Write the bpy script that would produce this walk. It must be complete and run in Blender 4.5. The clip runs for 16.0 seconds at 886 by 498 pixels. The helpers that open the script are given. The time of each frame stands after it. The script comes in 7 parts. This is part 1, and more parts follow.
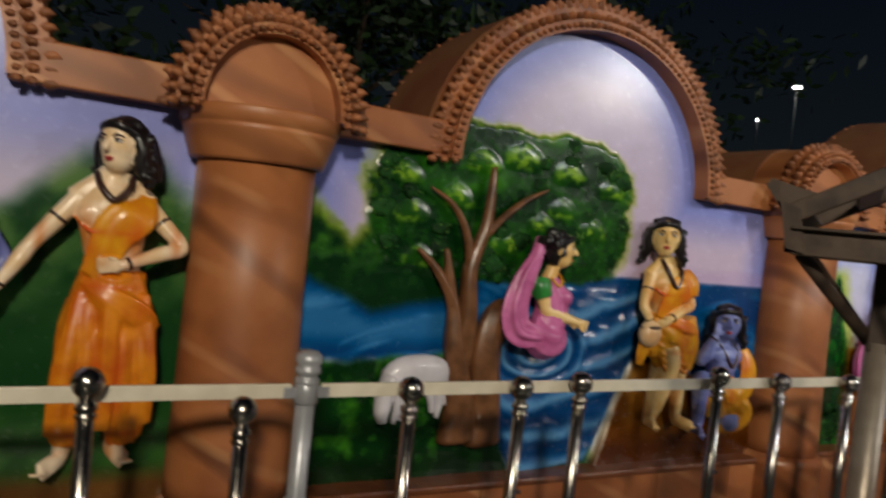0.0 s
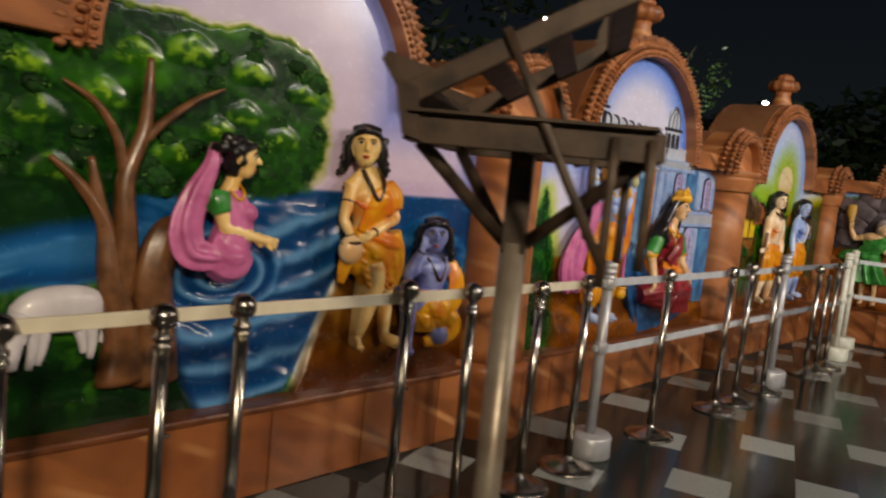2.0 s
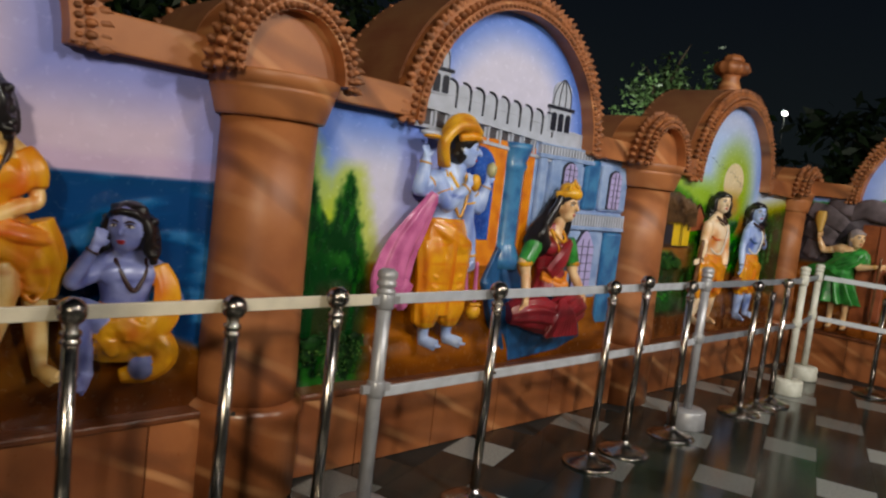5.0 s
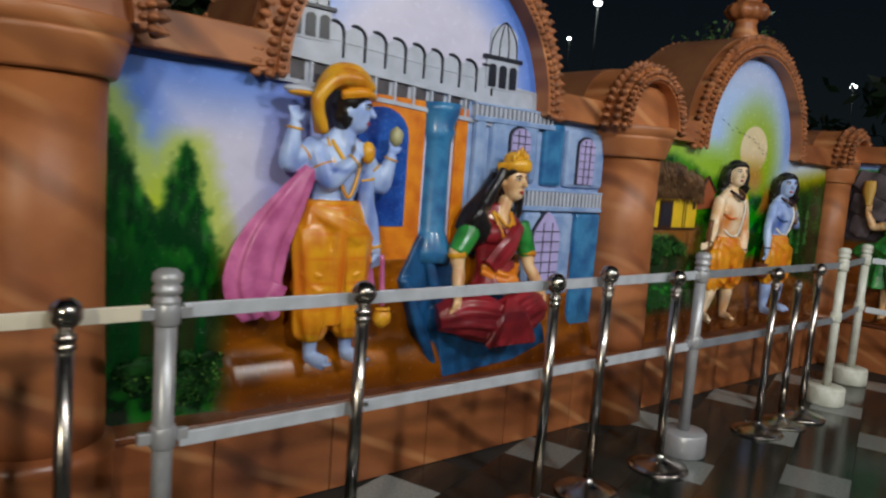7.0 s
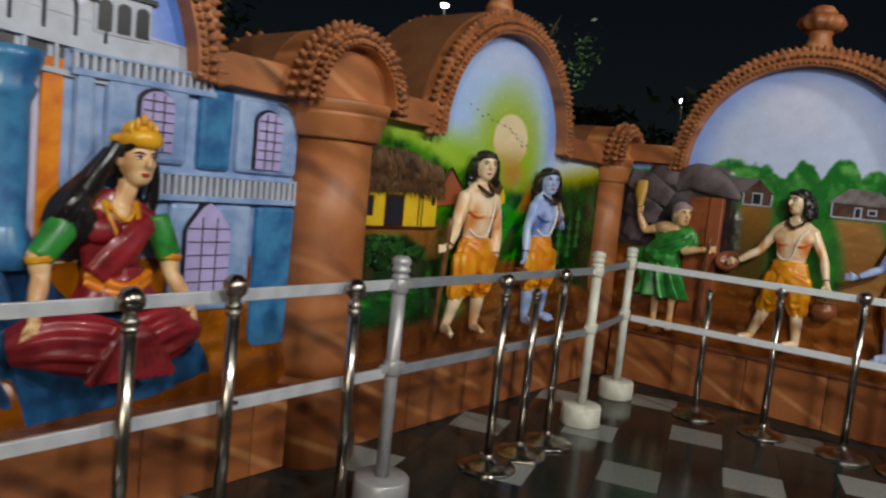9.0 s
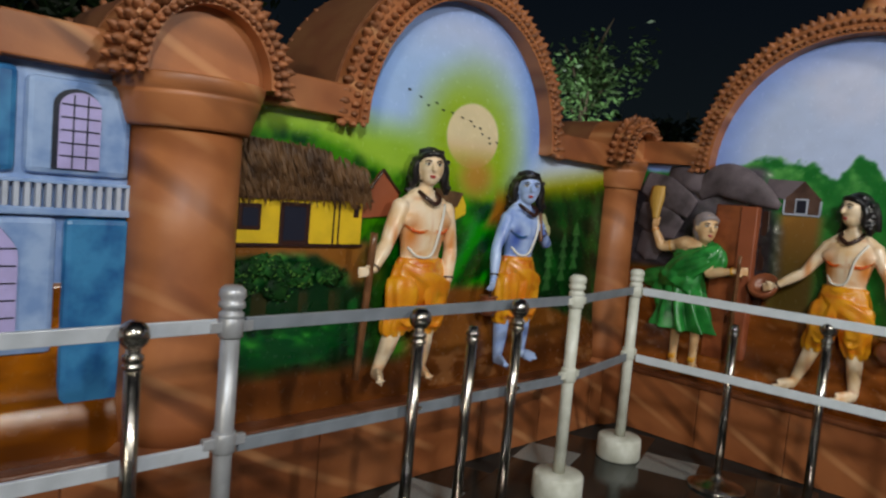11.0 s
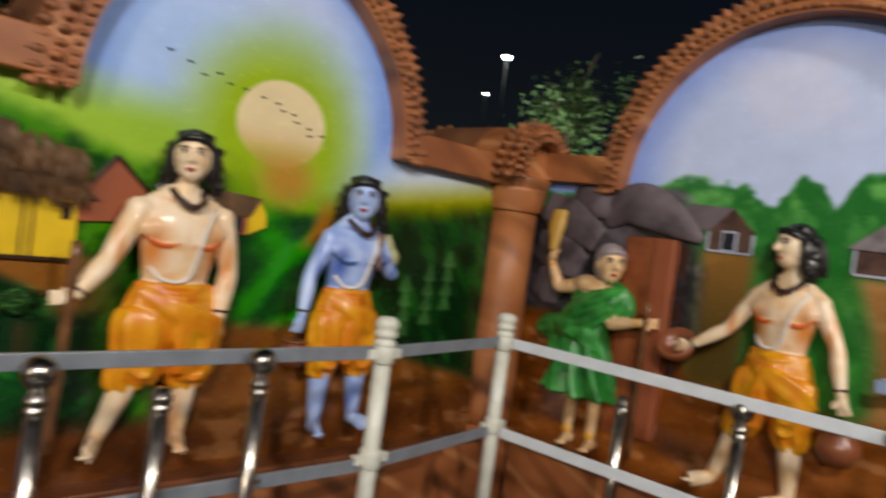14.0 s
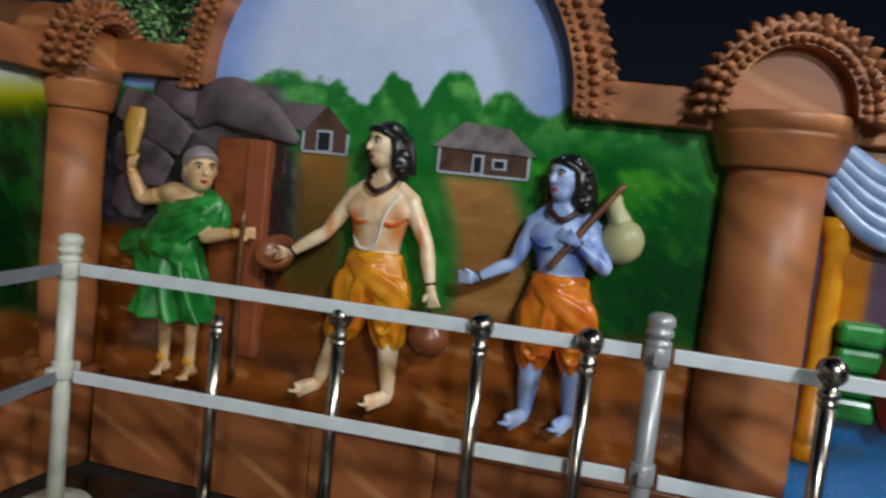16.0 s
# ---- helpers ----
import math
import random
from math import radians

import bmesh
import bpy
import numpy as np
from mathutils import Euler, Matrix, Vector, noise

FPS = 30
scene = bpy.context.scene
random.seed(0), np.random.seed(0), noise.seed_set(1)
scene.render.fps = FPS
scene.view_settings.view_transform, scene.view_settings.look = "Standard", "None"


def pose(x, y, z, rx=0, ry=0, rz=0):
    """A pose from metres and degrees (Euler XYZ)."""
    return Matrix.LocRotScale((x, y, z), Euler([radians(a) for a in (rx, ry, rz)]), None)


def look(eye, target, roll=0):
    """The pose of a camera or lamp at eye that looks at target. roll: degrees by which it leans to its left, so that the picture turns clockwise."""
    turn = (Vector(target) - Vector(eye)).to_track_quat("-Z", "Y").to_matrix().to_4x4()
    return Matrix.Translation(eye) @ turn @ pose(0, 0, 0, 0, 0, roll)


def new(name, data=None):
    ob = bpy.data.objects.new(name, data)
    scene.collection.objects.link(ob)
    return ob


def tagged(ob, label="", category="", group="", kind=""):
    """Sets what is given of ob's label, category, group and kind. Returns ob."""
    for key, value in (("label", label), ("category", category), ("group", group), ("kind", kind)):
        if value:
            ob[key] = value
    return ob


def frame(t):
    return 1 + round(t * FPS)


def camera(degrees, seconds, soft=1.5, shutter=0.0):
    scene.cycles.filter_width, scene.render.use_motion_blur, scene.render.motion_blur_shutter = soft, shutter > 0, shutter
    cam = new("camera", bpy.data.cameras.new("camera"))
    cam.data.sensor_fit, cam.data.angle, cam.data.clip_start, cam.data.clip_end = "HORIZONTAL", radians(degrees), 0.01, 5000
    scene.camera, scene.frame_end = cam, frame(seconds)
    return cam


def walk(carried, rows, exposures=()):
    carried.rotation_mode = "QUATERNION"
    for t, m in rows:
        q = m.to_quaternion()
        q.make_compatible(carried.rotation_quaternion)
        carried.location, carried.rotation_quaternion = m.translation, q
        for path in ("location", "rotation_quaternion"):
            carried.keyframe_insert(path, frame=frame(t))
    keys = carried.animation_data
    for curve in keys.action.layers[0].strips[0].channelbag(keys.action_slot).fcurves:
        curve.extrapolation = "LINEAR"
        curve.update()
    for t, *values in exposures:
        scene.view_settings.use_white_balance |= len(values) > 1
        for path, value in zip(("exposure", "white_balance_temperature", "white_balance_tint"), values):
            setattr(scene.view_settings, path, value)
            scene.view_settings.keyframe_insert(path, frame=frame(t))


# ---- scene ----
cam = camera(63.1, 16.0, soft=2.3, shutter=0.5)
METRES, EYE, TILT, LEAN, TURN = 8.0, 1.61, 0.0, 0.0, -28.2
ROWS = [
    (0.0, 0.0, 0.0, 0.0, 0.21, -1.98, -6.05),
    (0.5, 0.0122, 0.0114, -0.0023, -4.9, -3.68, -7.55),
    (1.0, 0.0197, 0.0305, -0.0031, -11.34, -4.05, -7.3),
    (1.5, 0.0278, 0.039, -0.0035, -15.6, -5.83, -5.46),
    (2.0, 0.0564, 0.0358, -0.0052, -17.62, -5.98, -5.74),
    (2.5, 0.0918, 0.0377, -0.0077, -16.51, -7.64, -5.78),
    (3.0, 0.1279, 0.057, -0.0064, -19.51, -3.96, -8.68),
    (5.5, 0.2831, 0.1415, -0.0062, -14.67, -6.4, -5.71),
    (6.0, 0.3105, 0.1629, -0.0126, -14.13, -7.25, -4.49),
    (6.5, 0.343, 0.1883, -0.011, -13.77, -6.8, -3.63),
    (7.0, 0.3797, 0.2135, -0.0113, -11.31, -6.41, -4.33),
    (7.5, 0.4163, 0.2304, -0.0119, -11.75, -7.23, -4.01),
    (8.0, 0.4523, 0.2545, -0.0075, -16.66, -6.01, -4.03),
    (8.5, 0.4918, 0.2684, -0.0094, -20.91, -5.02, -5.44),
    (9.0, 0.5247, 0.2863, -0.0121, -22.22, -5.33, -5.7),
    (9.5, 0.5609, 0.3117, -0.0089, -22.01, -5.55, -3.37),
    (12.0, 0.7141, 0.4084, -0.0135, -12.78, -3.26, -6.64),
    (12.5, 0.7387, 0.4368, -0.0123, -11.53, -2.2, -5.81),
    (13.0, 0.7629, 0.4497, -0.0162, -9.33, -1.39, -5.95),
    (13.5, 0.7854, 0.4542, -0.0138, -8.64, -2.19, -7.47),
    (14.0, 0.8021, 0.4653, -0.0145, -15.68, -1.43, -7.7),
    (14.5, 0.8188, 0.4819, -0.0141, -29.68, -2.19, -6.43),
    (15.0, 0.8249, 0.4883, -0.0143, -35.29, -3.14, -6.23),
    (15.5, 0.8281, 0.4913, -0.0145, -40.62, -3.76, -6.22),
    (16.0, 0.8331, 0.4931, -0.0163, -45.68, -4.93, -6.08),
]
walk(cam, [(t, pose(0, 0, EYE, TILT, LEAN, TURN) @ pose(METRES * x, METRES * y, METRES * z, 90 + pitch, roll, yaw)) for t, x, y, z, yaw, pitch, roll in ROWS],
     [(0.0, -0.13, 6500, 9), (0.5, -0.15, 6200, 4), (1.0, -0.02, 6150, 3), (1.5, 0.04, 7000, 8), (2.0, 0.0, 7600, 12), (3.0, 0.0, 7700, 12), (5.5, -0.12, 6800, 8), (7.0, -0.19, 6400, 6),
      (8.5, -0.22, 6900, 7), (9.5, -0.26, 6600, 6), (12.0, -0.17, 6100, 5), (12.5, -0.15, 5850, 1), (13.5, -0.05, 6400, 10), (14.0, 0.06, 6900, 12), (14.5, 0.03, 7000, 13), (15.0, -0.12, 6500, 10), (16.0, -0.19, 6150, 4)])

from mathutils.bvhtree import BVHTree

# ---- night sky and floodlights ----
world = bpy.data.worlds.new("night")
scene.world = world
world.use_nodes = True
wn, wl = world.node_tree.nodes, world.node_tree.links
wn["Background"].inputs["Strength"].default_value = 1.0
geo_w = wn.new("ShaderNodeTexCoord")
sep_w = wn.new("ShaderNodeSeparateXYZ")
ramp_w = wn.new("ShaderNodeValToRGB")
wl.new(geo_w.outputs["Generated"], sep_w.inputs[0])
wl.new(sep_w.outputs["Z"], ramp_w.inputs[0])
wl.new(ramp_w.outputs[0], wn["Background"].inputs["Color"])
ramp_w.color_ramp.elements[0].color = (0.007, 0.010, 0.011, 1)
ramp_w.color_ramp.elements[1].color = (0.0022, 0.0036, 0.0075, 1)
ramp_w.color_ramp.elements[1].position = 0.35


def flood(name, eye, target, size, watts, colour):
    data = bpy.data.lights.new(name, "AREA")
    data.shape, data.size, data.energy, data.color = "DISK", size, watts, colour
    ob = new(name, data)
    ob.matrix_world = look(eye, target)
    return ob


flood("floodlight", (8.7, -4.0, 4.6), (7.6, 2.9, 1.7), 0.26, 200, (1.0, 0.95, 0.87))
flood("floodlight", (-1.6, -4.0, 4.2), (1.0, 2.9, 1.7), 0.6, 380, (1.0, 0.91, 0.74))
flood("floodlight", (4.6, -2.6, 4.5), (10.6, 0.4, 1.8), 0.7, 285, (0.95, 0.97, 1.0))
# unseen lamp, added low behind the wall to brighten one tree
flood("unseen_tree_light", (18.6, 9.9, 2.2), (21.4, 11.0, 4.9), 0.3, 190, (0.92, 1.0, 0.94))

# ---- materials ----


def srgb(r, g, b):
    return tuple(((c / 255 + 0.055) / 1.055) ** 2.4 if c > 10 else c / 255 / 12.92 for c in (r, g, b)) + (1.0,)


def mat(name, colour, rough=0.5, metal=0.0, vary=0.12, scale=9.0, bump=0.15, fine=60.0, second=None, coat=0.0, per="", veins=None, spec=0.5):
    """A node material: base colour varied at two scales, roughness that follows, fine relief."""
    m = bpy.data.materials.new(name)
    m.use_nodes = True
    n, l = m.node_tree.nodes, m.node_tree.links
    b = n["Principled BSDF"]
    b.inputs["Metallic"].default_value = metal
    b.inputs["Coat Weight"].default_value = coat
    b.inputs["Specular IOR Level"].default_value = spec
    b.inputs["Coat Roughness"].default_value = 0.12
    tc = n.new("ShaderNodeTexCoord")
    src = tc.outputs["Object"]
    big, small = n.new("ShaderNodeTexNoise"), n.new("ShaderNodeTexNoise")
    for t, s, d in ((big, scale, 4), (small, fine, 3)):
        t.inputs["Scale"].default_value, t.inputs["Detail"].default_value = s, d
        l.new(src, t.inputs["Vector"])
    ramp = n.new("ShaderNodeValToRGB")
    c2 = second or tuple(c * (1 - 2.2 * vary) for c in colour[:3]) + (1,)
    ramp.color_ramp.elements[0].color, ramp.color_ramp.elements[1].color = c2, colour
    ramp.color_ramp.elements[0].position, ramp.color_ramp.elements[1].position = 0.34, 0.62
    l.new(big.outputs["Fac"], ramp.inputs[0])
    out = ramp.outputs[0]
    for tone, share, shift, sharp in ((veins, 0.70, 0.0, 0.84), (srgb(214, 158, 108), 0.45, 3.7, 0.92), (veins, 0.36, 9.1, 0.62)) if veins else ():
        # straight slanting streaks of the stone, broken by the large clouds
        turn = n.new("ShaderNodeMapping")
        turn.inputs["Location"].default_value = (shift, shift * 0.7, shift * 0.3)
        turn.inputs["Rotation"].default_value = (0.35, 0.95 + 0.04 * shift, 0.3)
        l.new(src, turn.inputs[0])
        streak = n.new("ShaderNodeTexWave")
        streak.inputs["Scale"].default_value, streak.inputs["Distortion"].default_value = 0.95 + 0.05 * shift, 1.6
        streak.inputs["Detail"].default_value, streak.inputs["Detail Scale"].default_value = 2.5, 0.7
        l.new(turn.outputs[0], streak.inputs["Vector"])
        thin = n.new("ShaderNodeMapRange")
        thin.inputs["From Min"].default_value, thin.inputs["To Max"].default_value = sharp, share
        l.new(streak.outputs["Fac"], thin.inputs["Value"])
        spot = n.new("ShaderNodeTexNoise")
        spot.inputs["Scale"].default_value = 1.7
        l.new(turn.outputs[0], spot.inputs["Vector"])
        where = n.new("ShaderNodeMapRange")
        where.inputs["From Min"].default_value, where.inputs["From Max"].default_value = 0.40, 0.58
        l.new(spot.outputs["Fac"], where.inputs["Value"])
        vr = n.new("ShaderNodeMath")
        vr.operation = "MULTIPLY"
        l.new(thin.outputs[0], vr.inputs[0])
        l.new(where.outputs[0], vr.inputs[1])
        mx = n.new("ShaderNodeMix")
        mx.data_type = "RGBA"
        mx.inputs["B"].default_value = tone
        l.new(vr.outputs[0], mx.inputs["Factor"])
        l.new(out, mx.inputs["A"])
        out = mx.outputs["Result"]
    if per:
        info = n.new("ShaderNodeNewGeometry" if per == "island" else "ShaderNodeObjectInfo")
        rnd = info.outputs["Random Per Island" if per == "island" else "Random"]
        hsv = n.new("ShaderNodeHueSaturation")
        mr = n.new("ShaderNodeMapRange")
        mr.inputs["To Min"].default_value, mr.inputs["To Max"].default_value = (0.82, 1.18) if per == "slab" else (0.6, 1.4)
        l.new(rnd, mr.inputs["Value"])
        l.new(mr.outputs[0], hsv.inputs["Value"])
        l.new(out, hsv.inputs["Color"])
        out = hsv.outputs[0]
    l.new(out, b.inputs["Base Color"])
    rr = n.new("ShaderNodeMapRange")
    rr.inputs["To Min"].default_value, rr.inputs["To Max"].default_value = max(0.03, rough - 0.08), min(1, rough + 0.1)
    l.new(small.outputs["Fac"], rr.inputs["Value"])
    l.new(rr.outputs[0], b.inputs["Roughness"])
    if bump:
        bp = n.new("ShaderNodeBump")
        bp.inputs["Strength"].default_value, bp.inputs["Distance"].default_value = bump, 0.01
        l.new(small.outputs["Fac"], bp.inputs["Height"])
        l.new(bp.outputs[0], b.inputs["Normal"])
    return m


def mural_material(name):
    m = mat(name, (1, 1, 1, 1), rough=0.24, bump=0.035, fine=30, coat=0.0, spec=0.5)
    n, l = m.node_tree.nodes, m.node_tree.links
    at = n.new("ShaderNodeVertexColor")
    at.layer_name = "paint"
    tex = n.new("ShaderNodeTexNoise")
    tex.inputs["Scale"].default_value, tex.inputs["Detail"].default_value = 22, 5
    mr = n.new("ShaderNodeMapRange")
    mr.inputs["To Min"].default_value, mr.inputs["To Max"].default_value = 0.86, 1.12
    l.new(tex.outputs["Fac"], mr.inputs["Value"])
    hsv = n.new("ShaderNodeHueSaturation")
    l.new(mr.outputs[0], hsv.inputs["Value"])
    hsv.inputs["Saturation"].default_value = 1.1
    l.new(at.outputs["Color"], hsv.inputs["Color"])
    l.new(hsv.outputs[0], n["Principled BSDF"].inputs["Base Color"])
    return m


MURAL = mural_material("mural paint")
STONE = mat("terracotta stone", srgb(172, 108, 64), 0.46, vary=0.1, scale=2.6, bump=0.06, fine=90, second=srgb(140, 80, 44), veins=srgb(84, 44, 24))
LEAFSTONE = mat("carved terracotta", srgb(158, 100, 62), 0.55, vary=0.12, scale=14, bump=0.2, fine=120, second=srgb(122, 70, 40), per="object")
ROOFSTONE = mat("rough terracotta render", srgb(124, 80, 46), 0.75, vary=0.15, scale=5, bump=0.5, fine=160, second=srgb(112, 62, 34))
PLINTHSTONE = mat("plinth stone", srgb(152, 92, 54), 0.30, vary=0.1, scale=2.2, bump=0.04, fine=90, second=srgb(118, 66, 37), veins=srgb(66, 34, 18), per="slab")
LEDGE = mat("painted ledge", srgb(110, 62, 34), 0.35, scale=6, bump=0.4, fine=40, second=srgb(84, 44, 24), coat=0.2)
GRANITE = mat("dark polished granite", srgb(33, 39, 37), 0.14, vary=0.2, scale=60, bump=0.02, fine=200, per="object")
PALE = mat("pale polished granite", srgb(126, 130, 128), 0.2, vary=0.12, scale=70, bump=0.02, fine=220, per="object")
GROUT = mat("tile joint", srgb(30, 32, 31), 0.6)
EARTH = mat("dark ground", srgb(40, 42, 36), 0.8, scale=2, bump=0.3)
CHROME = mat("polished steel", srgb(166, 159, 150), 0.2, 1.0, vary=0.05, scale=5, bump=0.02)
SILVER = mat("silver paint", srgb(168, 168, 172), 0.35, 0.35, vary=0.08, scale=14, bump=0.08)
DULLPOLE = mat("dull silver pole paint", srgb(146, 136, 124), 0.38, 0.45, vary=0.12, scale=7, bump=0.08, second=srgb(112, 98, 84))
WHITE = mat("white paint", srgb(214, 214, 204), 0.4, vary=0.06, scale=10, bump=0.08, second=srgb(186, 186, 172))
RAIL = mat("aluminium bar", srgb(186, 190, 198), 0.4, 0.15, vary=0.08, scale=12, bump=0.05)
# greyer than RAIL, for two of the spans
GREYRAIL = mat("darker grey bar", srgb(132, 138, 147), 0.4, 0.2, vary=0.1, scale=9, bump=0.05)
CREAMRAIL = mat("cream bar", srgb(214, 204, 184), 0.4, 0.0, vary=0.06, scale=12, bump=0.05)
WHITERAIL = mat("white bar", srgb(214, 220, 226), 0.4, 0.0, vary=0.05, scale=12, bump=0.05)
RUST = mat("rusted steel", srgb(74, 58, 47), 0.55, 0.25, vary=0.2, scale=14, bump=0.07, fine=110, second=srgb(44, 33, 26))
BARK = mat("bark", srgb(70, 56, 42), 0.8, scale=20, bump=0.5)
NIGHTPOLE = mat("black pole paint", srgb(16, 17, 18), 0.7, vary=0.1)
# lighter copy of LEAF for one tree, with lamp light put into the colour
LITLEAF = mat("lamp-lit leaves", srgb(92, 122, 74), 0.35, vary=0.25, scale=3, bump=0.05, per="island")
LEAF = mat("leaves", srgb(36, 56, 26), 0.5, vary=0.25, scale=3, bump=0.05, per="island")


def enamel(name, rgb, rough=0.36, second=None, brush=None):
    m = mat(name, srgb(*rgb), rough, vary=0.07, scale=11, bump=0.05, fine=45, coat=0.14, second=second)
    if brush:
        # second colour that the painter sprayed over chosen spots
        n, l = m.node_tree.nodes, m.node_tree.links
        b = n["Principled BSDF"]
        base = b.inputs["Base Color"].links[0].from_socket
        spray = n.new("ShaderNodeAttribute")
        spray.attribute_name = "airbrush"
        mx = n.new("ShaderNodeMix")
        mx.data_type = "RGBA"
        mx.inputs["B"].default_value = srgb(*brush)
        l.new(spray.outputs["Fac"], mx.inputs["Factor"])
        l.new(base, mx.inputs["A"])
        l.new(mx.outputs["Result"], b.inputs["Base Color"])
    return m


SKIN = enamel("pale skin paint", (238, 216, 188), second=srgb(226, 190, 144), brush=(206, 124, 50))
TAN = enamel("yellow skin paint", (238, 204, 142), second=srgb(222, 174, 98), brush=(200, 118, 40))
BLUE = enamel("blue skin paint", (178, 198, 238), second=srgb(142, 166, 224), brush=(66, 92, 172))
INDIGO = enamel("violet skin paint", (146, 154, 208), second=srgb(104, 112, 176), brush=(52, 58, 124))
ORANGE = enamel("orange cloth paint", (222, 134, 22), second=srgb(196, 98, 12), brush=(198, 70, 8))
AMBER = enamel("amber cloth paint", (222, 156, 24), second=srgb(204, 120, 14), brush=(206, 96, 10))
PINK = enamel("pink cloth paint", (206, 112, 164), second=srgb(172, 78, 130))
RED = enamel("red cloth paint", (142, 34, 44), second=srgb(108, 20, 28))
GREEN = enamel("green cloth paint", (52, 146, 62), second=srgb(22, 98, 34))
DEEPBLUE = enamel("blue cloth paint", (26, 82, 132), second=srgb(12, 44, 82))
HAIR = enamel("black hair paint", (22, 18, 20), 0.3)
GOLD = enamel("gold paint", (222, 166, 40), second=srgb(190, 118, 20))
DARK = enamel("dark brown paint", (52, 26, 18), 0.35)
LIP = enamel("lip paint", (168, 40, 40))
EYE_WHITE = enamel("eye white paint", (226, 220, 210))
CLAY = enamel("clay pot paint", (132, 74, 46), 0.35)
REDWOOD = enamel("red-brown door paint", (148, 80, 44), 0.36, second=srgb(116, 58, 30))
WOOD = enamel("wood brown paint", (122, 80, 50), 0.34, second=srgb(80, 50, 28))
STRAW = enamel("straw paint", (190, 146, 62), 0.5)
GREY = enamel("grey hair paint", (150, 138, 140), 0.4)
WHEAT = enamel("wheat skin paint", (228, 194, 150), second=srgb(210, 162, 112), brush=(176, 104, 56))
SACK = enamel("sack paint", (176, 172, 128), 0.4)
COW = enamel("white cow paint", (206, 200, 206), 0.4)
FACADE = enamel("pale blue facade paint", (148, 170, 208), 0.36, second=srgb(114, 142, 190))
FACADE2 = enamel("mid blue facade paint", (58, 124, 172), 0.36, second=srgb(30, 86, 140))
PARAPET = enamel("white parapet paint", (180, 186, 202), 0.32)
PANE = enamel("lilac window paint", (176, 166, 216), 0.3)
BLACK = enamel("black line paint", (24, 28, 44), 0.35)
ROYAL = enamel("royal blue paint", (40, 88, 176), 0.25, second=srgb(24, 54, 132))
ROOFGREY = mat("slate roof paint", srgb(112, 100, 106), 0.6, vary=0.1, scale=5, bump=0.08, fine=70, second=srgb(58, 50, 52), spec=0.25)
SLOTGREY = enamel("dark grey slot paint", (74, 70, 78), 0.45, second=srgb(46, 42, 48))
THATCH = enamel("thatch paint", (110, 78, 48), 0.5, second=srgb(66, 44, 26))
YELLOW = enamel("yellow wall paint", (222, 184, 34), 0.35)
BRICK = enamel("brick red paint", (150, 80, 50), 0.4)
TREELEAF = mat("painted foliage", srgb(32, 78, 28), 0.6, vary=0.3, scale=16, bump=0.2, fine=55, second=srgb(10, 40, 14), per="island", spec=0.15)
COTTAGE_ROOF = enamel("weathered roof paint", (138, 130, 132), 0.4, second=srgb(84, 76, 78))
COTTAGE_WALL = enamel("brown cottage paint", (96, 70, 60), 0.4, second=srgb(58, 38, 32))
BIRD = BLACK

# ---- mesh tools ----


def part(name, bm, material, parent=None, label="", smooth=False, m=None):
    """Links a bmesh as one mesh object, under a thing or part when a parent is given."""
    me = bpy.data.meshes.new(name)
    if smooth:
        for f in bm.faces:
            f.smooth = True
    bm.normal_update()
    bm.to_mesh(me)
    bm.free()
    for k in material if isinstance(material, (list, tuple)) else [material]:
        me.materials.append(k)
    ob = new(name, me)
    if m is not None:
        ob.matrix_basis = m
    if parent is not None:
        ob.parent = parent
    if label:
        ob["label"] = label
    return ob


def thing(name, m, label, category, group="", kind=""):
    ob = new(name)
    ob.empty_display_size = 0.1
    ob.matrix_basis = m
    return tagged(ob, label, category, group, kind)


def box(bm, x0, x1, y0, y1, z0, z1, bevel=0.0, index=0):
    r = bmesh.ops.create_cube(bm, size=1.0, matrix=Matrix.Translation(((x0 + x1) / 2, (y0 + y1) / 2, (z0 + z1) / 2)) @ Matrix.Diagonal((abs(x1 - x0), abs(y1 - y0), abs(z1 - z0), 1)))
    faces = list({f for v in r["verts"] for f in v.link_faces})
    for f in faces:
        f.material_index = index
    if bevel:
        edges = list({e for v in r["verts"] for e in v.link_edges})
        bmesh.ops.bevel(bm, geom=edges, offset=bevel, segments=2, profile=0.5, affect="EDGES", clamp_overlap=True)
    return faces


def prism(bm, outline, y0, y1, index=0):
    """A flat outline in x and z, pulled from depth y0 (back) to y1 (front)."""
    a = [bm.verts.new((x, y0, z)) for x, z in outline]
    b = [bm.verts.new((x, y1, z)) for x, z in outline]
    n = len(outline)
    fs = [bm.faces.new(b), bm.faces.new(a[::-1])]
    for i in range(n):
        fs.append(bm.faces.new((a[i], a[(i + 1) % n], b[(i + 1) % n], b[i])))
    for f in fs:
        f.material_index = index
    bmesh.ops.recalc_face_normals(bm, faces=fs)
    return fs


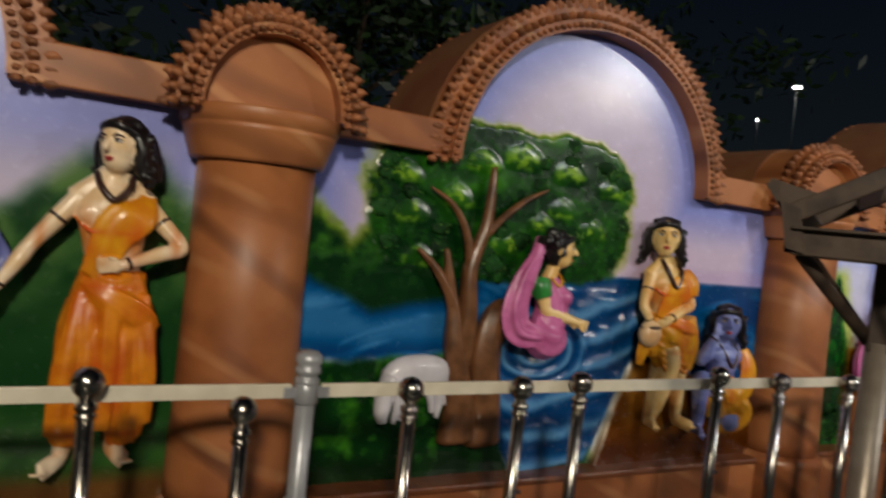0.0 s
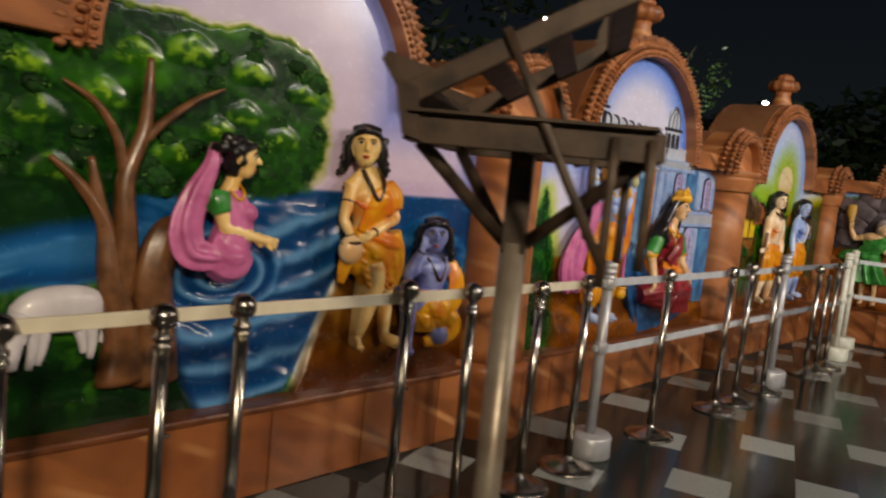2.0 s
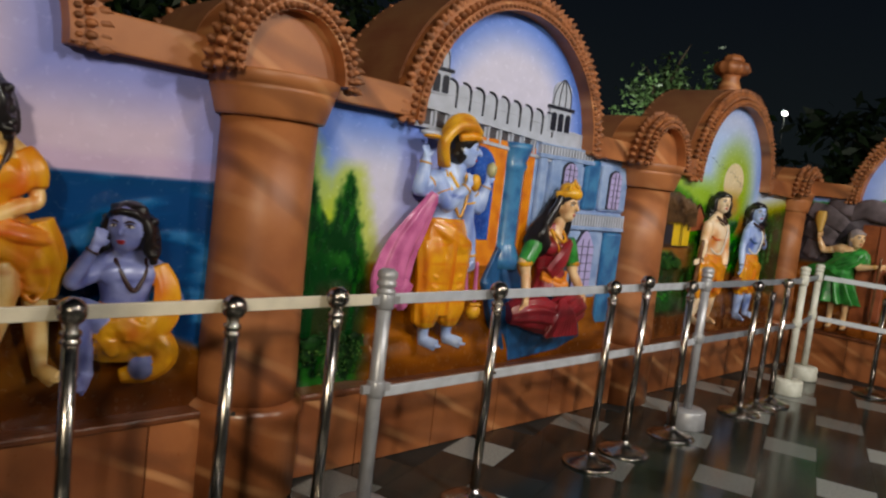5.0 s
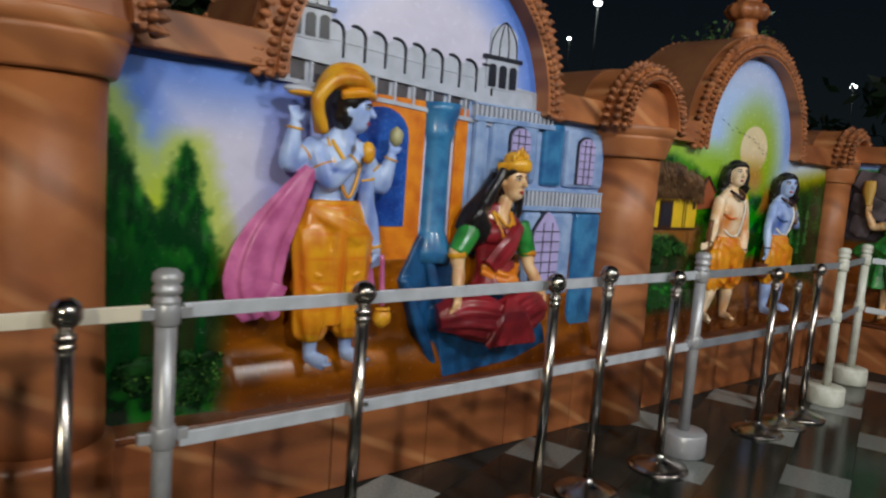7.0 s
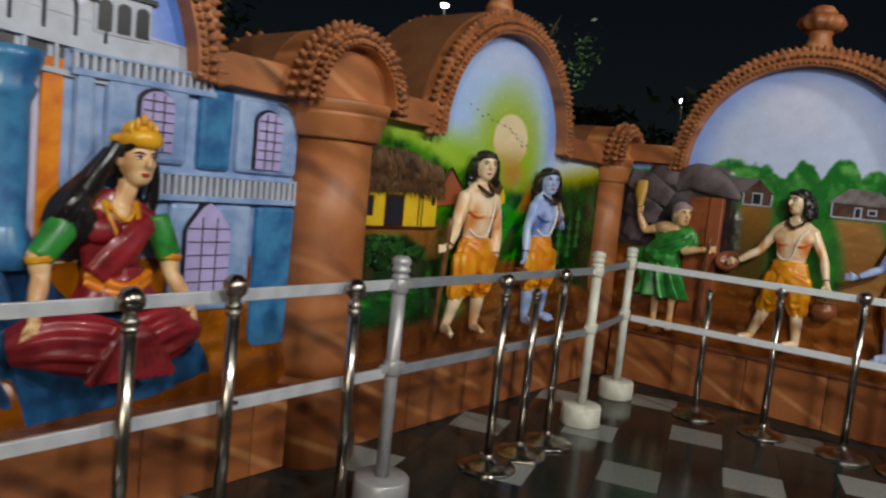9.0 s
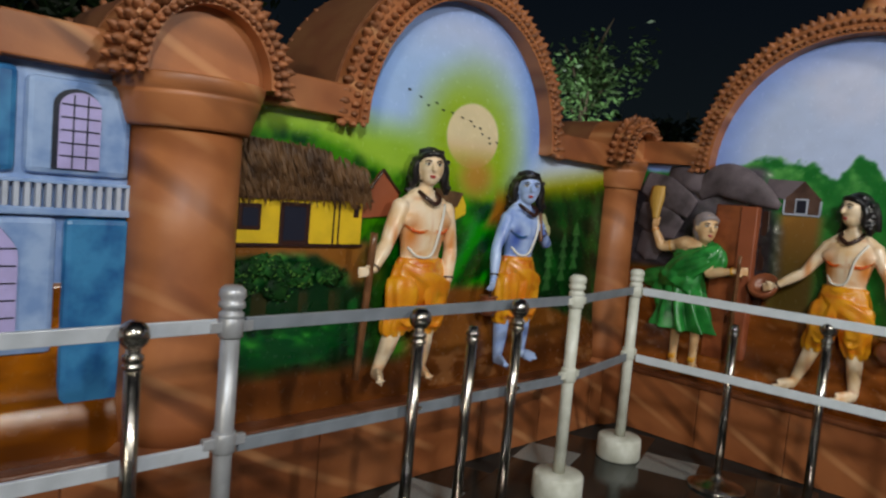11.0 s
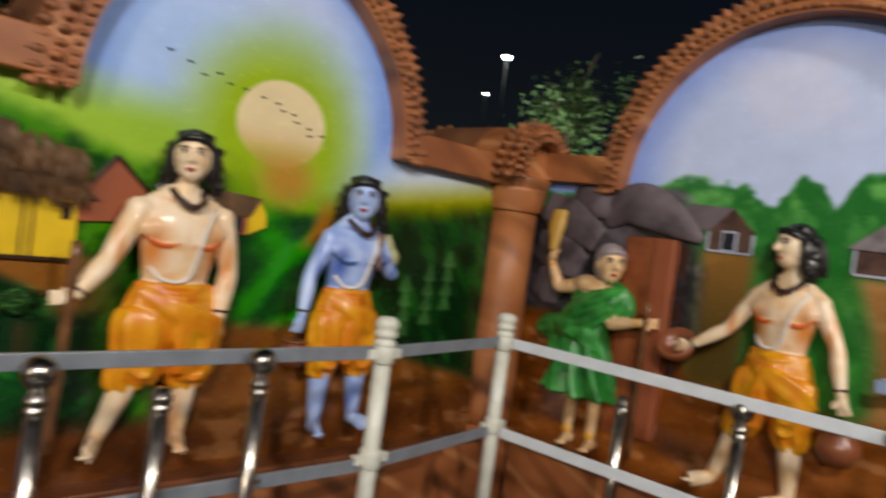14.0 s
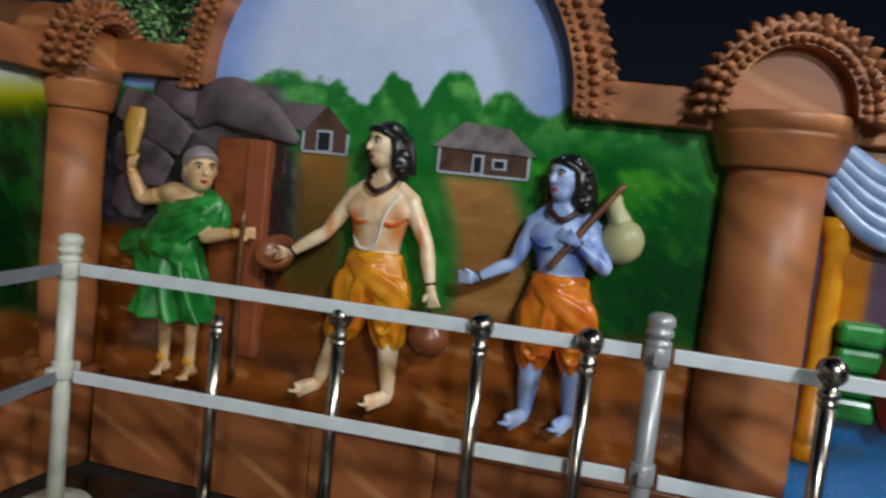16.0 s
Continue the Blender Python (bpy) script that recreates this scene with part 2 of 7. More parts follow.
def lathe(bm, profile, seg=24, start=0.0, sweep=360.0, index=0, at=(0, 0, 0), lobes=0, amp=0.0):
    """Turns a profile of (radius, height) round z."""
    full = sweep >= 360
    n = seg if full else seg + 1
    rings = []
    for r, z in profile:
        ring = []
        for i in range(n):
            a = radians(start + sweep * i / seg)
            k = r * (1 + amp * abs(math.sin(lobes * a / 2)) - amp) if lobes else r
            ring.append(bm.verts.new((at[0] + k * math.cos(a), at[1] + k * math.sin(a), at[2] + z)))
        rings.append(ring)
    fs = []
    for p, q in zip(rings, rings[1:]):
        for i in range(seg):
            j = (i + 1) % n
            fs.append(bm.faces.new((p[i], p[j], q[j], q[i])))
    if full:
        fs.append(bm.faces.new(rings[0][::-1]))
        fs.append(bm.faces.new(rings[-1]))
    for f in fs:
        f.material_index = index
        f.smooth = True
    return fs


def spline(points, n):
    """n points along a smooth curve through the given ones."""
    p = [np.array(q, float) for q in points]
    p = [2 * p[0] - p[1]] + p + [2 * p[-1] - p[-2]]
    out = []
    for i in range(n):
        s = i / (n - 1) * (len(p) - 3)
        k = min(int(s), len(p) - 4)
        t = s - k
        a, b, c, d = p[k:k + 4]
        out.append(0.5 * (2 * b + (c - a) * t + (2 * a - 5 * b + 4 * c - d) * t * t + (3 * b - a - 3 * c + d) * t ** 3))
    return out


def tube(bm, points, radii, index=0, seg=12, rings=0, folds=0, amp=0.0, phase=0.0, flat=1.0):
    """A rounded limb or cloth through points (x, depth outwards, z); radii: a number or (across, depth) each."""
    rings = rings or max(6, 5 * len(points))
    c = spline([(x, -d, z) for x, d, z in points], rings)
    rr = spline([(r, r * flat) if isinstance(r, (int, float)) else r for r in radii], rings)
    loops = []
    for i in range(rings):
        t = Vector(c[min(i + 1, rings - 1)] - c[max(i - 1, 0)]).normalized()
        side = Vector((0, 1, 0)).cross(t)
        if side.length < 0.2:
            side = Vector((1, 0, 0))
        side.normalize()
        up = t.cross(side).normalized()
        ring = []
        grow = amp * min(1.0, 0.25 + 1.2 * i / rings)
        for k in range(seg):
            a = 2 * math.pi * k / seg
            f = 1 + grow * math.sin(folds * a + phase + 0.12 * i)
            v = Vector(c[i]) + side * math.cos(a) * max(rr[i][0], 0.001) * f + up * math.sin(a) * max(rr[i][1], 0.001) * f
            ring.append(bm.verts.new(v))
        loops.append(ring)
    fs = []
    for p, q in zip(loops, loops[1:]):
        for k in range(seg):
            fs.append(bm.faces.new((p[k], p[(k + 1) % seg], q[(k + 1) % seg], q[k])))
    fs += [bm.faces.new(loops[0][::-1]), bm.faces.new(loops[-1])]
    for f in fs:
        f.material_index, f.smooth = index, True
    return fs


def ball(bm, x, d, z, r, index=0, seg=14, tilt=0.0, turn=0.0, lumps=0.0):
    """An ellipsoid at (x, depth outwards, z) with radii r."""
    r = (r, r, r) if isinstance(r, (int, float)) else r
    m = Matrix.Translation((x, -d, z)) @ Euler((0, radians(tilt), radians(turn))).to_matrix().to_4x4()
    res = bmesh.ops.create_uvsphere(bm, u_segments=seg, v_segments=max(6, seg * 2 // 3), radius=1.0)
    for v in res["verts"]:
        q = Vector((v.co.x * r[0], v.co.y * r[1], v.co.z * r[2]))
        if lumps:
            q *= 1 + lumps * noise.noise(Vector((x, d, z)) * 7 + v.co * 2.6)
        v.co = m @ q
    for f in {f for v in res["verts"] for f in v.link_faces}:
        f.material_index, f.smooth = index, True


PAL = [SKIN, TAN, BLUE, INDIGO, ORANGE, AMBER, PINK, RED, GREEN, DEEPBLUE, HAIR, GOLD, DARK, LIP, EYE_WHITE, CLAY, WOOD, STRAW, GREY, SACK, WHEAT]


def sculpt(bm, voxel=0.006, rounds=4):
    """Fuses overlapping limbs and cloth into one smooth skin; ornaments and eyes stay as they are."""
    fine = {PAL.index(q) for q in (DARK, LIP, EYE_WHITE, GOLD)}
    body = bm.copy()
    bmesh.ops.delete(body, geom=[f for f in body.faces if f.material_index in fine], context="FACES")
    bmesh.ops.delete(bm, geom=[f for f in bm.faces if f.material_index not in fine], context="FACES")
    bmesh.ops.recalc_face_normals(body, faces=body.faces)
    me = bpy.data.meshes.new("clay")
    body.to_mesh(me)
    ob = new("clay", me)
    r = ob.modifiers.new("fuse", "REMESH")
    r.mode, r.voxel_size = "VOXEL", voxel
    q = ob.modifiers.new("soften", "SMOOTH")
    q.factor, q.iterations = 0.5, rounds
    out = bpy.data.meshes.new_from_object(ob.evaluated_get(bpy.context.evaluated_depsgraph_get()))
    tree = BVHTree.FromBMesh(body)
    body.faces.ensure_lookup_table()
    kinds = [body.faces[tree.find_nearest(p.center)[2]].material_index for p in out.polygons]
    out.polygons.foreach_set("material_index", kinds)
    out.polygons.foreach_set("use_smooth", [True] * len(kinds))
    bm.from_mesh(out)
    body.free()
    bpy.data.objects.remove(ob)
    bpy.data.meshes.remove(me)
    bpy.data.meshes.remove(out)
    return bm


# ---- plan ----
# panel spaces: x along the wall, y into it, z up; the painted face lies at y = 0
FACE_Y, FACE_X = 2.94, 10.66
WALL_1 = Matrix.Translation((0, FACE_Y, 0))
WALL_2 = Matrix.Translation((FACE_X, 2.9, 0)) @ pose(0, 0, 0, 0, 0, -90)
PLINTH, BEAM_LOW = 0.43, 1.88
DEEP = 0.60


def eave(m, x):
    """Height of the beams' lower edge, which falls slightly along each wall."""
    return 1.943 - 0.0150 * x if m is WALL_1 else 1.853 - 0.023 * x


# bays: wall, first and last x, arch centre, arch half width, arch rise
BAYS = [
    ("tree", WALL_1, 0.70, 4.06, 2.35, 0.78, 0.73),
    ("palace", WALL_1, 4.06, 7.38, 5.70, 0.79, 0.755),
    ("hut", WALL_1, 7.38, 10.62, 8.88, 0.71, 0.73),
    ("village", WALL_2, -0.02, 2.97, 1.42, 0.82, 0.80),
    ("forest", WALL_1, -2.64, 0.70, -0.97, 0.78, 0.74),
    ("court", WALL_2, 2.97, 6.3, 4.63, 0.78, 0.74),
]

# ---- floor ----
bm = bmesh.new()
bmesh.ops.create_grid(bm, x_segments=8, y_segments=8, size=400, matrix=Matrix.Translation((0, 0, -0.012)))
tagged(part("ground", bm, EARTH), "dark bare ground reaching into the night", "ground", kind="structure")
bm = bmesh.new()
box(bm, -9, 10.6, -9, 2.86, -0.011, -0.004)
floor = tagged(part("floor", bm, GROUT), "polished dark granite floor with pale square tiles", "floor", kind="structure")
TILE = 1.03 / math.sqrt(10)
TURN_TILE = math.atan2(1, 3)
E2 = Vector((math.cos(TURN_TILE), math.sin(TURN_TILE))) * TILE
E1 = Vector((math.sin(TURN_TILE), -math.cos(TURN_TILE))) * TILE
ORIGIN = Vector((4.50, 1.79)) + 0.5 * E1 - 0.5 * E2


def tile_mesh(material):
    bm = bmesh.new()
    h = TILE / 2 - 0.0012
    box(bm, -h, h, -h, h, -0.006, 0.0)
    ob = part("tile", bm, material)
    ob.rotation_euler.z = TURN_TILE
    ob.parent = floor
    return ob


# ---- walls, plinths, beams ----


def wall_body(name, label, m, x0, x1):
    w = thing(name, m, label, "wall", kind="structure")
    bm = bmesh.new()
    box(bm, x0, x1, 0.04, 0.30, 0, BEAM_LOW + 0.02)
    part("core", bm, ROOFSTONE, w)
    bm = bmesh.new()
    box(bm, x0, x1, -0.124, 0.06, 0, PLINTH - 0.035)
    part("plinth", bm, LEDGE, w)
    n = round((x1 - x0) / 0.56)
    for i in range(n):
        a, b = x0 + (x1 - x0) * i / n, x0 + (x1 - x0) * (i + 1) / n
        bm = bmesh.new()
        box(bm, a + 0.003, b - 0.003, -0.136, -0.120, 0.002, PLINTH - 0.036, 0.003)
        part("slab", bm, PLINTHSTONE, w)
    bm = bmesh.new()
    box(bm, x0, x1, -0.15, 0.06, PLINTH - 0.035, PLINTH, 0.01)
    part("plinth_cap", bm, LEDGE, w)
    return w


wall_body("wall_north", "terracotta festival wall with painted relief panels", WALL_1, -2.64, 10.80)
wall_body("wall_east", "terracotta wall with painted relief panels, meeting the corner", WALL_2, 0.16, 6.4)


def petal_mesh(length, wide):
    """A small pointed carved bud along +z."""
    bm = bmesh.new()
    rings = []
    for r, z in ((0.55, 0.0), (1.0, 0.35), (0.55, 0.75)):
        rings.append([bm.verts.new((wide * r * math.cos(k * math.tau / 6), wide * r * math.sin(k * math.tau / 6) * 0.8, z * length)) for k in range(6)])
    tip = bm.verts.new((0, -wide * 0.35, length))
    for p, q in zip(rings, rings[1:]):
        for k in range(6):
            bm.faces.new((p[k], p[(k + 1) % 6], q[(k + 1) % 6], q[k]))
    for k in range(6):
        bm.faces.new((rings[-1][k], rings[-1][(k + 1) % 6], tip))
    bm.faces.new(rings[0][::-1])
    for f in bm.faces:
        f.smooth = True
    me = bpy.data.meshes.new("leaf")
    bm.to_mesh(me)
    bm.free()
    me.materials.append(LEAFSTONE)
    return me


PETAL = petal_mesh(0.062, 0.029)
PETAL_SMALL = petal_mesh(0.048, 0.026)
BUD = petal_mesh(0.030, 0.019)


def half_ring(bm, cx, cz, rx0, rz0, rx1, rz1, y0, y1, seg=40, index=0):
    """A half elliptical band standing on z = cz, from depth y0 to y1 (front)."""
    rows = []
    for i in range(seg + 1):
        a = math.pi * i / seg
        c, s = math.cos(a), math.sin(a)
        rows.append([bm.verts.new((cx + r * c, y, cz + h * s)) for r, h, y in ((rx0, rz0, y0), (rx0, rz0, y1), (rx1, rz1, y1), (rx1, rz1, y0))])
    for p, q in zip(rows, rows[1:]):
        for k in range(4):
            f = bm.faces.new((p[k], p[(k + 1) % 4], q[(k + 1) % 4], q[k]))
            f.material_index = index
    bm.faces.new(rows[0])
    bm.faces.new(rows[-1][::-1])
    bmesh.ops.recalc_face_normals(bm, faces=bm.faces)


def petals(owner, cx, cz, rx, rz, y, step, me, lean, spread=1.0, a0=0.0):
    """Buds in a row along the arch: lean 0 points forwards, 90 points outwards."""
    around = math.pi * (rx + rz) / 2
    n = max(8, round(around / step))
    for i in range(n + 1):
        a = math.pi * (i / n)
        c, s = math.cos(a), math.sin(a)
        ob = new("leaf", me)
        out = Vector((c, 0, s))
        way = (out * math.sin(radians(lean)) + Vector((0, -1, 0)) * math.cos(radians(lean))).normalized()
        q = way.to_track_quat("Z", "Y")
        jig = 1 + random.uniform(-0.12, 0.12)
        ob.matrix_basis = Matrix.LocRotScale((cx + rx * c, y, cz + rz * s), q, (jig, jig, jig))
        ob.parent = owner


def arch(m, cx, rx, rz, label, finial):
    t = thing("arch", m, label, "arch", "arches over the panels")
    low = eave(m, cx)
    bm = bmesh.new()
    half_ring(bm, cx, low, rx, rz, rx + 0.05, rz + 0.05, 0.02, -0.10)
    half_ring(bm, cx, low, rx + 0.048, rz + 0.048, rx + 0.13, rz + 0.13, 0.02, -0.075)
    part("band", bm, STONE, t)
    bm = bmesh.new()
    half_ring(bm, cx, low, rx - 0.02, rz - 0.02, rx + 0.145, rz + 0.145, DEEP, 0.018)
    part("vault", bm, ROOFSTONE, t, "rough barrel roof running back from the arch")
    petals(t, cx, low - 0.01, rx + 0.030, rz + 0.030, -0.09, 0.036, BUD, 10)
    petals(t, cx, low - 0.01, rx + 0.070, rz + 0.070, -0.065, 0.044, PETAL_SMALL, 30)
    petals(t, cx, low - 0.01, rx + 0.110, rz + 0.110, -0.050, 0.048, PETAL, 62)
    petals(t, cx, low - 0.01, rx + 0.12, rz + 0.12, DEEP - 0.02, 0.075, PETAL_SMALL, 85)
    if finial:
        f = thing("finial", m @ Matrix.Translation((cx, 0.13, low + rz + 0.115)) @ Matrix.Diagonal((1.2, 1.2, 1.12, 1.0)), "terracotta lotus bud finial on top of the arch", "finial", "finials")
        bm = bmesh.new()
        lathe(bm, [(0.10, 0.0), (0.085, 0.05), (0.065, 0.12), (0.075, 0.15)], 18)
        part("neck", bm, STONE, f)
        bm = bmesh.new()
        lathe(bm, [(0.06, 0.145), (0.12, 0.165), (0.145, 0.205), (0.125, 0.25), (0.085, 0.262)], 40, lobes=10, amp=0.14)
        part("bulb", bm, STONE, f)
        bm = bmesh.new()
        lathe(bm, [(0.08, 0.258), (0.085, 0.285), (0.06, 0.315), (0.03, 0.325)], 30, lobes=8, amp=0.12)
        part("bud", bm, STONE, f)
    return t


def pillar(m, cx, cy, r, zc, label, nr=0.245, rc=0.0):
    """A round pillar whose capital starts at zc, with a leaf-edged niche on top."""
    rc = rc or r * 1.36
    t = thing("pillar", m @ Matrix.Translation((cx, cy, 0)), label, "pillar", "pillars between the panels")
    bm = bmesh.new()
    lathe(bm, [(r * 1.18, 0.0), (r * 1.18, PLINTH - 0.05), (r * 1.22, PLINTH - 0.03), (r * 1.22, PLINTH + 0.005), (r * 1.08, PLINTH + 0.03), (r * 1.0, PLINTH + 0.035)], 40)
    part("pedestal", bm, PLINTHSTONE, t)
    bm = bmesh.new()
    lathe(bm, [(r * 1.05, PLINTH + 0.03), (r * 1.06, PLINTH + 0.12), (r * 1.02, 0.85), (r * 0.99, 1.25), (r * 0.99, zc + 0.005)], 44)
    part("shaft", bm, STONE, t)
    bm = bmesh.new()
    lathe(bm, [(r * 0.98, zc - 0.002), (r * 1.10, zc), (r * 1.13, zc + 0.012), (rc * 0.93, zc + 0.11), (rc * 0.945, zc + 0.125), (rc * 0.93, zc + 0.129), (rc * 0.965, zc + 0.134), (rc, zc + 0.185), (rc * 0.985, zc + 0.192), (rc * 0.6, zc + 0.195)], 44)
    part("capital", bm, STONE, t)
    z = zc + 0.19
    front = -0.20
    rise = nr + 0.03
    bm = bmesh.new()
    half_ring(bm, 0, z, 0.0, 0.0, nr + 0.01, rise + 0.01, 0.14, front + 0.07)
    part("niche_back", bm, STONE, t)
    bm = bmesh.new()
    half_ring(bm, 0, z, nr, rise, nr + 0.04, rise + 0.04, 0.14, front)
    half_ring(bm, 0, z, nr + 0.038, rise + 0.038, nr + 0.09, rise + 0.09, 0.14, front + 0.03)
    part("niche_band", bm, STONE, t)
    bm = bmesh.new()
    half_ring(bm, 0, z, nr - 0.06, rise - 0.06, nr + 0.095, rise + 0.095, DEEP - cy, 0.138)
    part("vault", bm, ROOFSTONE, t)
    petals(t, 0, z - 0.01, nr + 0.025, rise + 0.025, front + 0.005, 0.032, BUD, 10)
    petals(t, 0, z - 0.01, nr + 0.055, rise + 0.055, front + 0.025, 0.038, PETAL_SMALL, 28)
    petals(t, 0, z - 0.01, nr + 0.080, rise + 0.080, front + 0.06, 0.044, PETAL, 52)
    petals(t, 0, z - 0.01, nr + 0.085, rise + 0.085, front + 0.12, 0.048, PETAL, 74)
    petals(t, 0, z - 0.01, nr + 0.080, rise + 0.080, DEEP - cy - 0.02, 0.08, PETAL_SMALL, 85)
    return t


ROUND = "round terracotta pillar with a leaf-edged niche on its capital"
pillar(WALL_1, -2.66, -0.06, 0.225, 1.80, ROUND)
pillar(WALL_1, 0.675, -0.07, 0.23, 1.765, ROUND, nr=0.255)
pillar(WALL_1, 3.995, -0.07, 0.22, 1.735, ROUND, nr=0.25)
pillar(WALL_1, 7.315, -0.04, 0.215, 1.67, ROUND)
pillar(WALL_2, 2.995, -0.02, 0.178, 1.665, ROUND, nr=0.20, rc=0.255)
pillar(WALL_1, 10.50, -0.02, 0.14, 1.655, "slim terracotta pillar standing in the corner", nr=0.16)

for k, (name, m, x0, x1, cx, rx, rz) in enumerate(BAYS):
    arch(m, cx, rx, rz, "terracotta arch edged with rows of carved buds", True)
    for a, b in ((x0, cx - rx), (cx + rx, x1)):
        if b - a < 0.02:
            continue
        bm = bmesh.new()
        prism(bm, [(a, eave(m, a)), (b, eave(m, b)), (b, eave(m, b) + 0.15), (a, eave(m, a) + 0.15)], 0.36, -0.08)
        bmesh.ops.bevel(bm, geom=list(bm.edges), offset=0.008, segments=2, profile=0.5, affect="EDGES")
        tagged(part("beam", bm, STONE, m=m), "terracotta beam between arch and pillar", "beam", "beams", "structure")

# ---- painted panels ----


def value_noise(u, v, seed, octaves=4):
    """Smooth noise of 0 to 1 on arrays."""
    rng = np.random.RandomState(seed)
    table = rng.rand(64, 64)
    total, amp, norm = np.zeros_like(u), 1.0, 0.0
    for o in range(octaves):
        x, y = u * 2 ** o + 17.3 * o, v * 2 ** o + 9.1 * o
        i, j = np.floor(x).astype(int), np.floor(y).astype(int)
        f, g = x - i, y - j
        f, g = f * f * (3 - 2 * f), g * g * (3 - 2 * g)
        i0, i1, j0, j1 = i % 64, (i + 1) % 64, j % 64, (j + 1) % 64
        total += amp * ((table[i0, j0] * (1 - f) + table[i1, j0] * f) * (1 - g) + (table[i0, j1] * (1 - f) + table[i1, j1] * f) * g)
        norm += amp
        amp *= 0.5
    return total / norm


def step(e0, e1, x):
    t = np.clip((x - e0) / (e1 - e0), 0, 1)
    return t * t * (3 - 2 * t)


class Canvas:
    """A sheet of colour and relief over x and z."""

    def __init__(self, u, z, rgb):
        self.u, self.z = u, z
        self.c = np.zeros(u.shape + (3,)) + np.array(rgb, float)
        self.h = np.zeros_like(u)

    def lay(self, mask, rgb, dark=None, grain=None):
        col = np.array(rgb, float) * np.ones(self.u.shape + (3,))
        if dark is not None:
            col = np.array(dark, float) + (col - np.array(dark, float)) * grain[..., None]
        self.c = self.c * (1 - mask[..., None]) + col * mask[..., None]

    def n(self, s, seed, t=None, octaves=4):
        return value_noise(self.u * s, self.z * (t or s), seed, octaves)


def edge_glow(c, x0, x1, cx, rx, rz, rgb, width=0.28, power=0.8):
    """The bluer border that the painter left along frame and arch."""
    inside = np.minimum(np.minimum(c.u - x0 - 0.24, x1 - 0.24 - c.u), BEAM_LOW - c.z)
    ring = (1 - np.sqrt(((c.u - cx) / rx) ** 2 + (np.maximum(c.z - BEAM_LOW, 0) / rz) ** 2)) * rx
    d = np.maximum(inside, ring)
    c.lay((1 - step(0.0, width, d)) * power, rgb)


def paint_tree(c, x0, x1, cx, rx, rz):
    u, z = c.u, c.z
    c.lay(step(2.3, 1.5, z) * 0.7, (206, 186, 206))
    c.lay(step(0.45, 0.7, c.n(3, 3)) * 0.35, (214, 206, 224))
    edge_glow(c, x0, x1, cx, rx, rz, (118, 132, 206), 0.30, 0.75)
    # far hills over the sea
    hill = 1.50 + 0.07 * (c.n(5, 8, 0.01) - 0.3)
    c.lay(step(0.02, -0.03, z - hill) * step(2.5, 3.1, u) * 0.35, (176, 150, 190))
    # sea and river
    sea = step(0.012, -0.012, z - 1.425)
    wave = step(0.45, 0.72, value_noise(u * 3 + 0.6 * c.n(4, 5), z * 16 + 2 * np.sin(u * 3), 12, 3))
    c.lay(sea, (92, 146, 196), (14, 56, 108), wave * 0.6 + 0.06)
    c.h += sea * wave * 0.004
    c.lay(sea * step(1.34, 1.42, z) * 0.5, (26, 66, 108))
    # left bank of trees
    top = 1.50 + 0.32 * np.abs(u - 1.12) / 0.35 + 0.10 * (c.n(14, 21) - 0.5)
    low_bank = 1.36 - 0.45 * np.clip(u - 0.9, 0, 0.35) + 0.18 * np.clip(u - 1.25, 0, 0.5) + 0.03 * (c.n(9, 32) - 0.5)
    bank = step(0.03, -0.05, z - top) * step(1.85, 1.6, u) * step(-0.04, 0.03, z - low_bank)
    c.lay(step(1.9, 1.7, u) * step(0.0, -0.10, z - low_bank) * step(1.0, 1.12, z) * 0.5, (104, 158, 206))
    g = c.n(18, 31)
    c.lay(bank, (70, 118, 48), (12, 42, 18), step(0.4, 0.75, g) * step(1.2, 1.65, z))
    rim = step(0.07, 0.0, np.abs(z - top + 0.02)) * step(1.7, 1.4, u)
    c.lay(rim * 0.55, (150, 164, 60))
    # grass in front
    lip = 0.98 + 0.16 * np.clip(u - 1.1, -0.3, 0.6) ** 2 - 0.55 * np.clip(u - 1.62, 0, 2) + 0.05 * (c.n(8, 41) - 0.5) + 0.35 * np.clip(1.05 - u, 0, 1)
    grass = step(0.02, -0.03, z - lip)
    c.lay(grass, (66, 120, 44), (10, 42, 14), step(0.42, 0.8, c.n(16, 51)) * 0.9)
    c.h += grass * 0.02 * c.n(5, 52, None, 2)
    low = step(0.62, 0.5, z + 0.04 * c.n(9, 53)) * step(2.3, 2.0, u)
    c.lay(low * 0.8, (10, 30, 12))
    # crown of the big tree
    crown = ((u - 1.93) / 0.74) ** 4 + ((z - 1.73) / 0.37) ** 4 + 0.6 * (c.n(9, 55) - 0.5) + 0.25 * (value_noise(u * 26, z * 26, 58, 2) - 0.5)
    under = step(1.30, 1.38, z + 0.35 * np.clip(1.55 - u, 0, 1) - 0.1 * np.clip(u - 2.2, 0, 1))
    leafy = step(1.12, 0.86, crown) * under
    c.lay(step(1.42, 0.98, crown) * under * step(1.55, 1.75, z + 0.5 * np.clip(u - 2.2, 0, 0.5)) * 0.75, (150, 162, 62))
    leafn = value_noise(u * 30, z * 34, 57, 3)
    mass = value_noise(u * 5.0, z * 7.0, 56, 2)
    c.lay(leafy, (58, 112, 38), (10, 40, 14), np.clip(0.75 * step(0.35, 0.75, mass) * (0.35 + 0.65 * step(1.35, 2.0, z)) + 0.3 * step(0.45, 0.7, leafn), 0, 1))
    puff = np.zeros_like(u)
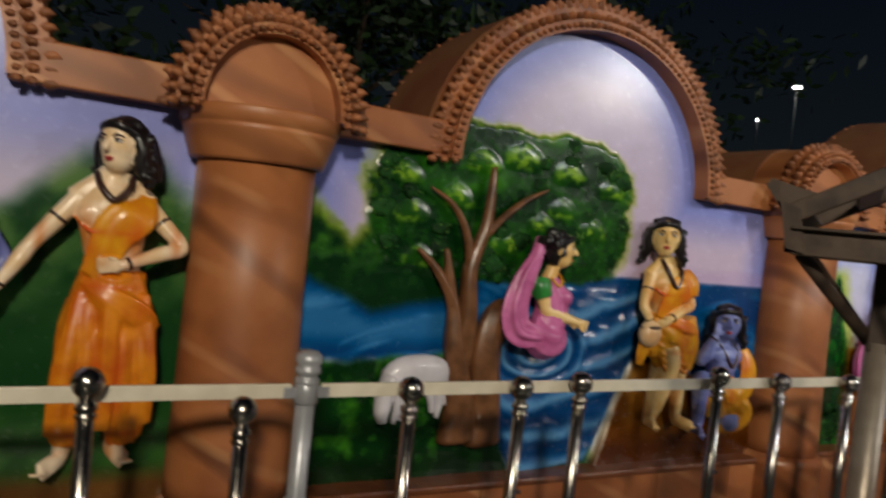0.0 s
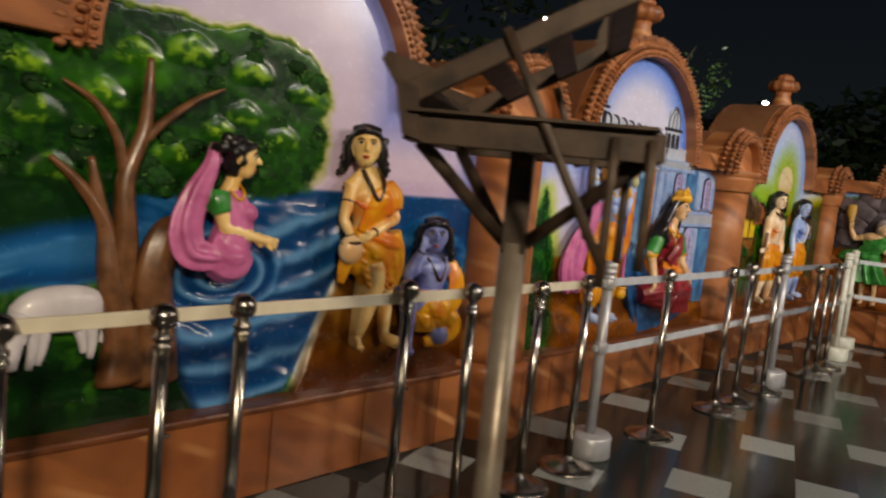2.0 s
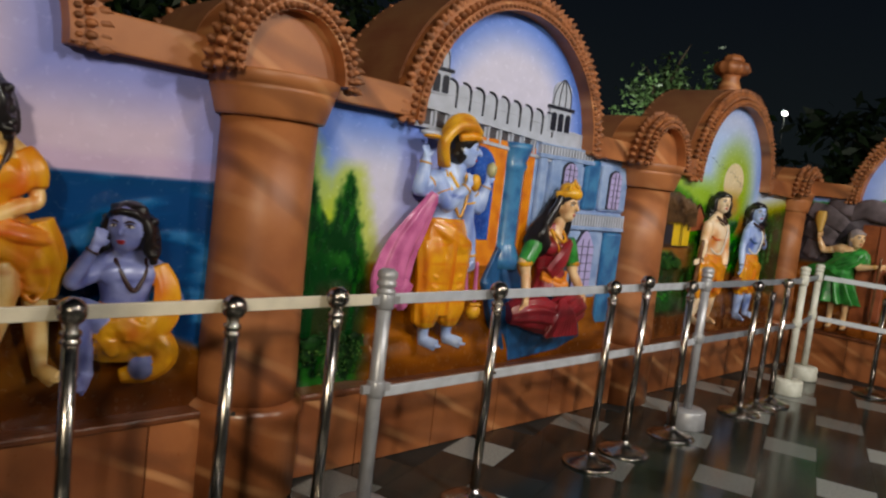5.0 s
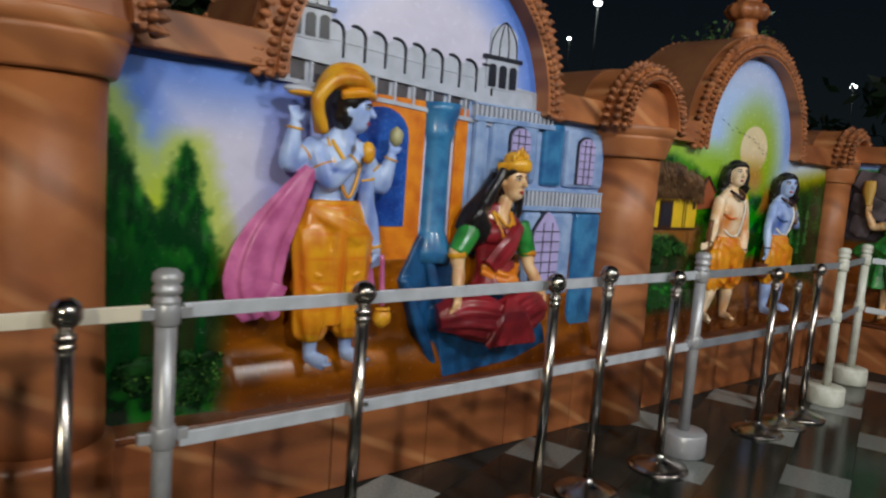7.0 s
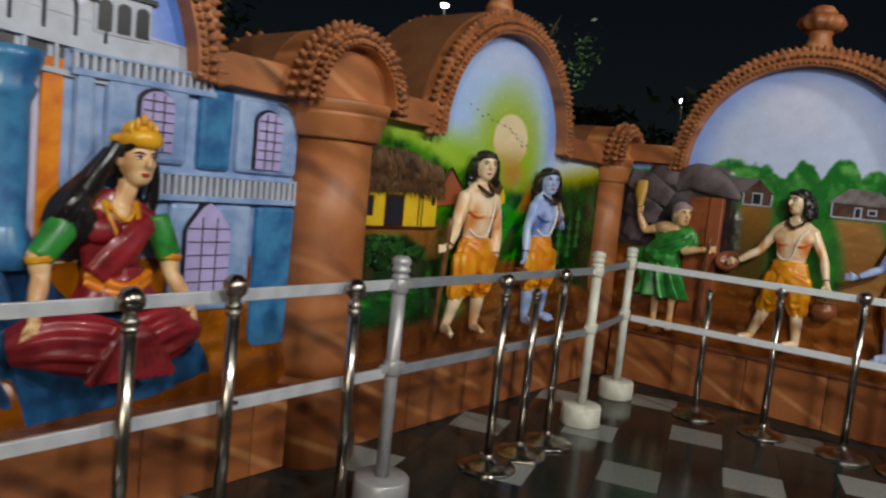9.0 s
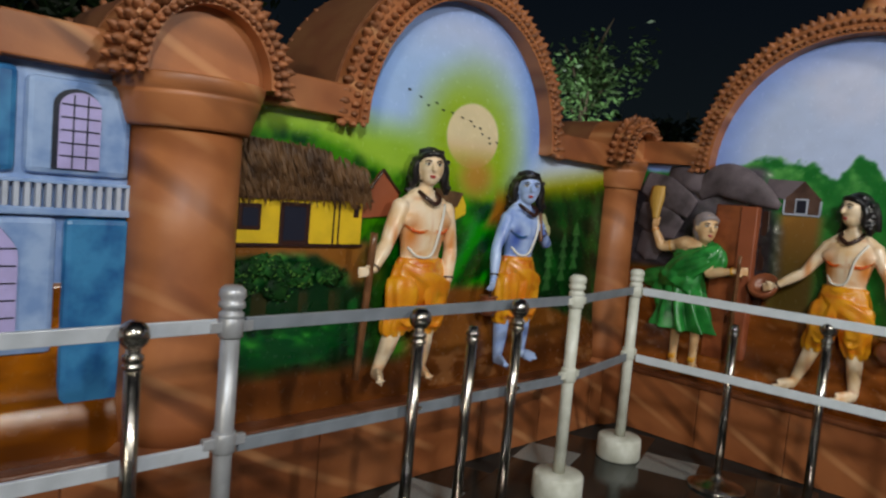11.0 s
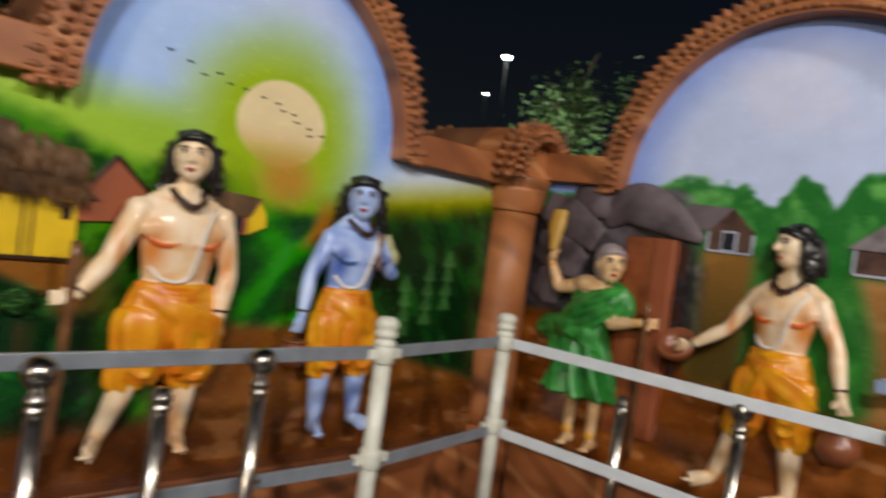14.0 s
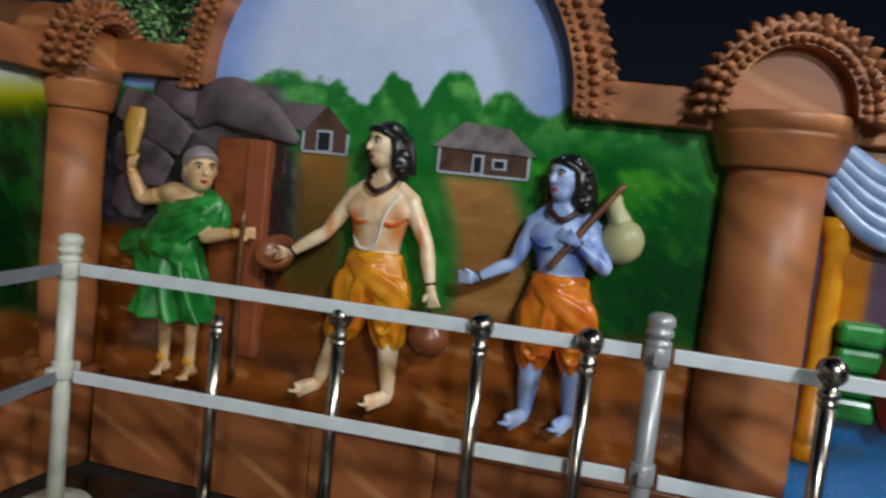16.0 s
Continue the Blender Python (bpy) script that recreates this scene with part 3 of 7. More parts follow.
    for px, pz, pr in ((1.61, 1.75, 0.10), (1.96, 1.98, 0.12), (2.25, 1.94, 0.11), (1.74, 1.93, 0.10), (1.39, 1.66, 0.10), (1.45, 1.46, 0.09), (1.90, 1.55, 0.09), (2.22, 1.75, 0.09), (2.42, 1.66, 0.10), (2.52, 1.88, 0.09), (2.10, 1.67, 0.08), (1.48, 1.95, 0.10), (1.34, 1.83, 0.09)):
        d2 = ((u - px) / pr) ** 2 + ((z - pz + 0.25 * np.abs(u - px)) / (pr * 0.55)) ** 2
        puff = np.maximum(puff, np.clip(1.15 - d2, 0, 1))
    c.lay(leafy * puff * 0.40, (70, 124, 44))
    c.lay(leafy * puff * step(0.42, 0.64, leafn) * 0.85, (148, 182, 74))
    c.lay(leafy * step(0.66, 0.98, crown) * step(0.40, 0.62, leafn) * step(1.5, 1.8, z) * 0.6, (140, 158, 58))
    c.h += leafy * (0.010 + 0.010 * puff + 0.004 * mass + 0.0015 * leafn)
    # pool with rings: round on the tree's side, running out along the bank
    r = np.sqrt(((u - 2.15) / 1.0) ** 2 + ((z - 1.03) / 0.62) ** 2)
    side = 1.915 + 0.55 * np.clip(0.88 - z, 0, 1) ** 1.7 + 0.25 * np.clip(z - 1.12, 0, 1)
    shore = u - side
    pool = step(2.79, 2.71, u + 0.42 * (0.95 - z)) * step(-0.015, 0.015, shore) * step(1.40, 1.30, z) * step(0.40, 0.46, z + 0.10 * np.clip(2.4 - u, 0, 1))
    rings = 0.5 + 0.5 * np.sin(r * 66 + 1.5 * c.n(3, 61))
    swell = 0.5 + 0.5 * np.sin(z * 40 - 16 * (u - 2.15) ** 2 + 7 * c.n(2.5, 62))
    near_lady = step(0.36, 0.26, r)
    ripple = near_lady * rings + (1 - near_lady) * swell
    c.lay(pool, (134, 178, 214), (14, 50, 98), ripple ** 2.2 * 0.62 + 0.08)
    c.lay(pool * step(0.05, 0.0, shore) * 0.75, (8, 30, 62))
    c.h += pool * (0.012 + 0.014 * ripple)
    # sand bank
    bankx = 2.80 - 0.42 * (0.98 - z)
    sand = step(-0.012, 0.012, u - bankx) * step(0.02, -0.02, z - (0.97 - 0.42 * np.clip(u - 3.05, 0, 1) + 0.03 * c.n(6, 71)))
    c.lay(sand, (178, 126, 70), (96, 54, 24), step(0.3, 0.75, c.n(7, 72)) * step(0.4, 0.95, z))
    c.lay(step(0.035, 0.0, np.abs(u - bankx)) * step(1.0, 0.92, z) * step(0.42, 0.5, z) * 0.8, (222, 206, 176))
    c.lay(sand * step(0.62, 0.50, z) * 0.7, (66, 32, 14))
    c.h += sand * (0.02 + 0.03 * step(0.75, 0.5, z))


def paint_palace(c, x0, x1, cx, rx, rz):
    u, z = c.u, c.z
    c.lay(step(0.45, 0.7, c.n(2.5, 4)) * 0.3, (222, 216, 234))
    edge_glow(c, x0, x1, cx, rx, rz, (92, 128, 214), 0.34, 0.85)
    c.lay(step(4.78, 4.95, u) * step(5.3, 5.0, u) * step(1.0, 1.3, z) * step(1.95, 1.7, z) * 0.5, (120, 132, 206))
    for cxx, top, wide in ((4.20, 1.72, 0.42), (4.53, 1.55, 0.26), (4.38, 1.30, 0.46)):
        w = wide * np.clip((top - z) / (top - 0.75), 0, 1.3) + 0.015 + 0.05 * (c.n(26, 81) - 0.5)
        c.lay(step(0.12, 0.0, np.abs(u - cxx) - w - 0.02) * step(top + 0.08, top - 0.02, z) * 0.75, (176, 192, 76))
    for cxx, top, wide in ((4.20, 1.72, 0.40), (4.53, 1.55, 0.24), (4.38, 1.30, 0.44)):
        w = wide * np.clip((top - z) / (top - 0.75), 0, 1.3) + 0.015 + 0.06 * (c.n(26, 81) - 0.5)
        strand = step(0.35, 0.75, value_noise(u * 34, z * 12, 83, 4))
        c.lay(step(0.025, -0.025, np.abs(u - cxx) - w) * step(top + 0.02, top - 0.02, z), (46, 110, 42), (10, 50, 20), strand * step(-0.20, 0.02, np.abs(u - cxx) - w) * 0.8 + 0.15 * strand)
    c.h += step(4.75, 4.6, u) * step(1.45, 1.1, z) * 0.02 * c.n(8, 84, None, 2)
    trunks = step(0.35, 0.6, value_noise(u * 26, z * 1.4, 85, 2)) * step(1.0, 0.9, z) * step(0.62, 0.72, z) * step(4.72, 4.62, u)
    c.lay(trunks * 0.6, (48, 36, 20))
    bush = step(0.72, 0.62, z + 0.05 * c.n(9, 86)) * step(4.78, 4.66, u)
    c.lay(bush, (34, 92, 34), (6, 32, 12), step(0.4, 0.7, c.n(20, 87)))
    ground = step(0.02, -0.02, z - (1.06 + 0.02 * c.n(4, 90))) * step(4.66, 4.78, u + 0.05 * c.n(6, 88))
    c.lay(ground, (172, 104, 46), (104, 58, 22), step(0.3, 0.75, value_noise(u * 3, z * 9, 89, 4)))
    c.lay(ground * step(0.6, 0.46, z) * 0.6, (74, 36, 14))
    c.h += ground * (0.02 + 0.06 * step(0.72, 0.5, z)) + bush * 0.02 * c.n(6, 91, None, 2)


def paint_hut(c, x0, x1, cx, rx, rz):
    u, z = c.u, c.z
    c.lay(step(2.1, 2.5, z) * 0.6, (206, 206, 228))
    edge_glow(c, x0, x1, cx, rx, rz, (124, 156, 226), 0.22, 0.8)
    r = np.sqrt(((u - 8.98) / 1.0) ** 2 + ((z - 1.74) / 1.15) ** 2)
    halo = step(0.56, 0.22, r + 0.05 * (c.n(4, 5) - 0.5))
    c.lay(halo, (150, 176, 60))
    left = step(8.35, 8.05, u) * step(1.93, 1.85, z)
    c.lay(left, (176, 204, 112))
    band = step(0.10, -0.06, z - (1.78 - 0.24 * np.clip(u - 7.6, 0, 1.0) + 0.03 * c.n(6, 6))) * step(9.75, 9.4, u)
    c.lay(band, (122, 160, 48))
    c.lay(step(1.93, 1.72, z) * step(8.85, 8.5, u), (150, 184, 78))
    ridge = step(0.05, -0.05, z - (1.71 - 0.30 * np.clip(u - 7.95, 0, 0.45) + 0.05 * c.n(12, 7))) * step(9.0, 8.3, u)
    c.lay(ridge, (66, 124, 36), (14, 54, 16), step(0.3, 0.7, c.n(14, 8)))
    # right: pale sky, yellow and green forest slope
    c.lay(step(9.45, 9.75, u) * step(1.95, 1.70, z) * 0.9, (206, 214, 226))
    slope = step(0.09, -0.06, z - (1.50 + 0.16 * (u - 9.7) + 0.05 * c.n(6, 9))) * step(9.28, 9.5, u)
    c.lay(step(0.20, 0.0, z - (1.55 + 0.16 * (u - 9.7))) * step(9.3, 9.5, u), (148, 146, 28))
    c.lay(slope, (26, 72, 28), (6, 32, 12), step(0.3, 0.75, value_noise(u * 16 + z * 8, z * 8, 10, 4)))
    for px, pz in ((9.80, 1.22), (9.95, 1.28), (10.08, 1.36)):
        for k in range(4):
            w = 0.05 * np.clip((pz - k * 0.075 + 0.05 - z) / 0.11, 0, 1)
            c.lay(step(0.012, -0.01, np.abs(u - px) - w) * step(0.0, 0.02, z - (pz - k * 0.075 - 0.06)) * step(0.05, 0.03, z - (pz - k * 0.075)) * 0.35, (130, 176, 110))
    # green meadow between the figures, winding brown path
    mead = step(0.03, -0.05, z - (1.47 + 0.05 * c.n(7, 11))) * step(8.3, 8.5, u) * step(9.6, 9.3, u)
    c.lay(mead, (46, 136, 40), (10, 58, 18), step(0.3, 0.75, value_noise(u * 9 - z * 6, z * 9, 12, 4)))
    path = step(0.09, 0.02, np.abs(u - 9.10 - 0.22 * np.sin((z - 1.2) * 5.0)) - 0.04) * step(1.62, 1.45, z) * step(1.30, 1.40, z)
    c.lay(path * 0.95, (158, 102, 54))
    c.lay(step(0.21, 0.03, np.sqrt((u - 9.05) ** 2 + ((z - 1.62) * 1.2) ** 2)) * 0.85, (184, 130, 76))
    # moon
    moon = step(1.03, 0.97, np.sqrt(((u - 8.995) / 0.21) ** 2 + ((z - 1.845) / 0.18) ** 2))
    c.lay(moon * step(1.66, 1.80, z), (224, 206, 168))
    c.lay(moon * step(1.86, 1.70, z) * 0.5, (196, 150, 100))
    # ground
    soil = step(0.03, -0.03, z - (1.23 - 0.0 * u + 0.03 * c.n(6, 13))) * step(8.5, 8.2, u)
    c.lay(soil, (150, 104, 62), (104, 64, 34), c.n(8, 14))
    low = step(0.03, -0.05, z - (0.98 + 0.05 * c.n(5, 15) - 0.25 * np.clip(u - 9.2, 0, 1.2)))
    c.lay(low * step(8.45, 8.7, u), (140, 92, 54), (82, 46, 24), c.n(8, 16))
    dark = step(0.03, -0.05, z - (1.0 + 0.06 * c.n(6, 17))) * step(8.5, 8.3, u)
    c.lay(dark, (30, 84, 38), (8, 34, 14), step(0.4, 0.8, c.n(13, 18)))
    shrub = step(0.02, -0.03, z - (1.17 + 0.05 * (c.n(9, 28) - 0.4) - 0.5 * np.clip(u - 8.0, 0, 1))) * step(0.86, 0.9, z) * step(8.24, 8.16, u)
    tuft = value_noise(u * 9, z * 15, 29, 3)
    c.lay(shrub, (84, 148, 72), (8, 40, 16), step(0.40, 0.72, tuft) * step(0.93, 1.12, z) * 0.9)
    stems = step(0.62, 0.74, value_noise(u * 22, z * 2.0, 34, 2)) * step(1.03, 0.98, z) * step(0.84, 0.90, z) * step(8.2, 8.1, u)
    c.lay(stems * 0.6, (70, 48, 30))
    lean = z - 0.80 + 0.18 * (8.2 - u) * 0.9
    frond = step(0.03, -0.02, np.abs(lean) - 0.055 - 0.03 * c.n(8, 35)) * step(8.26, 8.16, u) * step(7.55, 7.68, u)
    c.lay(frond, (66, 140, 58), (10, 58, 22), step(0.35, 0.75, value_noise(u * 14 + z * 18, z * 22, 36, 3)) * step(-0.05, 0.05, lean))
    c.lay(step(0.70, 0.60, z + 0.03 * c.n(8, 19)), (118, 72, 44), (72, 40, 22), c.n(9, 20))
    # pale streaks on the low ground: gloss glints put into the colour
    c.lay(step(0.9, 0.7, z) * step(8.3, 8.6, u) * step(0.60, 0.74, value_noise(u * 7 + z * 5, z * 15, 33, 3)) * 0.35, (190, 146, 108))
    c.h += step(0.88, 0.55, z) * 0.035 * (0.5 + c.n(5, 22, None, 2)) + dark * 0.005 * c.n(6, 23, None, 2)


def paint_village(c, x0, x1, cx, rx, rz):
    u, z = c.u, c.z
    # white clouds in the upper sky, with some reflected sheen put into their colour
    c.lay(step(0.42, 0.7, c.n(2.2, 4)) * step(1.95, 2.2, z) * 0.4, (236, 230, 246))
    edge_glow(c, x0, x1, cx, rx, rz, (132, 160, 232), 0.30, 0.75)
    line = 1.80 + 0.06 * (c.n(11, 7) - 0.5)
    for px, ph, pw in ((0.95, 0.12, 0.30), (1.15, 0.10, 0.18), (1.48, 0.14, 0.13), (1.74, 0.18, 0.15), (1.95, 0.09, 0.14), (2.35, 0.12, 0.22), (2.7, 0.12, 0.3)):
        line = np.maximum(line, 1.79 + ph * (0.5 - 0.5 * np.cos(math.pi * np.clip(1.15 - np.abs(u - px) / pw, 0, 1))) + 0.06 * (c.n(24, 18) - 0.5))
    wood = step(0.015, -0.02, z - line)
    c.lay(wood, (112, 176, 100), (46, 112, 54), step(0.35, 0.75, c.n(16, 8)) * step(1.5, 1.95, z))
    deep = step(0.05, -0.08, z - (1.62 + 0.10 * c.n(6, 9))) * step(1.95, 2.2, u)
    c.lay(deep, (84, 156, 60), (24, 86, 32), step(0.35, 0.75, value_noise(u * 12 + z * 9, z * 12, 10, 4)))
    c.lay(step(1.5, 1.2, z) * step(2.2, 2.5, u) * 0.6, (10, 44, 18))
    mid = step(0.03, -0.04, z - (1.55 + 0.03 * c.n(6, 11))) * step(1.02, 1.06, u) * step(2.2, 2.05, u)
    c.lay(mid, (74, 146, 70), (34, 92, 42), c.n(12, 12))
    path = step(0.06, -0.04, np.abs(u - 1.88 - 0.10 * np.sin((1.5 - z) * 4)) - 0.14) * step(1.56, 1.50, z)
    c.lay(path, (186, 144, 100), (136, 94, 58), value_noise(u * 4, z * 14, 13, 4))
    path2 = step(0.05, -0.04, np.abs(u - 1.17) - 0.12) * step(1.60, 1.55, z)
    c.lay(path2, (150, 110, 66), (86, 70, 36), step(1.1, 1.6, z))
    # dark rocks behind the hut on the corner side
    rock = step(0.03, -0.03, z - (1.80 - 0.32 * np.clip(0.55 - u, 0, 1) ** 1.2 + 0.05 * np.sin(u * 9))) * step(1.02, 0.9, u - 0.35 * np.clip(1.75 - z, 0, 0.3)) * step(1.08, 1.16, z)
    c.lay(rock, (104, 96, 104), (38, 34, 38), step(0.4, 0.75, value_noise(u * 4 + z * 5, z * 5, 14, 4)))
    c.h += rock * 0.05 * c.n(5, 15)
    soil = step(0.05, -0.08, z - (0.92 + 0.06 * c.n(5, 16))) + step(1.10, 1.0, u) * step(1.17, 1.10, z)
    soil = np.clip(soil, 0, 1)
    c.lay(soil, (150, 92, 56), (100, 56, 30), step(0.25, 0.8, value_noise(u * 4, z * 10, 17, 4)))
    # pale smears over the soil, painted in for glints of the glossy surface
    c.lay(soil * step(0.60, 0.74, value_noise(u * 7 + z * 5, z * 15, 31, 3)) * 0.4, (206, 160, 122))
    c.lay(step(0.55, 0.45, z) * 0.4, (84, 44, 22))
    c.h += step(0.75, 0.5, z) * 0.06


def paint_forest(c, x0, x1, cx, rx, rz):
    u, z = c.u, c.z
    edge_glow(c, x0, x1, cx, rx, rz, (130, 140, 212), 0.3, 0.7)
    line = 1.60 + 0.14 * np.sin(u * 6.0 + 0.4) + 0.12 * (c.n(7, 5) - 0.5)
    c.lay(step(0.10, -0.08, z - line), (86, 118, 66), (22, 60, 28), step(0.3, 0.75, c.n(11, 6)) * step(0.9, 1.6, z))
    c.lay(step(0.95, 0.7, z + 0.1 * c.n(6, 7)), (66, 110, 44), (14, 44, 16), c.n(14, 8))
    c.lay(step(0.6, 0.5, z), (120, 84, 50), (64, 40, 22), c.n(9, 9))
    c.h += step(0.8, 0.5, z) * 0.05


def paint_court(c, x0, x1, cx, rx, rz):
    u, z = c.u, c.z
    c.lay(step(1.9, 1.85, z), (84, 66, 84))
    c.lay(step(0.02, -0.02, np.abs(u - 3.30) - 0.06), (176, 112, 52))
    c.lay(step(0.80, 0.76, z), (60, 124, 190), (40, 92, 150), c.n(6, 5))


PAINTERS = {"tree": (paint_tree, (198, 186, 214)), "palace": (paint_palace, (206, 204, 226)), "hut": (paint_hut, (172, 196, 236)),
            "village": (paint_village, (204, 216, 247)), "forest": (paint_forest, (196, 186, 210)), "court": (paint_court, (150, 178, 226))}


def mural(name, m, x0, x1, cx, rx, rz, fine):
    low = eave(m, cx)
    nu, nz = round((x1 - x0) / fine) + 1, round((low + rz + 0.03 - PLINTH) / fine) + 1
    u, z = np.meshgrid(np.linspace(x0, x1, nu), np.linspace(PLINTH, low + rz + 0.03, nz))
    paint, base = PAINTERS[name]
    c = Canvas(u, z, base)
    paint(c, x0, x1, cx, rx, rz)
    lin = np.clip(c.c / 255, 0.005, 1)
    lin = np.where(lin > 0.04, ((lin + 0.055) / 1.055) ** 2.4, lin / 12.92)
    co = np.stack([u, -np.clip(c.h, 0, 0.12) - 0.002, z], -1).reshape(-1, 3)
    idx = np.arange(nu * nz).reshape(nz, nu)
    quads = np.stack([idx[:-1, :-1], idx[:-1, 1:], idx[1:, 1:], idx[1:, :-1]], -1).reshape(-1, 4)
    um, zm = u[:-1, :-1].ravel() + fine / 2, z[:-1, :-1].ravel() + fine / 2
    keep = (zm < low + 0.07) | (((um - cx) / (rx + 0.03)) ** 2 + ((zm - low) / (rz + 0.03)) ** 2 < 1)
    quads = quads[keep]
    me = bpy.data.meshes.new("mural")
    me.vertices.add(len(co))
    me.vertices.foreach_set("co", co.ravel())
    me.loops.add(quads.size)
    me.loops.foreach_set("vertex_index", quads.ravel().astype(np.int32))
    me.polygons.add(len(quads))
    me.polygons.foreach_set("loop_start", np.arange(0, quads.size, 4, dtype=np.int32))
    me.update(calc_edges=True)
    me.polygons.foreach_set("use_smooth", np.ones(len(quads), dtype=bool))
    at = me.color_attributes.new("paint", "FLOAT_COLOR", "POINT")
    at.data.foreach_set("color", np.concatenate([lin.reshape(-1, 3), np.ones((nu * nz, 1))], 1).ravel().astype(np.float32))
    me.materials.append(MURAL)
    ob = new("mural", me)
    ob.matrix_basis = m
    return ob


MURAL_LABELS = {"tree": "glossy mural of a lake shore under a lilac sky", "palace": "glossy mural of garden conifers and a pale sky",
                "hut": "glossy mural of a moonlit green village valley", "village": "glossy mural of huts, woods and a brown path",
                "forest": "glossy mural of woods under a lilac sky", "court": "glossy mural of a blue palace court"}
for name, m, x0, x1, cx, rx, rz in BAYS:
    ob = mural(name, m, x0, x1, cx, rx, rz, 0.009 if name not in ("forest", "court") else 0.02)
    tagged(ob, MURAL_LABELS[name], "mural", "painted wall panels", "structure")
    # rear side of the tympanum
    bm = bmesh.new()
    half_ring(bm, cx, eave(m, cx), 0.0, 0.0, rx - 0.01, rz - 0.01, 0.3, 0.02)
    tagged(part("tympanum", bm, ROOFSTONE, m=m), "plain back of the arch filling", "wall", kind="structure")

# ---- barrier: posts, rails, stanchions ----


def barrier_post(x, y, paint, label, top=1.165):
    t = thing("barrier_post", Matrix.Translation((x, y, 0)), label, "post", "barrier posts")
    bm = bmesh.new()
    lathe(bm, [(0.125, 0.0), (0.132, 0.01), (0.130, 0.125), (0.122, 0.135), (0.03, 0.137)], 28)
    part("base", bm, WHITE if paint is WHITE else SILVER, t)
    bm = bmesh.new()
    lathe(bm, [(0.031, 0.13), (0.031, top - 0.1)], 20)
    part("pipe", bm, paint, t)
    bm = bmesh.new()
    z = top - 0.11
    lathe(bm, [(0.031, z), (0.040, z + 0.004), (0.040, z + 0.02), (0.033, z + 0.024), (0.033, z + 0.034), (0.042, z + 0.038), (0.042, z + 0.055),
               (0.034, z + 0.06), (0.044, z + 0.075), (0.042, z + 0.095), (0.028, z + 0.108), (0.008, z + 0.11)], 22)
    part("cap", bm, paint, t)
    for zc in (1.03, 0.65):
        bm = bmesh.new()
        lathe(bm, [(0.036, zc - 0.035), (0.040, zc - 0.03), (0.040, zc + 0.03), (0.036, zc + 0.035)], 18)
        box(bm, -0.075, 0.075, -0.012, 0.012, zc - 0.018, zc + 0.018, 0.003)
        part("clamp", bm, paint, t)
    return t


POSTS = [(-2.75, 2.2, SILVER), (0.74, 2.2, SILVER), (4.22, 2.2, SILVER), (7.18, 2.21, SILVER), (9.09, 2.21, WHITE), (9.92, 2.36, WHITE), (10.06, 0.25, SILVER), (10.1, -2.6, SILVER)]
for x, y, paint in POSTS:
    barrier_post(x, y, paint, "white painted barrier post in a bucket base" if paint is WHITE else "silver painted barrier post in a round base")


def rail(p, q, z, material, label, high=0.046):
    a, b = Vector((p[0], p[1], z)), Vector((q[0], q[1], z))
    d = b - a
    bm = bmesh.new()
    box(bm, 0.05, d.length - 0.05, -0.008, 0.008, -high / 2, high / 2, 0.003)
    ob = part("barrier_rail", bm, material, m=Matrix.Translation(a) @ Matrix.Rotation(math.atan2(d.y, d.x), 4, "Z"))
    tagged(ob, label, "rail", "barrier rails")


for k, (p, q) in enumerate(zip(POSTS, POSTS[1:])):
    rail(p, q, 1.035, CREAMRAIL if k in (0, 1) else WHITERAIL if k in (5, 6) else GREYRAIL if k in (3, 4) else RAIL, "cream flat bar joining two barrier posts" if k in (0, 1) else "white flat bar joining two barrier posts" if k in (5, 6) else "grey flat bar joining two barrier posts")
    if k > 1:
        rail(p, q, 0.63, WHITERAIL if k in (5, 6) else GREYRAIL if k in (3, 4) else RAIL, "lower flat bar joining two barrier posts")


def stanchion(x, y, top, knob, lean=0.0, hook=0):
    t = thing("stanchion", Matrix.Translation((x, y, 0)) @ pose(0, 0, 0, 0, lean, 0), "chrome queue stanchion with a ball top" if knob else "chrome queue stanchion that has lost its ball", "stanchion", "queue stanchions")
    bm = bmesh.new()
    lathe(bm, [(0.155, 0.0), (0.16, 0.008), (0.155, 0.016), (0.12, 0.026), (0.06, 0.042), (0.03, 0.06), (0.024, 0.075), (0.02, 0.08)], 32)
    part("base", bm, CHROME, t)
    bm = bmesh.new()
    lathe(bm, [(0.0235, 0.07), (0.0235, top - 0.09)], 18)
    part("pole", bm, CHROME, t)
    bm = bmesh.new()
    z = top - 0.10
    lathe(bm, [(0.0235, z), (0.029, z + 0.003), (0.029, z + 0.012), (0.024, z + 0.016), (0.024, z + 0.022), (0.030, z + 0.026), (0.030, z + 0.040), (0.021, z + 0.046), (0.021, z + 0.062)], 18)
    part("collar", bm, CHROME, t)
    if knob:
        bm = bmesh.new()
        bmesh.ops.create_uvsphere(bm, u_segments=20, v_segments=14, radius=0.044, matrix=Matrix.Translation((0, 0, top)))
        part("ball", bm, CHROME, t, smooth=True)
    if hook:
        bm = bmesh.new()
        bmesh.ops.create_uvsphere(bm, u_segments=8, v_segments=6, radius=0.009, matrix=Matrix.Translation((0.03, -0.012, hook)))
        box(bm, 0.01, 0.03, -0.016, -0.008, hook - 0.004, hook + 0.004)
        part("hook", bm, CHROME, t)


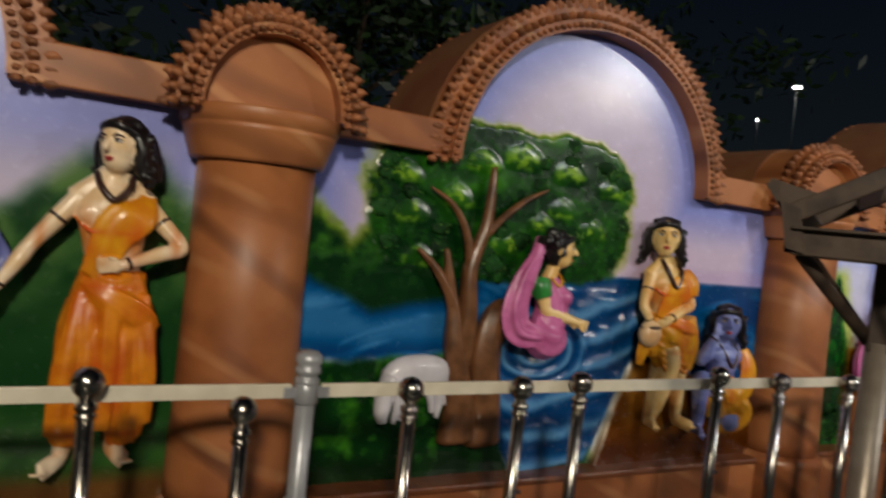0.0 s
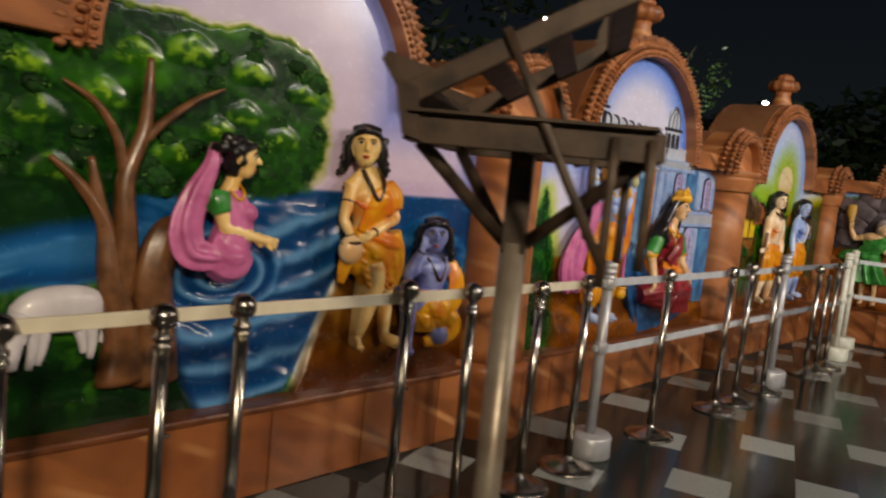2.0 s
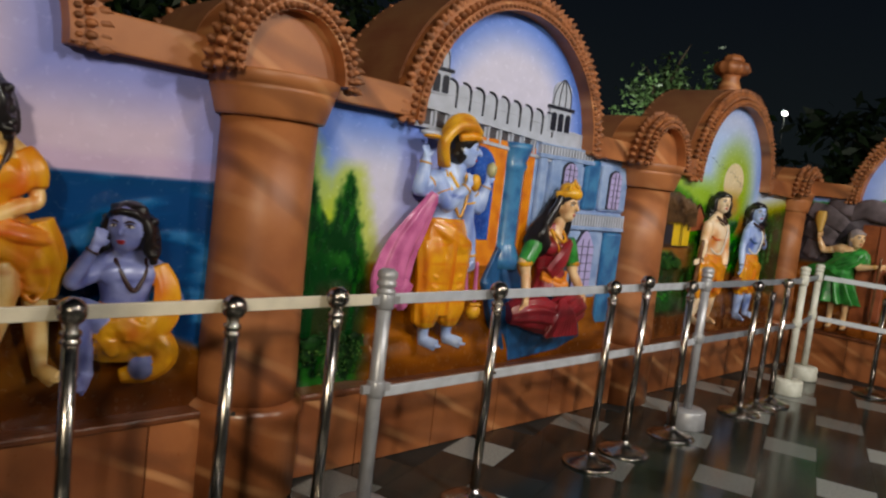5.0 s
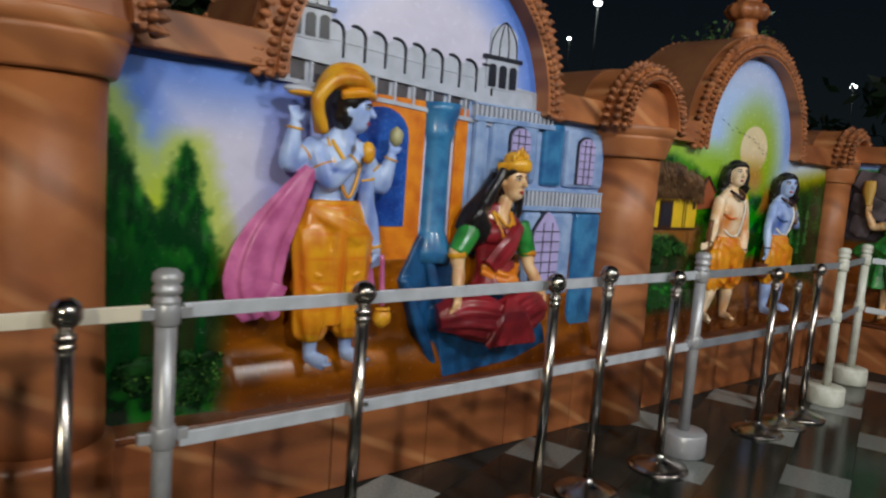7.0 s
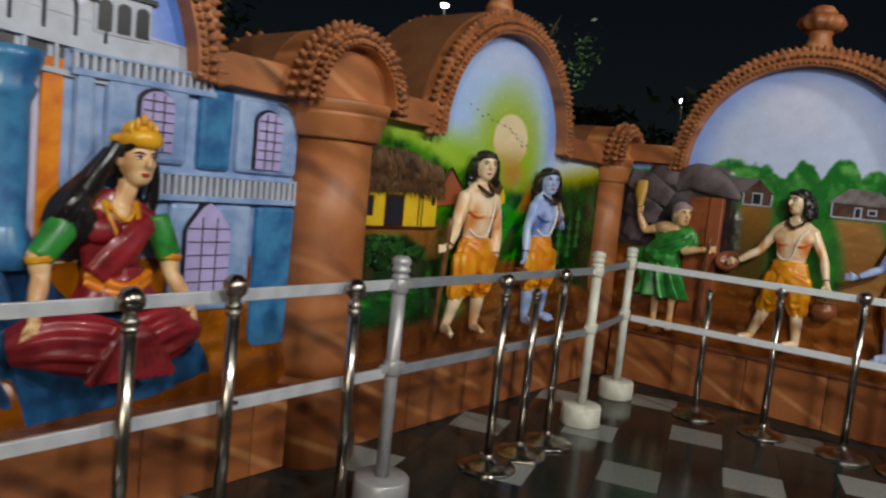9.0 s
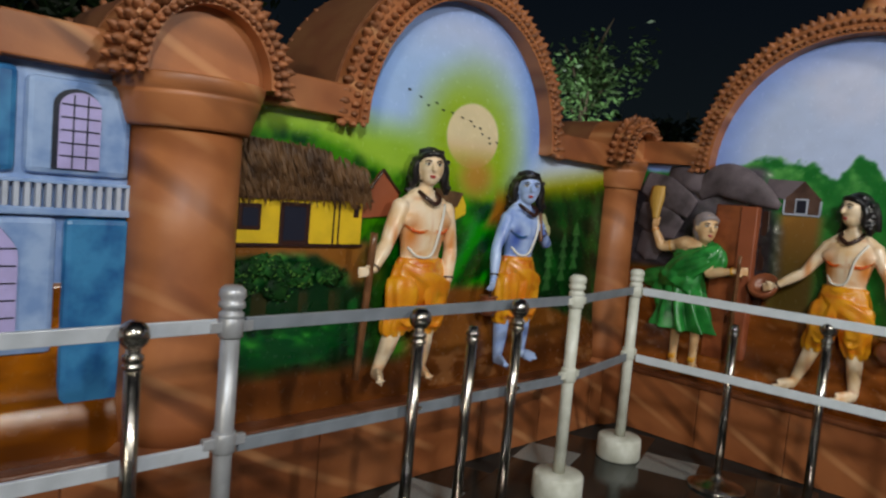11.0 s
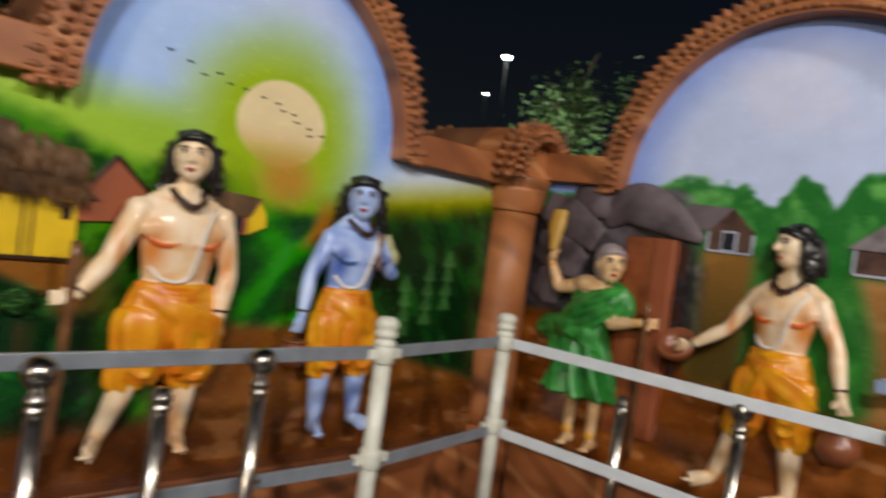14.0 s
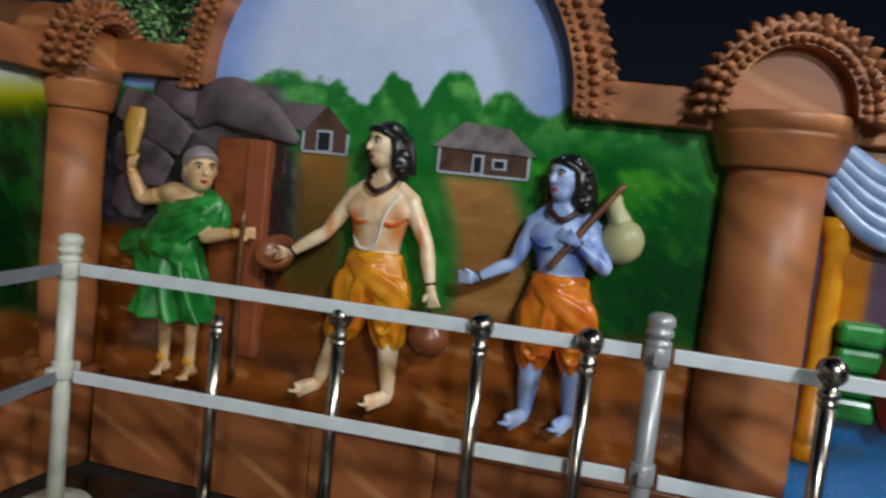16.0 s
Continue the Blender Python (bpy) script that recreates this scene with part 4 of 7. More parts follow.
YS = 2.15
STANCHIONS = [(0.117, 1.08, 1), (0.543, 0.99, 1), (1.096, 1.045, 1), (1.533, 1.045, 1), (1.81, 1.06, 1), (2.575, 1.08, 1), (2.99, 1.05, 1), (3.49, 1.04, 1),
              (3.93, 1.06, 1), (4.88, 1.065, 1), (5.885, 1.055, 1), (6.26, 1.08, 1), (6.86, 1.04, 1), (7.95, 1.02, 1), (8.26, 1.005, 0), (8.56, 1.03, 1)]
for k, (x, top, knob) in enumerate(STANCHIONS):
    stanchion(x, YS, top, knob, random.uniform(-0.8, 0.8), 0.66 if k % 2 else 0)
for k, (x, y, top, knob) in enumerate([(10.0, 1.77, 0.97, 0), (10.01, 1.30, 1.0, 1), (10.02, 0.805, 1.045, 1), (10.0, 0.455, 1.05, 1), (9.98, -0.22, 1.08, 1)]):
    stanchion(x, y, top, knob, random.uniform(-0.8, 0.8), 0.8 if k % 2 else 0)

# ---- relief figures ----


def ix(material):
    return PAL.index(material)


def head(bm, x, d, z, s, turn, skin, hair=HAIR, locks=1.0, nod=0.0):
    """A head of half height s, centred at (x, d, z); turn: degrees to the right of straight out."""
    c, q = math.cos(radians(turn)), math.sin(radians(turn))

    def at(a, o, h):
        return (x + (a * c + o * q) * s, d + (-a * q + o * c) * s, z + h * s)

    def lump(a, o, h, r, k, seg=12, lumps=0.0):
        px, pd, pz = at(a, o, h)
        ball(bm, px, pd, pz, tuple(v * s for v in r), k, seg, turn=turn, lumps=lumps)

    sk, hk = ix(skin), ix(hair)
    lump(0, 0, 0.08, (0.70, 0.80, 0.92), sk, 18)
    lump(0, 0.16, -0.46, (0.52, 0.56, 0.54), sk, 14)
    tube(bm, [at(0, 0.74, 0.22), at(0, 0.92, -0.12), at(0, 0.84, -0.22)], [0.07 * s, 0.13 * s, 0.08 * s], sk, 8)
    for e in (-1, 1):
        lump(e * 0.29, 0.68, 0.12, (0.18, 0.09, 0.058), ix(EYE_WHITE), 10)
        lump(e * 0.29, 0.735, 0.122, (0.068, 0.05, 0.056), ix(DARK), 8)
        tube(bm, [at(e * 0.12, 0.78, 0.27), at(e * 0.30, 0.74, 0.34), at(e * 0.48, 0.60, 0.27)], [0.03 * s, 0.045 * s, 0.02 * s], ix(DARK), 6)
        tube(bm, [at(e * 0.14, 0.75, 0.17), at(e * 0.30, 0.76, 0.21), at(e * 0.46, 0.62, 0.15)], [0.02 * s, 0.03 * s, 0.02 * s], ix(DARK), 6)
        lump(e * 0.70, -0.02, -0.05, (0.10, 0.14, 0.22), sk, 8)
    lump(0, 0.69, -0.47, (0.20, 0.09, 0.045), ix(LIP), 8)
    lump(0, 0.68, -0.55, (0.16, 0.09, 0.05), ix(LIP), 8)
    lump(0, -0.20, 0.34, (0.82, 0.84, 0.78), hk, 18, 0.06)
    tube(bm, [at(-0.66, 0.10, 0.36), at(-0.44, 0.50, 0.62), at(0, 0.66, 0.72), at(0.44, 0.50, 0.62), at(0.66, 0.10, 0.36)], [0.14 * s, 0.15 * s, 0.15 * s, 0.15 * s, 0.14 * s], hk, 10, 24)
    lump(0, -0.35, -0.20, (0.80, 0.62, 0.75), hk, 14, 0.15)
    if locks:
        for e in (-1, 1):
            for k in range(4):
                o = 0.10 - 0.26 * k
                tube(bm, [at(e * 0.60, o, 0.50), at(e * 0.84, o - 0.06, -0.1), at(e * (0.80 + 0.05 * k), o - 0.1, -0.75 * locks), at(e * (0.98 + 0.08 * (k % 2)), o - 0.16, -1.18 * locks)],
                     [0.20 * s, 0.22 * s, 0.22 * s, 0.10 * s], hk, 8)
        for k in range(26):
            h = 0.35 - 1.65 * (k // 2) / 12 * locks
            e = 1 if k % 2 else -1
            wave = 0.10 * math.sin(k * 1.9)
            lump(e * (0.86 + 0.16 * max(0, -h) + wave), -0.10 - 0.12 * (k % 3), h, (0.20, 0.20, 0.17), hk, 8, 0.25)
        for k in range(7):
            lump(-0.55 + 0.18 * k, -0.05 + 0.12 * math.sin(k * 0.5), 0.92 - 0.10 * abs(k - 3) / 3, (0.20, 0.24, 0.16), hk, 8, 0.2)


def hand(bm, x, d, z, k, way=(0, 0, -1), s=1.0):
    w = Vector(way).normalized()
    side = Vector((0, 1, 0)).cross(w)
    side = side.normalized() if side.length > 0.1 else Vector((1, 0, 0))
    ball(bm, x + w.x * 0.02, d, z + w.z * 0.02, (0.025 * s, 0.017 * s, 0.028 * s), k, 10)
    for f in range(4):
        o = (f - 1.5) * 0.012 * s
        a = (x + w.x * 0.035 + side.x * o, d + 0.004, z + w.z * 0.035 + side.z * o)
        b = (x + w.x * 0.075 * s + side.x * o * 1.3, d - 0.012, z + w.z * 0.075 * s + side.z * o * 1.3)
        tube(bm, [a, b], [0.0075 * s, 0.006 * s], k, 6, 4)
    a = (x + w.x * 0.015 + side.x * 0.024, d + 0.01, z + w.z * 0.015 + side.z * 0.024)
    b = (x + w.x * 0.045 + side.x * 0.036, d + 0.016, z + w.z * 0.045 + side.z * 0.036)
    tube(bm, [a, b], [0.008 * s, 0.006 * s], k, 6, 4)


def arm(bm, sh, el, ha, k, r=0.043, band=DARK, grip=None, armlet=False):
    """An arm through shoulder, elbow and hand, each (x, d, z)."""
    def mid(p, q, t):
        return tuple(a + (b - a) * t for a, b in zip(p, q))
    tube(bm, [sh, mid(sh, el, 0.5), el, mid(el, ha, 0.35), ha], [r, r * 0.98, r * 0.80, r * 0.84, r * 0.52], k, 14, 22)
    ball(bm, sh[0], sh[1], sh[2] + r * 0.1, (r * 1.08, r * 1.0, r * 1.0), k, 12)
    way = grip or (ha[0] - el[0], 0, ha[2] - el[2])
    hand(bm, ha[0], ha[1], ha[2], k, way)
    if band is not None:
        for p, q, t, rr in ((el, ha, 0.88, r * 0.72), (sh, el, 0.45, r * 1.07))[:1 if band is DARK and not armlet else 2]:
            tube(bm, [mid(p, q, t - 0.025), mid(p, q, t + 0.025)], [rr, rr], ix(band), 14, 4)


def foot(bm, x, d, z, k, out):
    tube(bm, [(x, d - 0.02, z + 0.022), (x + out * 0.35, d + 0.03, z + 0.024), (x + out, d + 0.085, z + 0.012)], [(0.030, 0.026), (0.034, 0.024), (0.036, 0.012)], k, 12)
    for t in range(4):
        ball(bm, x + out * 1.08 + (t - 1.5) * 0.014, d + 0.10 - abs(t - 1) * 0.006, z + 0.010, (0.009, 0.014, 0.008), k, 6)


def torso(bm, waist, neck, half, k, lean=0.0, d=0.09, bust=0.0):
    wx, wz = waist
    nx, nz = neck
    tube(bm, [(wx, d, wz - 0.05), (wx, d, wz + 0.02), (wx * 0.45 + nx * 0.55, d + 0.01, wz * 0.45 + nz * 0.55), (wx * 0.2 + nx * 0.8, d + 0.006, wz * 0.2 + nz * 0.8), (nx, d, nz), (nx, d, nz + 0.07)],
         [(half * 0.68, 0.062), (half * 0.64, 0.060), (half * 0.80, 0.072), (half * 0.94, 0.068), (half * 0.62, 0.050), (0.036, 0.036)], k, 20, 30)
    for e in (-1, 1):
        tube(bm, [(nx + e * 0.02, d, nz + 0.05), (nx + e * half * 0.55, d, nz - 0.002), (nx + e * half * 0.9, d, nz - 0.045)], [0.030, 0.034, 0.036], k, 10)
    cz = wz * 0.35 + nz * 0.65
    cx = wx * 0.35 + nx * 0.65
    for e in (-1, 1):
        ball(bm, cx + e * half * 0.40, d + 0.052 + bust * 0.6, cz + 0.012, (half * 0.46, 0.020 + bust * 1.3, 0.042 + bust * 0.7), k, 12)


def necklace(bm, x, d, z, w, drop, k, r=0.009):
    tube(bm, [(x - w, d - 0.005, z + 0.012), (x - w * 0.80, d + 0.045, z - drop * 0.40), (x, d + 0.066, z - drop), (x + w * 0.80, d + 0.045, z - drop * 0.40), (x + w, d - 0.005, z + 0.012)], [r] * 5, k, 8, 26)


def dhoti(bm, waist, half, knees, hems, cloth, d=0.09, sash=True, pleat=0.0, band=None):
    """A pleated hip cloth over two legs; knees and hems as (x, z)."""
    k = ix(cloth)
    wx, wz = waist
    tube(bm, [(wx, d, wz + 0.02), (wx, d, wz - 0.05), (wx, d, wz - 0.15), (wx, d - 0.01, wz - 0.21)], [(half * 0.70, 0.068), (half * 0.86, 0.078), (half * 0.95, 0.080), (half * 0.80, 0.06)], k, 36, 20, 9, 0.06)
    for e, (kn, he) in enumerate(zip(knees, hems)):
        sx = wx + (-1, 1)[e] * half * 0.45
        tube(bm, [(sx, d, wz - 0.10), (sx * 0.45 + kn[0] * 0.55, d + 0.012, wz * 0.45 + kn[1] * 0.55), (kn[0], d + 0.012, kn[1]), he_point(he, d), (he[0], d - 0.004, he[1] - 0.012)],
             [(half * 0.54, 0.070), (half * 0.58, 0.072), (half * 0.50, 0.062), (half * 0.44, 0.054), (half * 0.34, 0.044)], k, 40, 34, 7, 0.12, e * 1.7)
        for f in range(4):
            t = 0.2 + 0.2 * f
            x0 = sx + (kn[0] - sx) * t
            z0 = wz - 0.10 + (kn[1] - wz + 0.06) * t
            tube(bm, [(x0 - half * 0.44, d + 0.045, z0 + 0.03), (x0, d + 0.072, z0 - 0.02 - 0.01 * f), (x0 + half * 0.42, d + 0.045, z0 + 0.035)], [0.006, 0.010, 0.006], k, 8, 12)
    low = min(h[1] for h in hems)
    tube(bm, [(wx, d + 0.075, wz), (wx + pleat, d + 0.090, wz - 0.12), (wx + pleat * 1.4, d + 0.085, (wz + low) / 2), (wx + pleat * 1.6, d + 0.07, low + 0.05)], [(0.018, 0.014), (0.030, 0.016), (0.036, 0.016), (0.030, 0.012)], k, 20, 20, 5, 0.16)
    tube(bm, [(wx - half * 0.70, d + 0.03, wz - 0.01), (wx - half * 0.1, d + 0.085, wz - 0.07), (wx + half * 0.6, d + 0.07, wz - 0.14), (wx + half * 0.98, d + 0.02, wz - 0.20)], [(0.02, 0.012), (0.045, 0.018), (0.06, 0.020), (0.04, 0.016)], k, 20, 26, 5, 0.16)
    if sash:
        for f in range(3):
            tube(bm, [(wx - half * 0.74, d, wz + 0.012 - 0.018 * f), (wx, d + 0.078, wz - 0.012 - 0.022 * f), (wx + half * 0.76, d, wz + 0.01 - 0.016 * f)], [0.013, 0.016, 0.013], ix(band or cloth), 8, 14)


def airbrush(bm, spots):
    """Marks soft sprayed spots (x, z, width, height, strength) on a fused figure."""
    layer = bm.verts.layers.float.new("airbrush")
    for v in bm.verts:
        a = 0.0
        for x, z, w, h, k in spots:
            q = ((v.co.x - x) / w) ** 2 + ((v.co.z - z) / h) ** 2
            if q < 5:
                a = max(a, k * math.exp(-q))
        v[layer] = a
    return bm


def he_point(he, d):
    return (he[0], d, he[1] + 0.03)


def shin(bm, knee, ankle, k, d=0.09):
    tube(bm, [(knee[0], d, knee[1]), (knee[0] * 0.55 + ankle[0] * 0.45, d - 0.004, knee[1] * 0.55 + ankle[1] * 0.45), (ankle[0], d - 0.015, ankle[1] + 0.03)], [0.046, 0.044, 0.027], k, 14, 14)


def man(name, label, m, top, chin, shs, waist, elbows, palms, knees, feet, hem, skin, cloth, turn=0, toes=(-0.05, 0.05), grips=(None, None), thread=True, depths=(0.11, 0.11), chest=None, hair=HAIR, shawl=None, pleat=0.0, beads=DARK, band=None, drop=0.045, more=None, armlet=False):
    """A standing painted relief man: joints as (x, z) on the panel."""
    bm = bmesh.new()
    s = (top[1] - chin[1]) / 2
    hx, hz = (top[0] + chin[0]) / 2, (top[1] + chin[1]) / 2
    nx, nz = (shs[0][0] + shs[1][0]) / 2, (shs[0][1] + shs[1][1]) / 2 + 0.012
    half = (shs[1][0] - shs[0][0]) / 2
    k = ix(skin)
    head(bm, hx, 0.115, hz, s, turn, skin, hair)
    tube(bm, [(nx, 0.09, nz - 0.02), (hx * 0.6 + nx * 0.4, 0.095, hz - s * 0.9)], [0.042, 0.036], k, 12)
    torso(bm, waist, (nx, nz), half, ix(chest) if chest else k)
    for e in (0, 1):
        sh = (shs[e][0] + (0.03, -0.03)[e], 0.095, shs[e][1] - 0.03)
        arm(bm, sh, (elbows[e][0], depths[e], elbows[e][1]), (palms[e][0], depths[e] + 0.035, palms[e][1]), k, half * 0.238, beads, grips[e], armlet)
        shin(bm, (knees[e][0], knees[e][1] + 0.02), feet[e], k)
        foot(bm, feet[e][0], 0.085, feet[e][1], k, toes[e])
    dhoti(bm, waist, half * 1.02, knees, [(knees[e][0] * 0.75 + feet[e][0] * 0.25, hem) for e in (0, 1)], cloth, pleat=pleat, band=band)
    if beads:
        necklace(bm, nx, 0.115, nz + 0.036, 0.058, drop, ix(beads), 0.012)
    cl = (waist[1] * 0.42 + nz * 0.58) - 0.012
    if not chest:
        for e in (-1, 1):
            tube(bm, [(nx + e * half * 0.86, 0.125, cl + 0.03), (nx + e * half * 0.5, 0.163, cl - 0.012), (nx + e * half * 0.06, 0.166, cl + 0.004)], [0.004, 0.006, 0.004], ix(ORANGE) if skin in (SKIN, TAN) else ix(DEEPBLUE), 8, 16)
    if thread:
        tube(bm, [(nx + half * 0.58, 0.135, nz - 0.01), (nx + half * 0.3, 0.178, nz - 0.10), (waist[0] + half * 0.1, 0.164, waist[1] + 0.05), (waist[0] - half * 0.35, 0.152, waist[1] + 0.035), (waist[0] - half * 0.60, 0.12, waist[1] + 0.08)], [0.0075] * 5, ix(EYE_WHITE), 8, 30)
    if shawl:
        tube(bm, [(nx + half * 0.75, 0.10, nz - 0.02), (nx + half * 0.55, 0.160, nz - 0.09), (nx + half * 0.1, 0.165, (nz + waist[1]) / 2), (waist[0] - half * 0.5, 0.135, waist[1])], [(0.05, 0.02), (0.075, 0.024), (0.07, 0.022), (0.04, 0.02)], ix(shawl), 20, 26, 5, 0.12)
    if more:
        more(bm)
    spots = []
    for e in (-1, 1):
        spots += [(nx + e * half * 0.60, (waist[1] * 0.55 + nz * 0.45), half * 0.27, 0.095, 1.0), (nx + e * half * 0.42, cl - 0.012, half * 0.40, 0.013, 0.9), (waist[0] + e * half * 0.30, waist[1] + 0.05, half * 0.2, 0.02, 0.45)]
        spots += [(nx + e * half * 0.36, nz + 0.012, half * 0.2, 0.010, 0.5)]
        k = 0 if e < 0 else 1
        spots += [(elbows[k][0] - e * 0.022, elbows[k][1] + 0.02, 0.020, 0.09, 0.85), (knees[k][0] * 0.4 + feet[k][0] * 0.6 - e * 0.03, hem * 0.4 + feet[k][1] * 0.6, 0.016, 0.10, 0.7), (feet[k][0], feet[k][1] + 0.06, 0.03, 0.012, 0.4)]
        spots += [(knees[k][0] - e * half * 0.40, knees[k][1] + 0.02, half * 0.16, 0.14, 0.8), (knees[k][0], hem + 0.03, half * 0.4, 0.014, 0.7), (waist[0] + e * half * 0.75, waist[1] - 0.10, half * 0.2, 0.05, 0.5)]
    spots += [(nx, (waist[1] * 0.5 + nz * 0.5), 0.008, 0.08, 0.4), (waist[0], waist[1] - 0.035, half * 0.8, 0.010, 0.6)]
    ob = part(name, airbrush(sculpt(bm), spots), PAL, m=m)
    return tagged(ob, label, "statue", "painted relief figures")


# bay with the green wood


def long_cloth(bm):
    """Broad folds that widen the long hip cloth towards the shins."""
    k = ix(ORANGE)
    for x0, x1, z1 in ((0.10, 0.045, 0.72), (0.15, 0.115, 0.70), (0.24, 0.255, 0.72), (0.29, 0.325, 0.76)):
        tube(bm, [(x0, 0.13, 1.24), ((x0 * 0.4 + x1 * 0.6), 0.155, 0.98), (x1, 0.12, z1)], [(0.03, 0.018), (0.045, 0.028), (0.034, 0.018)], k, 20, 24, 4, 0.12)


man("relief_statue", "painted relief man in a long orange dhoti beside the pillar", WALL_1, (0.20, 1.865), (0.165, 1.665), ((0.03, 1.60), (0.31, 1.60)), (0.19, 1.30), ((-0.07, 1.40), (0.41, 1.42)), ((-0.17, 1.24), (0.21, 1.345)),
    ((0.10, 0.92), (0.28, 0.92)), ((0.07, 0.60), (0.235, 0.63)), 0.70, SKIN, ORANGE, -38, (-0.06, 0.04), (None, (-1, 0, -0.1)), False, (0.11, 0.15), None, HAIR, AMBER, drop=0.075, more=long_cloth, armlet=True)
man("relief_statue", "painted violet-blue relief man with long black hair", WALL_1, (-0.34, 1.74), (-0.32, 1.56), ((-0.48, 1.50), (-0.20, 1.50)), (-0.34, 1.22), ((-0.53, 1.32), (-0.15, 1.34)), ((-0.52, 1.12), (-0.22, 1.20)),
    ((-0.42, 0.90), (-0.27, 0.90)), ((-0.44, 0.56), (-0.26, 0.56)), 0.80, INDIGO, AMBER, 15)
# lake bay


def robe_flap(bm):
    """Ends of the robe hanging beside the bare legs, and the sleeve over one shoulder."""
    k = ix(AMBER)
    tube(bm, [(2.83, 0.13, 1.20), (2.77, 0.13, 1.10), (2.745, 0.12, 0.98)], [(0.05, 0.02), (0.045, 0.02), (0.022, 0.012)], k, 20, 20, 5, 0.16)
    tube(bm, [(3.05, 0.12, 1.24), (3.09, 0.12, 1.10), (3.10, 0.10, 0.95)], [(0.06, 0.05), (0.07, 0.045), (0.045, 0.03)], k, 24, 22, 6, 0.14)
    tube(bm, [(2.86, 0.15, 1.24), (2.97, 0.18, 1.20), (3.09, 0.15, 1.17)], [(0.03, 0.02), (0.045, 0.026), (0.03, 0.02)], ix(ORANGE), 18, 20, 5, 0.16)
    tube(bm, [(2.99, 0.12, 1.49), (3.025, 0.135, 1.43), (3.03, 0.14, 1.36)], [(0.04, 0.03), (0.052, 0.05), (0.05, 0.046)], k, 18, 16, 5, 0.08)
    tube(bm, [(2.93, 0.14, 1.08), (2.95, 0.15, 0.98), (2.915, 0.12, 0.80), (2.90, 0.09, 0.68)], [0.055, 0.050, 0.044, 0.028], ix(TAN), 16, 22)


man("relief_statue", "painted relief man in yellow robe bending over a drum", WALL_1, (2.825, 1.765), (2.855, 1.56), ((2.755, 1.48), (3.035, 1.49)), (2.92, 1.235), ((2.73, 1.30), (3.045, 1.315)), ((2.755, 1.215), (2.865, 1.235)),
    ((2.93, 1.02), (3.06, 1.00)), ((2.90, 0.645), (3.105, 0.635)), 1.03, TAN, AMBER, -36, (-0.03, 0.03), ((0.3, 0, -1), (-0.8, 0, -0.4)), False, (0.13, 0.15), None, HAIR, AMBER, drop=0.13, more=robe_flap, armlet=True)
bm = bmesh.new()
k = ix(INDIGO)
head(bm, 3.375, 0.13, 1.225, 0.098, -38, INDIGO)
torso(bm, (3.40, 0.90), (3.40, 1.09), 0.145, k)
tube(bm, [(3.40, 0.09, 1.07), (3.36, 0.11, 1.18)], [0.042, 0.036], k)
arm(bm, (3.29, 0.10, 1.05), (3.175, 0.14, 1.01), (3.245, 0.17, 1.155), k, 0.038, DARK, (0.4, 0, 1))
arm(bm, (3.52, 0.10, 1.05), (3.60, 0.13, 0.92), (3.52, 0.15, 0.80), k, 0.038)
tube(bm, [(3.32, 0.09, 0.84), (3.20, 0.15, 0.90), (3.22, 0.13, 0.80), (3.27, 0.09, 0.62)], [0.065, 0.055, 0.045, 0.03], k, 14, 22)
foot(bm, 3.27, 0.09, 0.59, k, -0.05)
tube(bm, [(3.46, 0.09, 0.84), (3.55, 0.15, 0.72), (3.50, 0.13, 0.64), (3.40, 0.09, 0.61)], [0.07, 0.06, 0.05, 0.03], ix(AMBER), 20, 22, 7, 0.08)
tube(bm, [(3.51, 0.14, 1.08), (3.54, 0.17, 0.98), (3.53, 0.17, 0.86), (3.44, 0.16, 0.78)], [(0.035, 0.02), (0.055, 0.024), (0.06, 0.026), (0.05, 0.03)], ix(AMBER), 18, 22, 5, 0.13)
dhoti(bm, (3.40, 0.90), 0.14, ((3.34, 0.80), (3.47, 0.78)), ((3.33, 0.76), (3.48, 0.72)), AMBER)
necklace(bm, 3.40, 0.11, 1.10, 0.06, 0.12, ix(DARK), 0.010)
ball(bm, 3.47, 0.14, 0.66, (0.055, 0.05, 0.06), k, 14)
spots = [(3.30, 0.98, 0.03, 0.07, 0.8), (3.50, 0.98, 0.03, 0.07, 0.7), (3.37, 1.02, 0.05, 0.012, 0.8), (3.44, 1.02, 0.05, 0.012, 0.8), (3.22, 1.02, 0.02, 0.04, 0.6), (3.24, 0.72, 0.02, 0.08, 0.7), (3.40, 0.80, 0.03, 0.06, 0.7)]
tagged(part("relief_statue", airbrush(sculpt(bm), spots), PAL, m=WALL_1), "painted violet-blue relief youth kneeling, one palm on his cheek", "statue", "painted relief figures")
# lady over the pool
bm = bmesh.new()
k = ix(TAN)
head(bm, 2.155, 0.12, 1.545, 0.088, 58, TAN, HAIR, 0)
for a in range(26):
    t, u = random.uniform(0, 6.28), random.uniform(-0.6, 1)
    ball(bm, 2.098 + 0.062 * math.cos(t) * math.sqrt(1 - u * u * 0.7), 0.125 + 0.05 * math.sin(t), 1.562 + 0.068 * u, 0.024, ix(HAIR), 8, lumps=0.2)
tube(bm, [(2.11, 0.10, 1.38), (2.14, 0.11, 1.47)], [0.038, 0.032], k)
tube(bm, [(2.12, 0.10, 1.08), (2.13, 0.11, 1.16), (2.15, 0.11, 1.26), (2.13, 0.10, 1.36), (2.11, 0.10, 1.42)], [(0.11, 0.075), (0.095, 0.075), (0.085, 0.07), (0.075, 0.06), (0.03, 0.03)], ix(PINK), 26, 26, 9, 0.05)
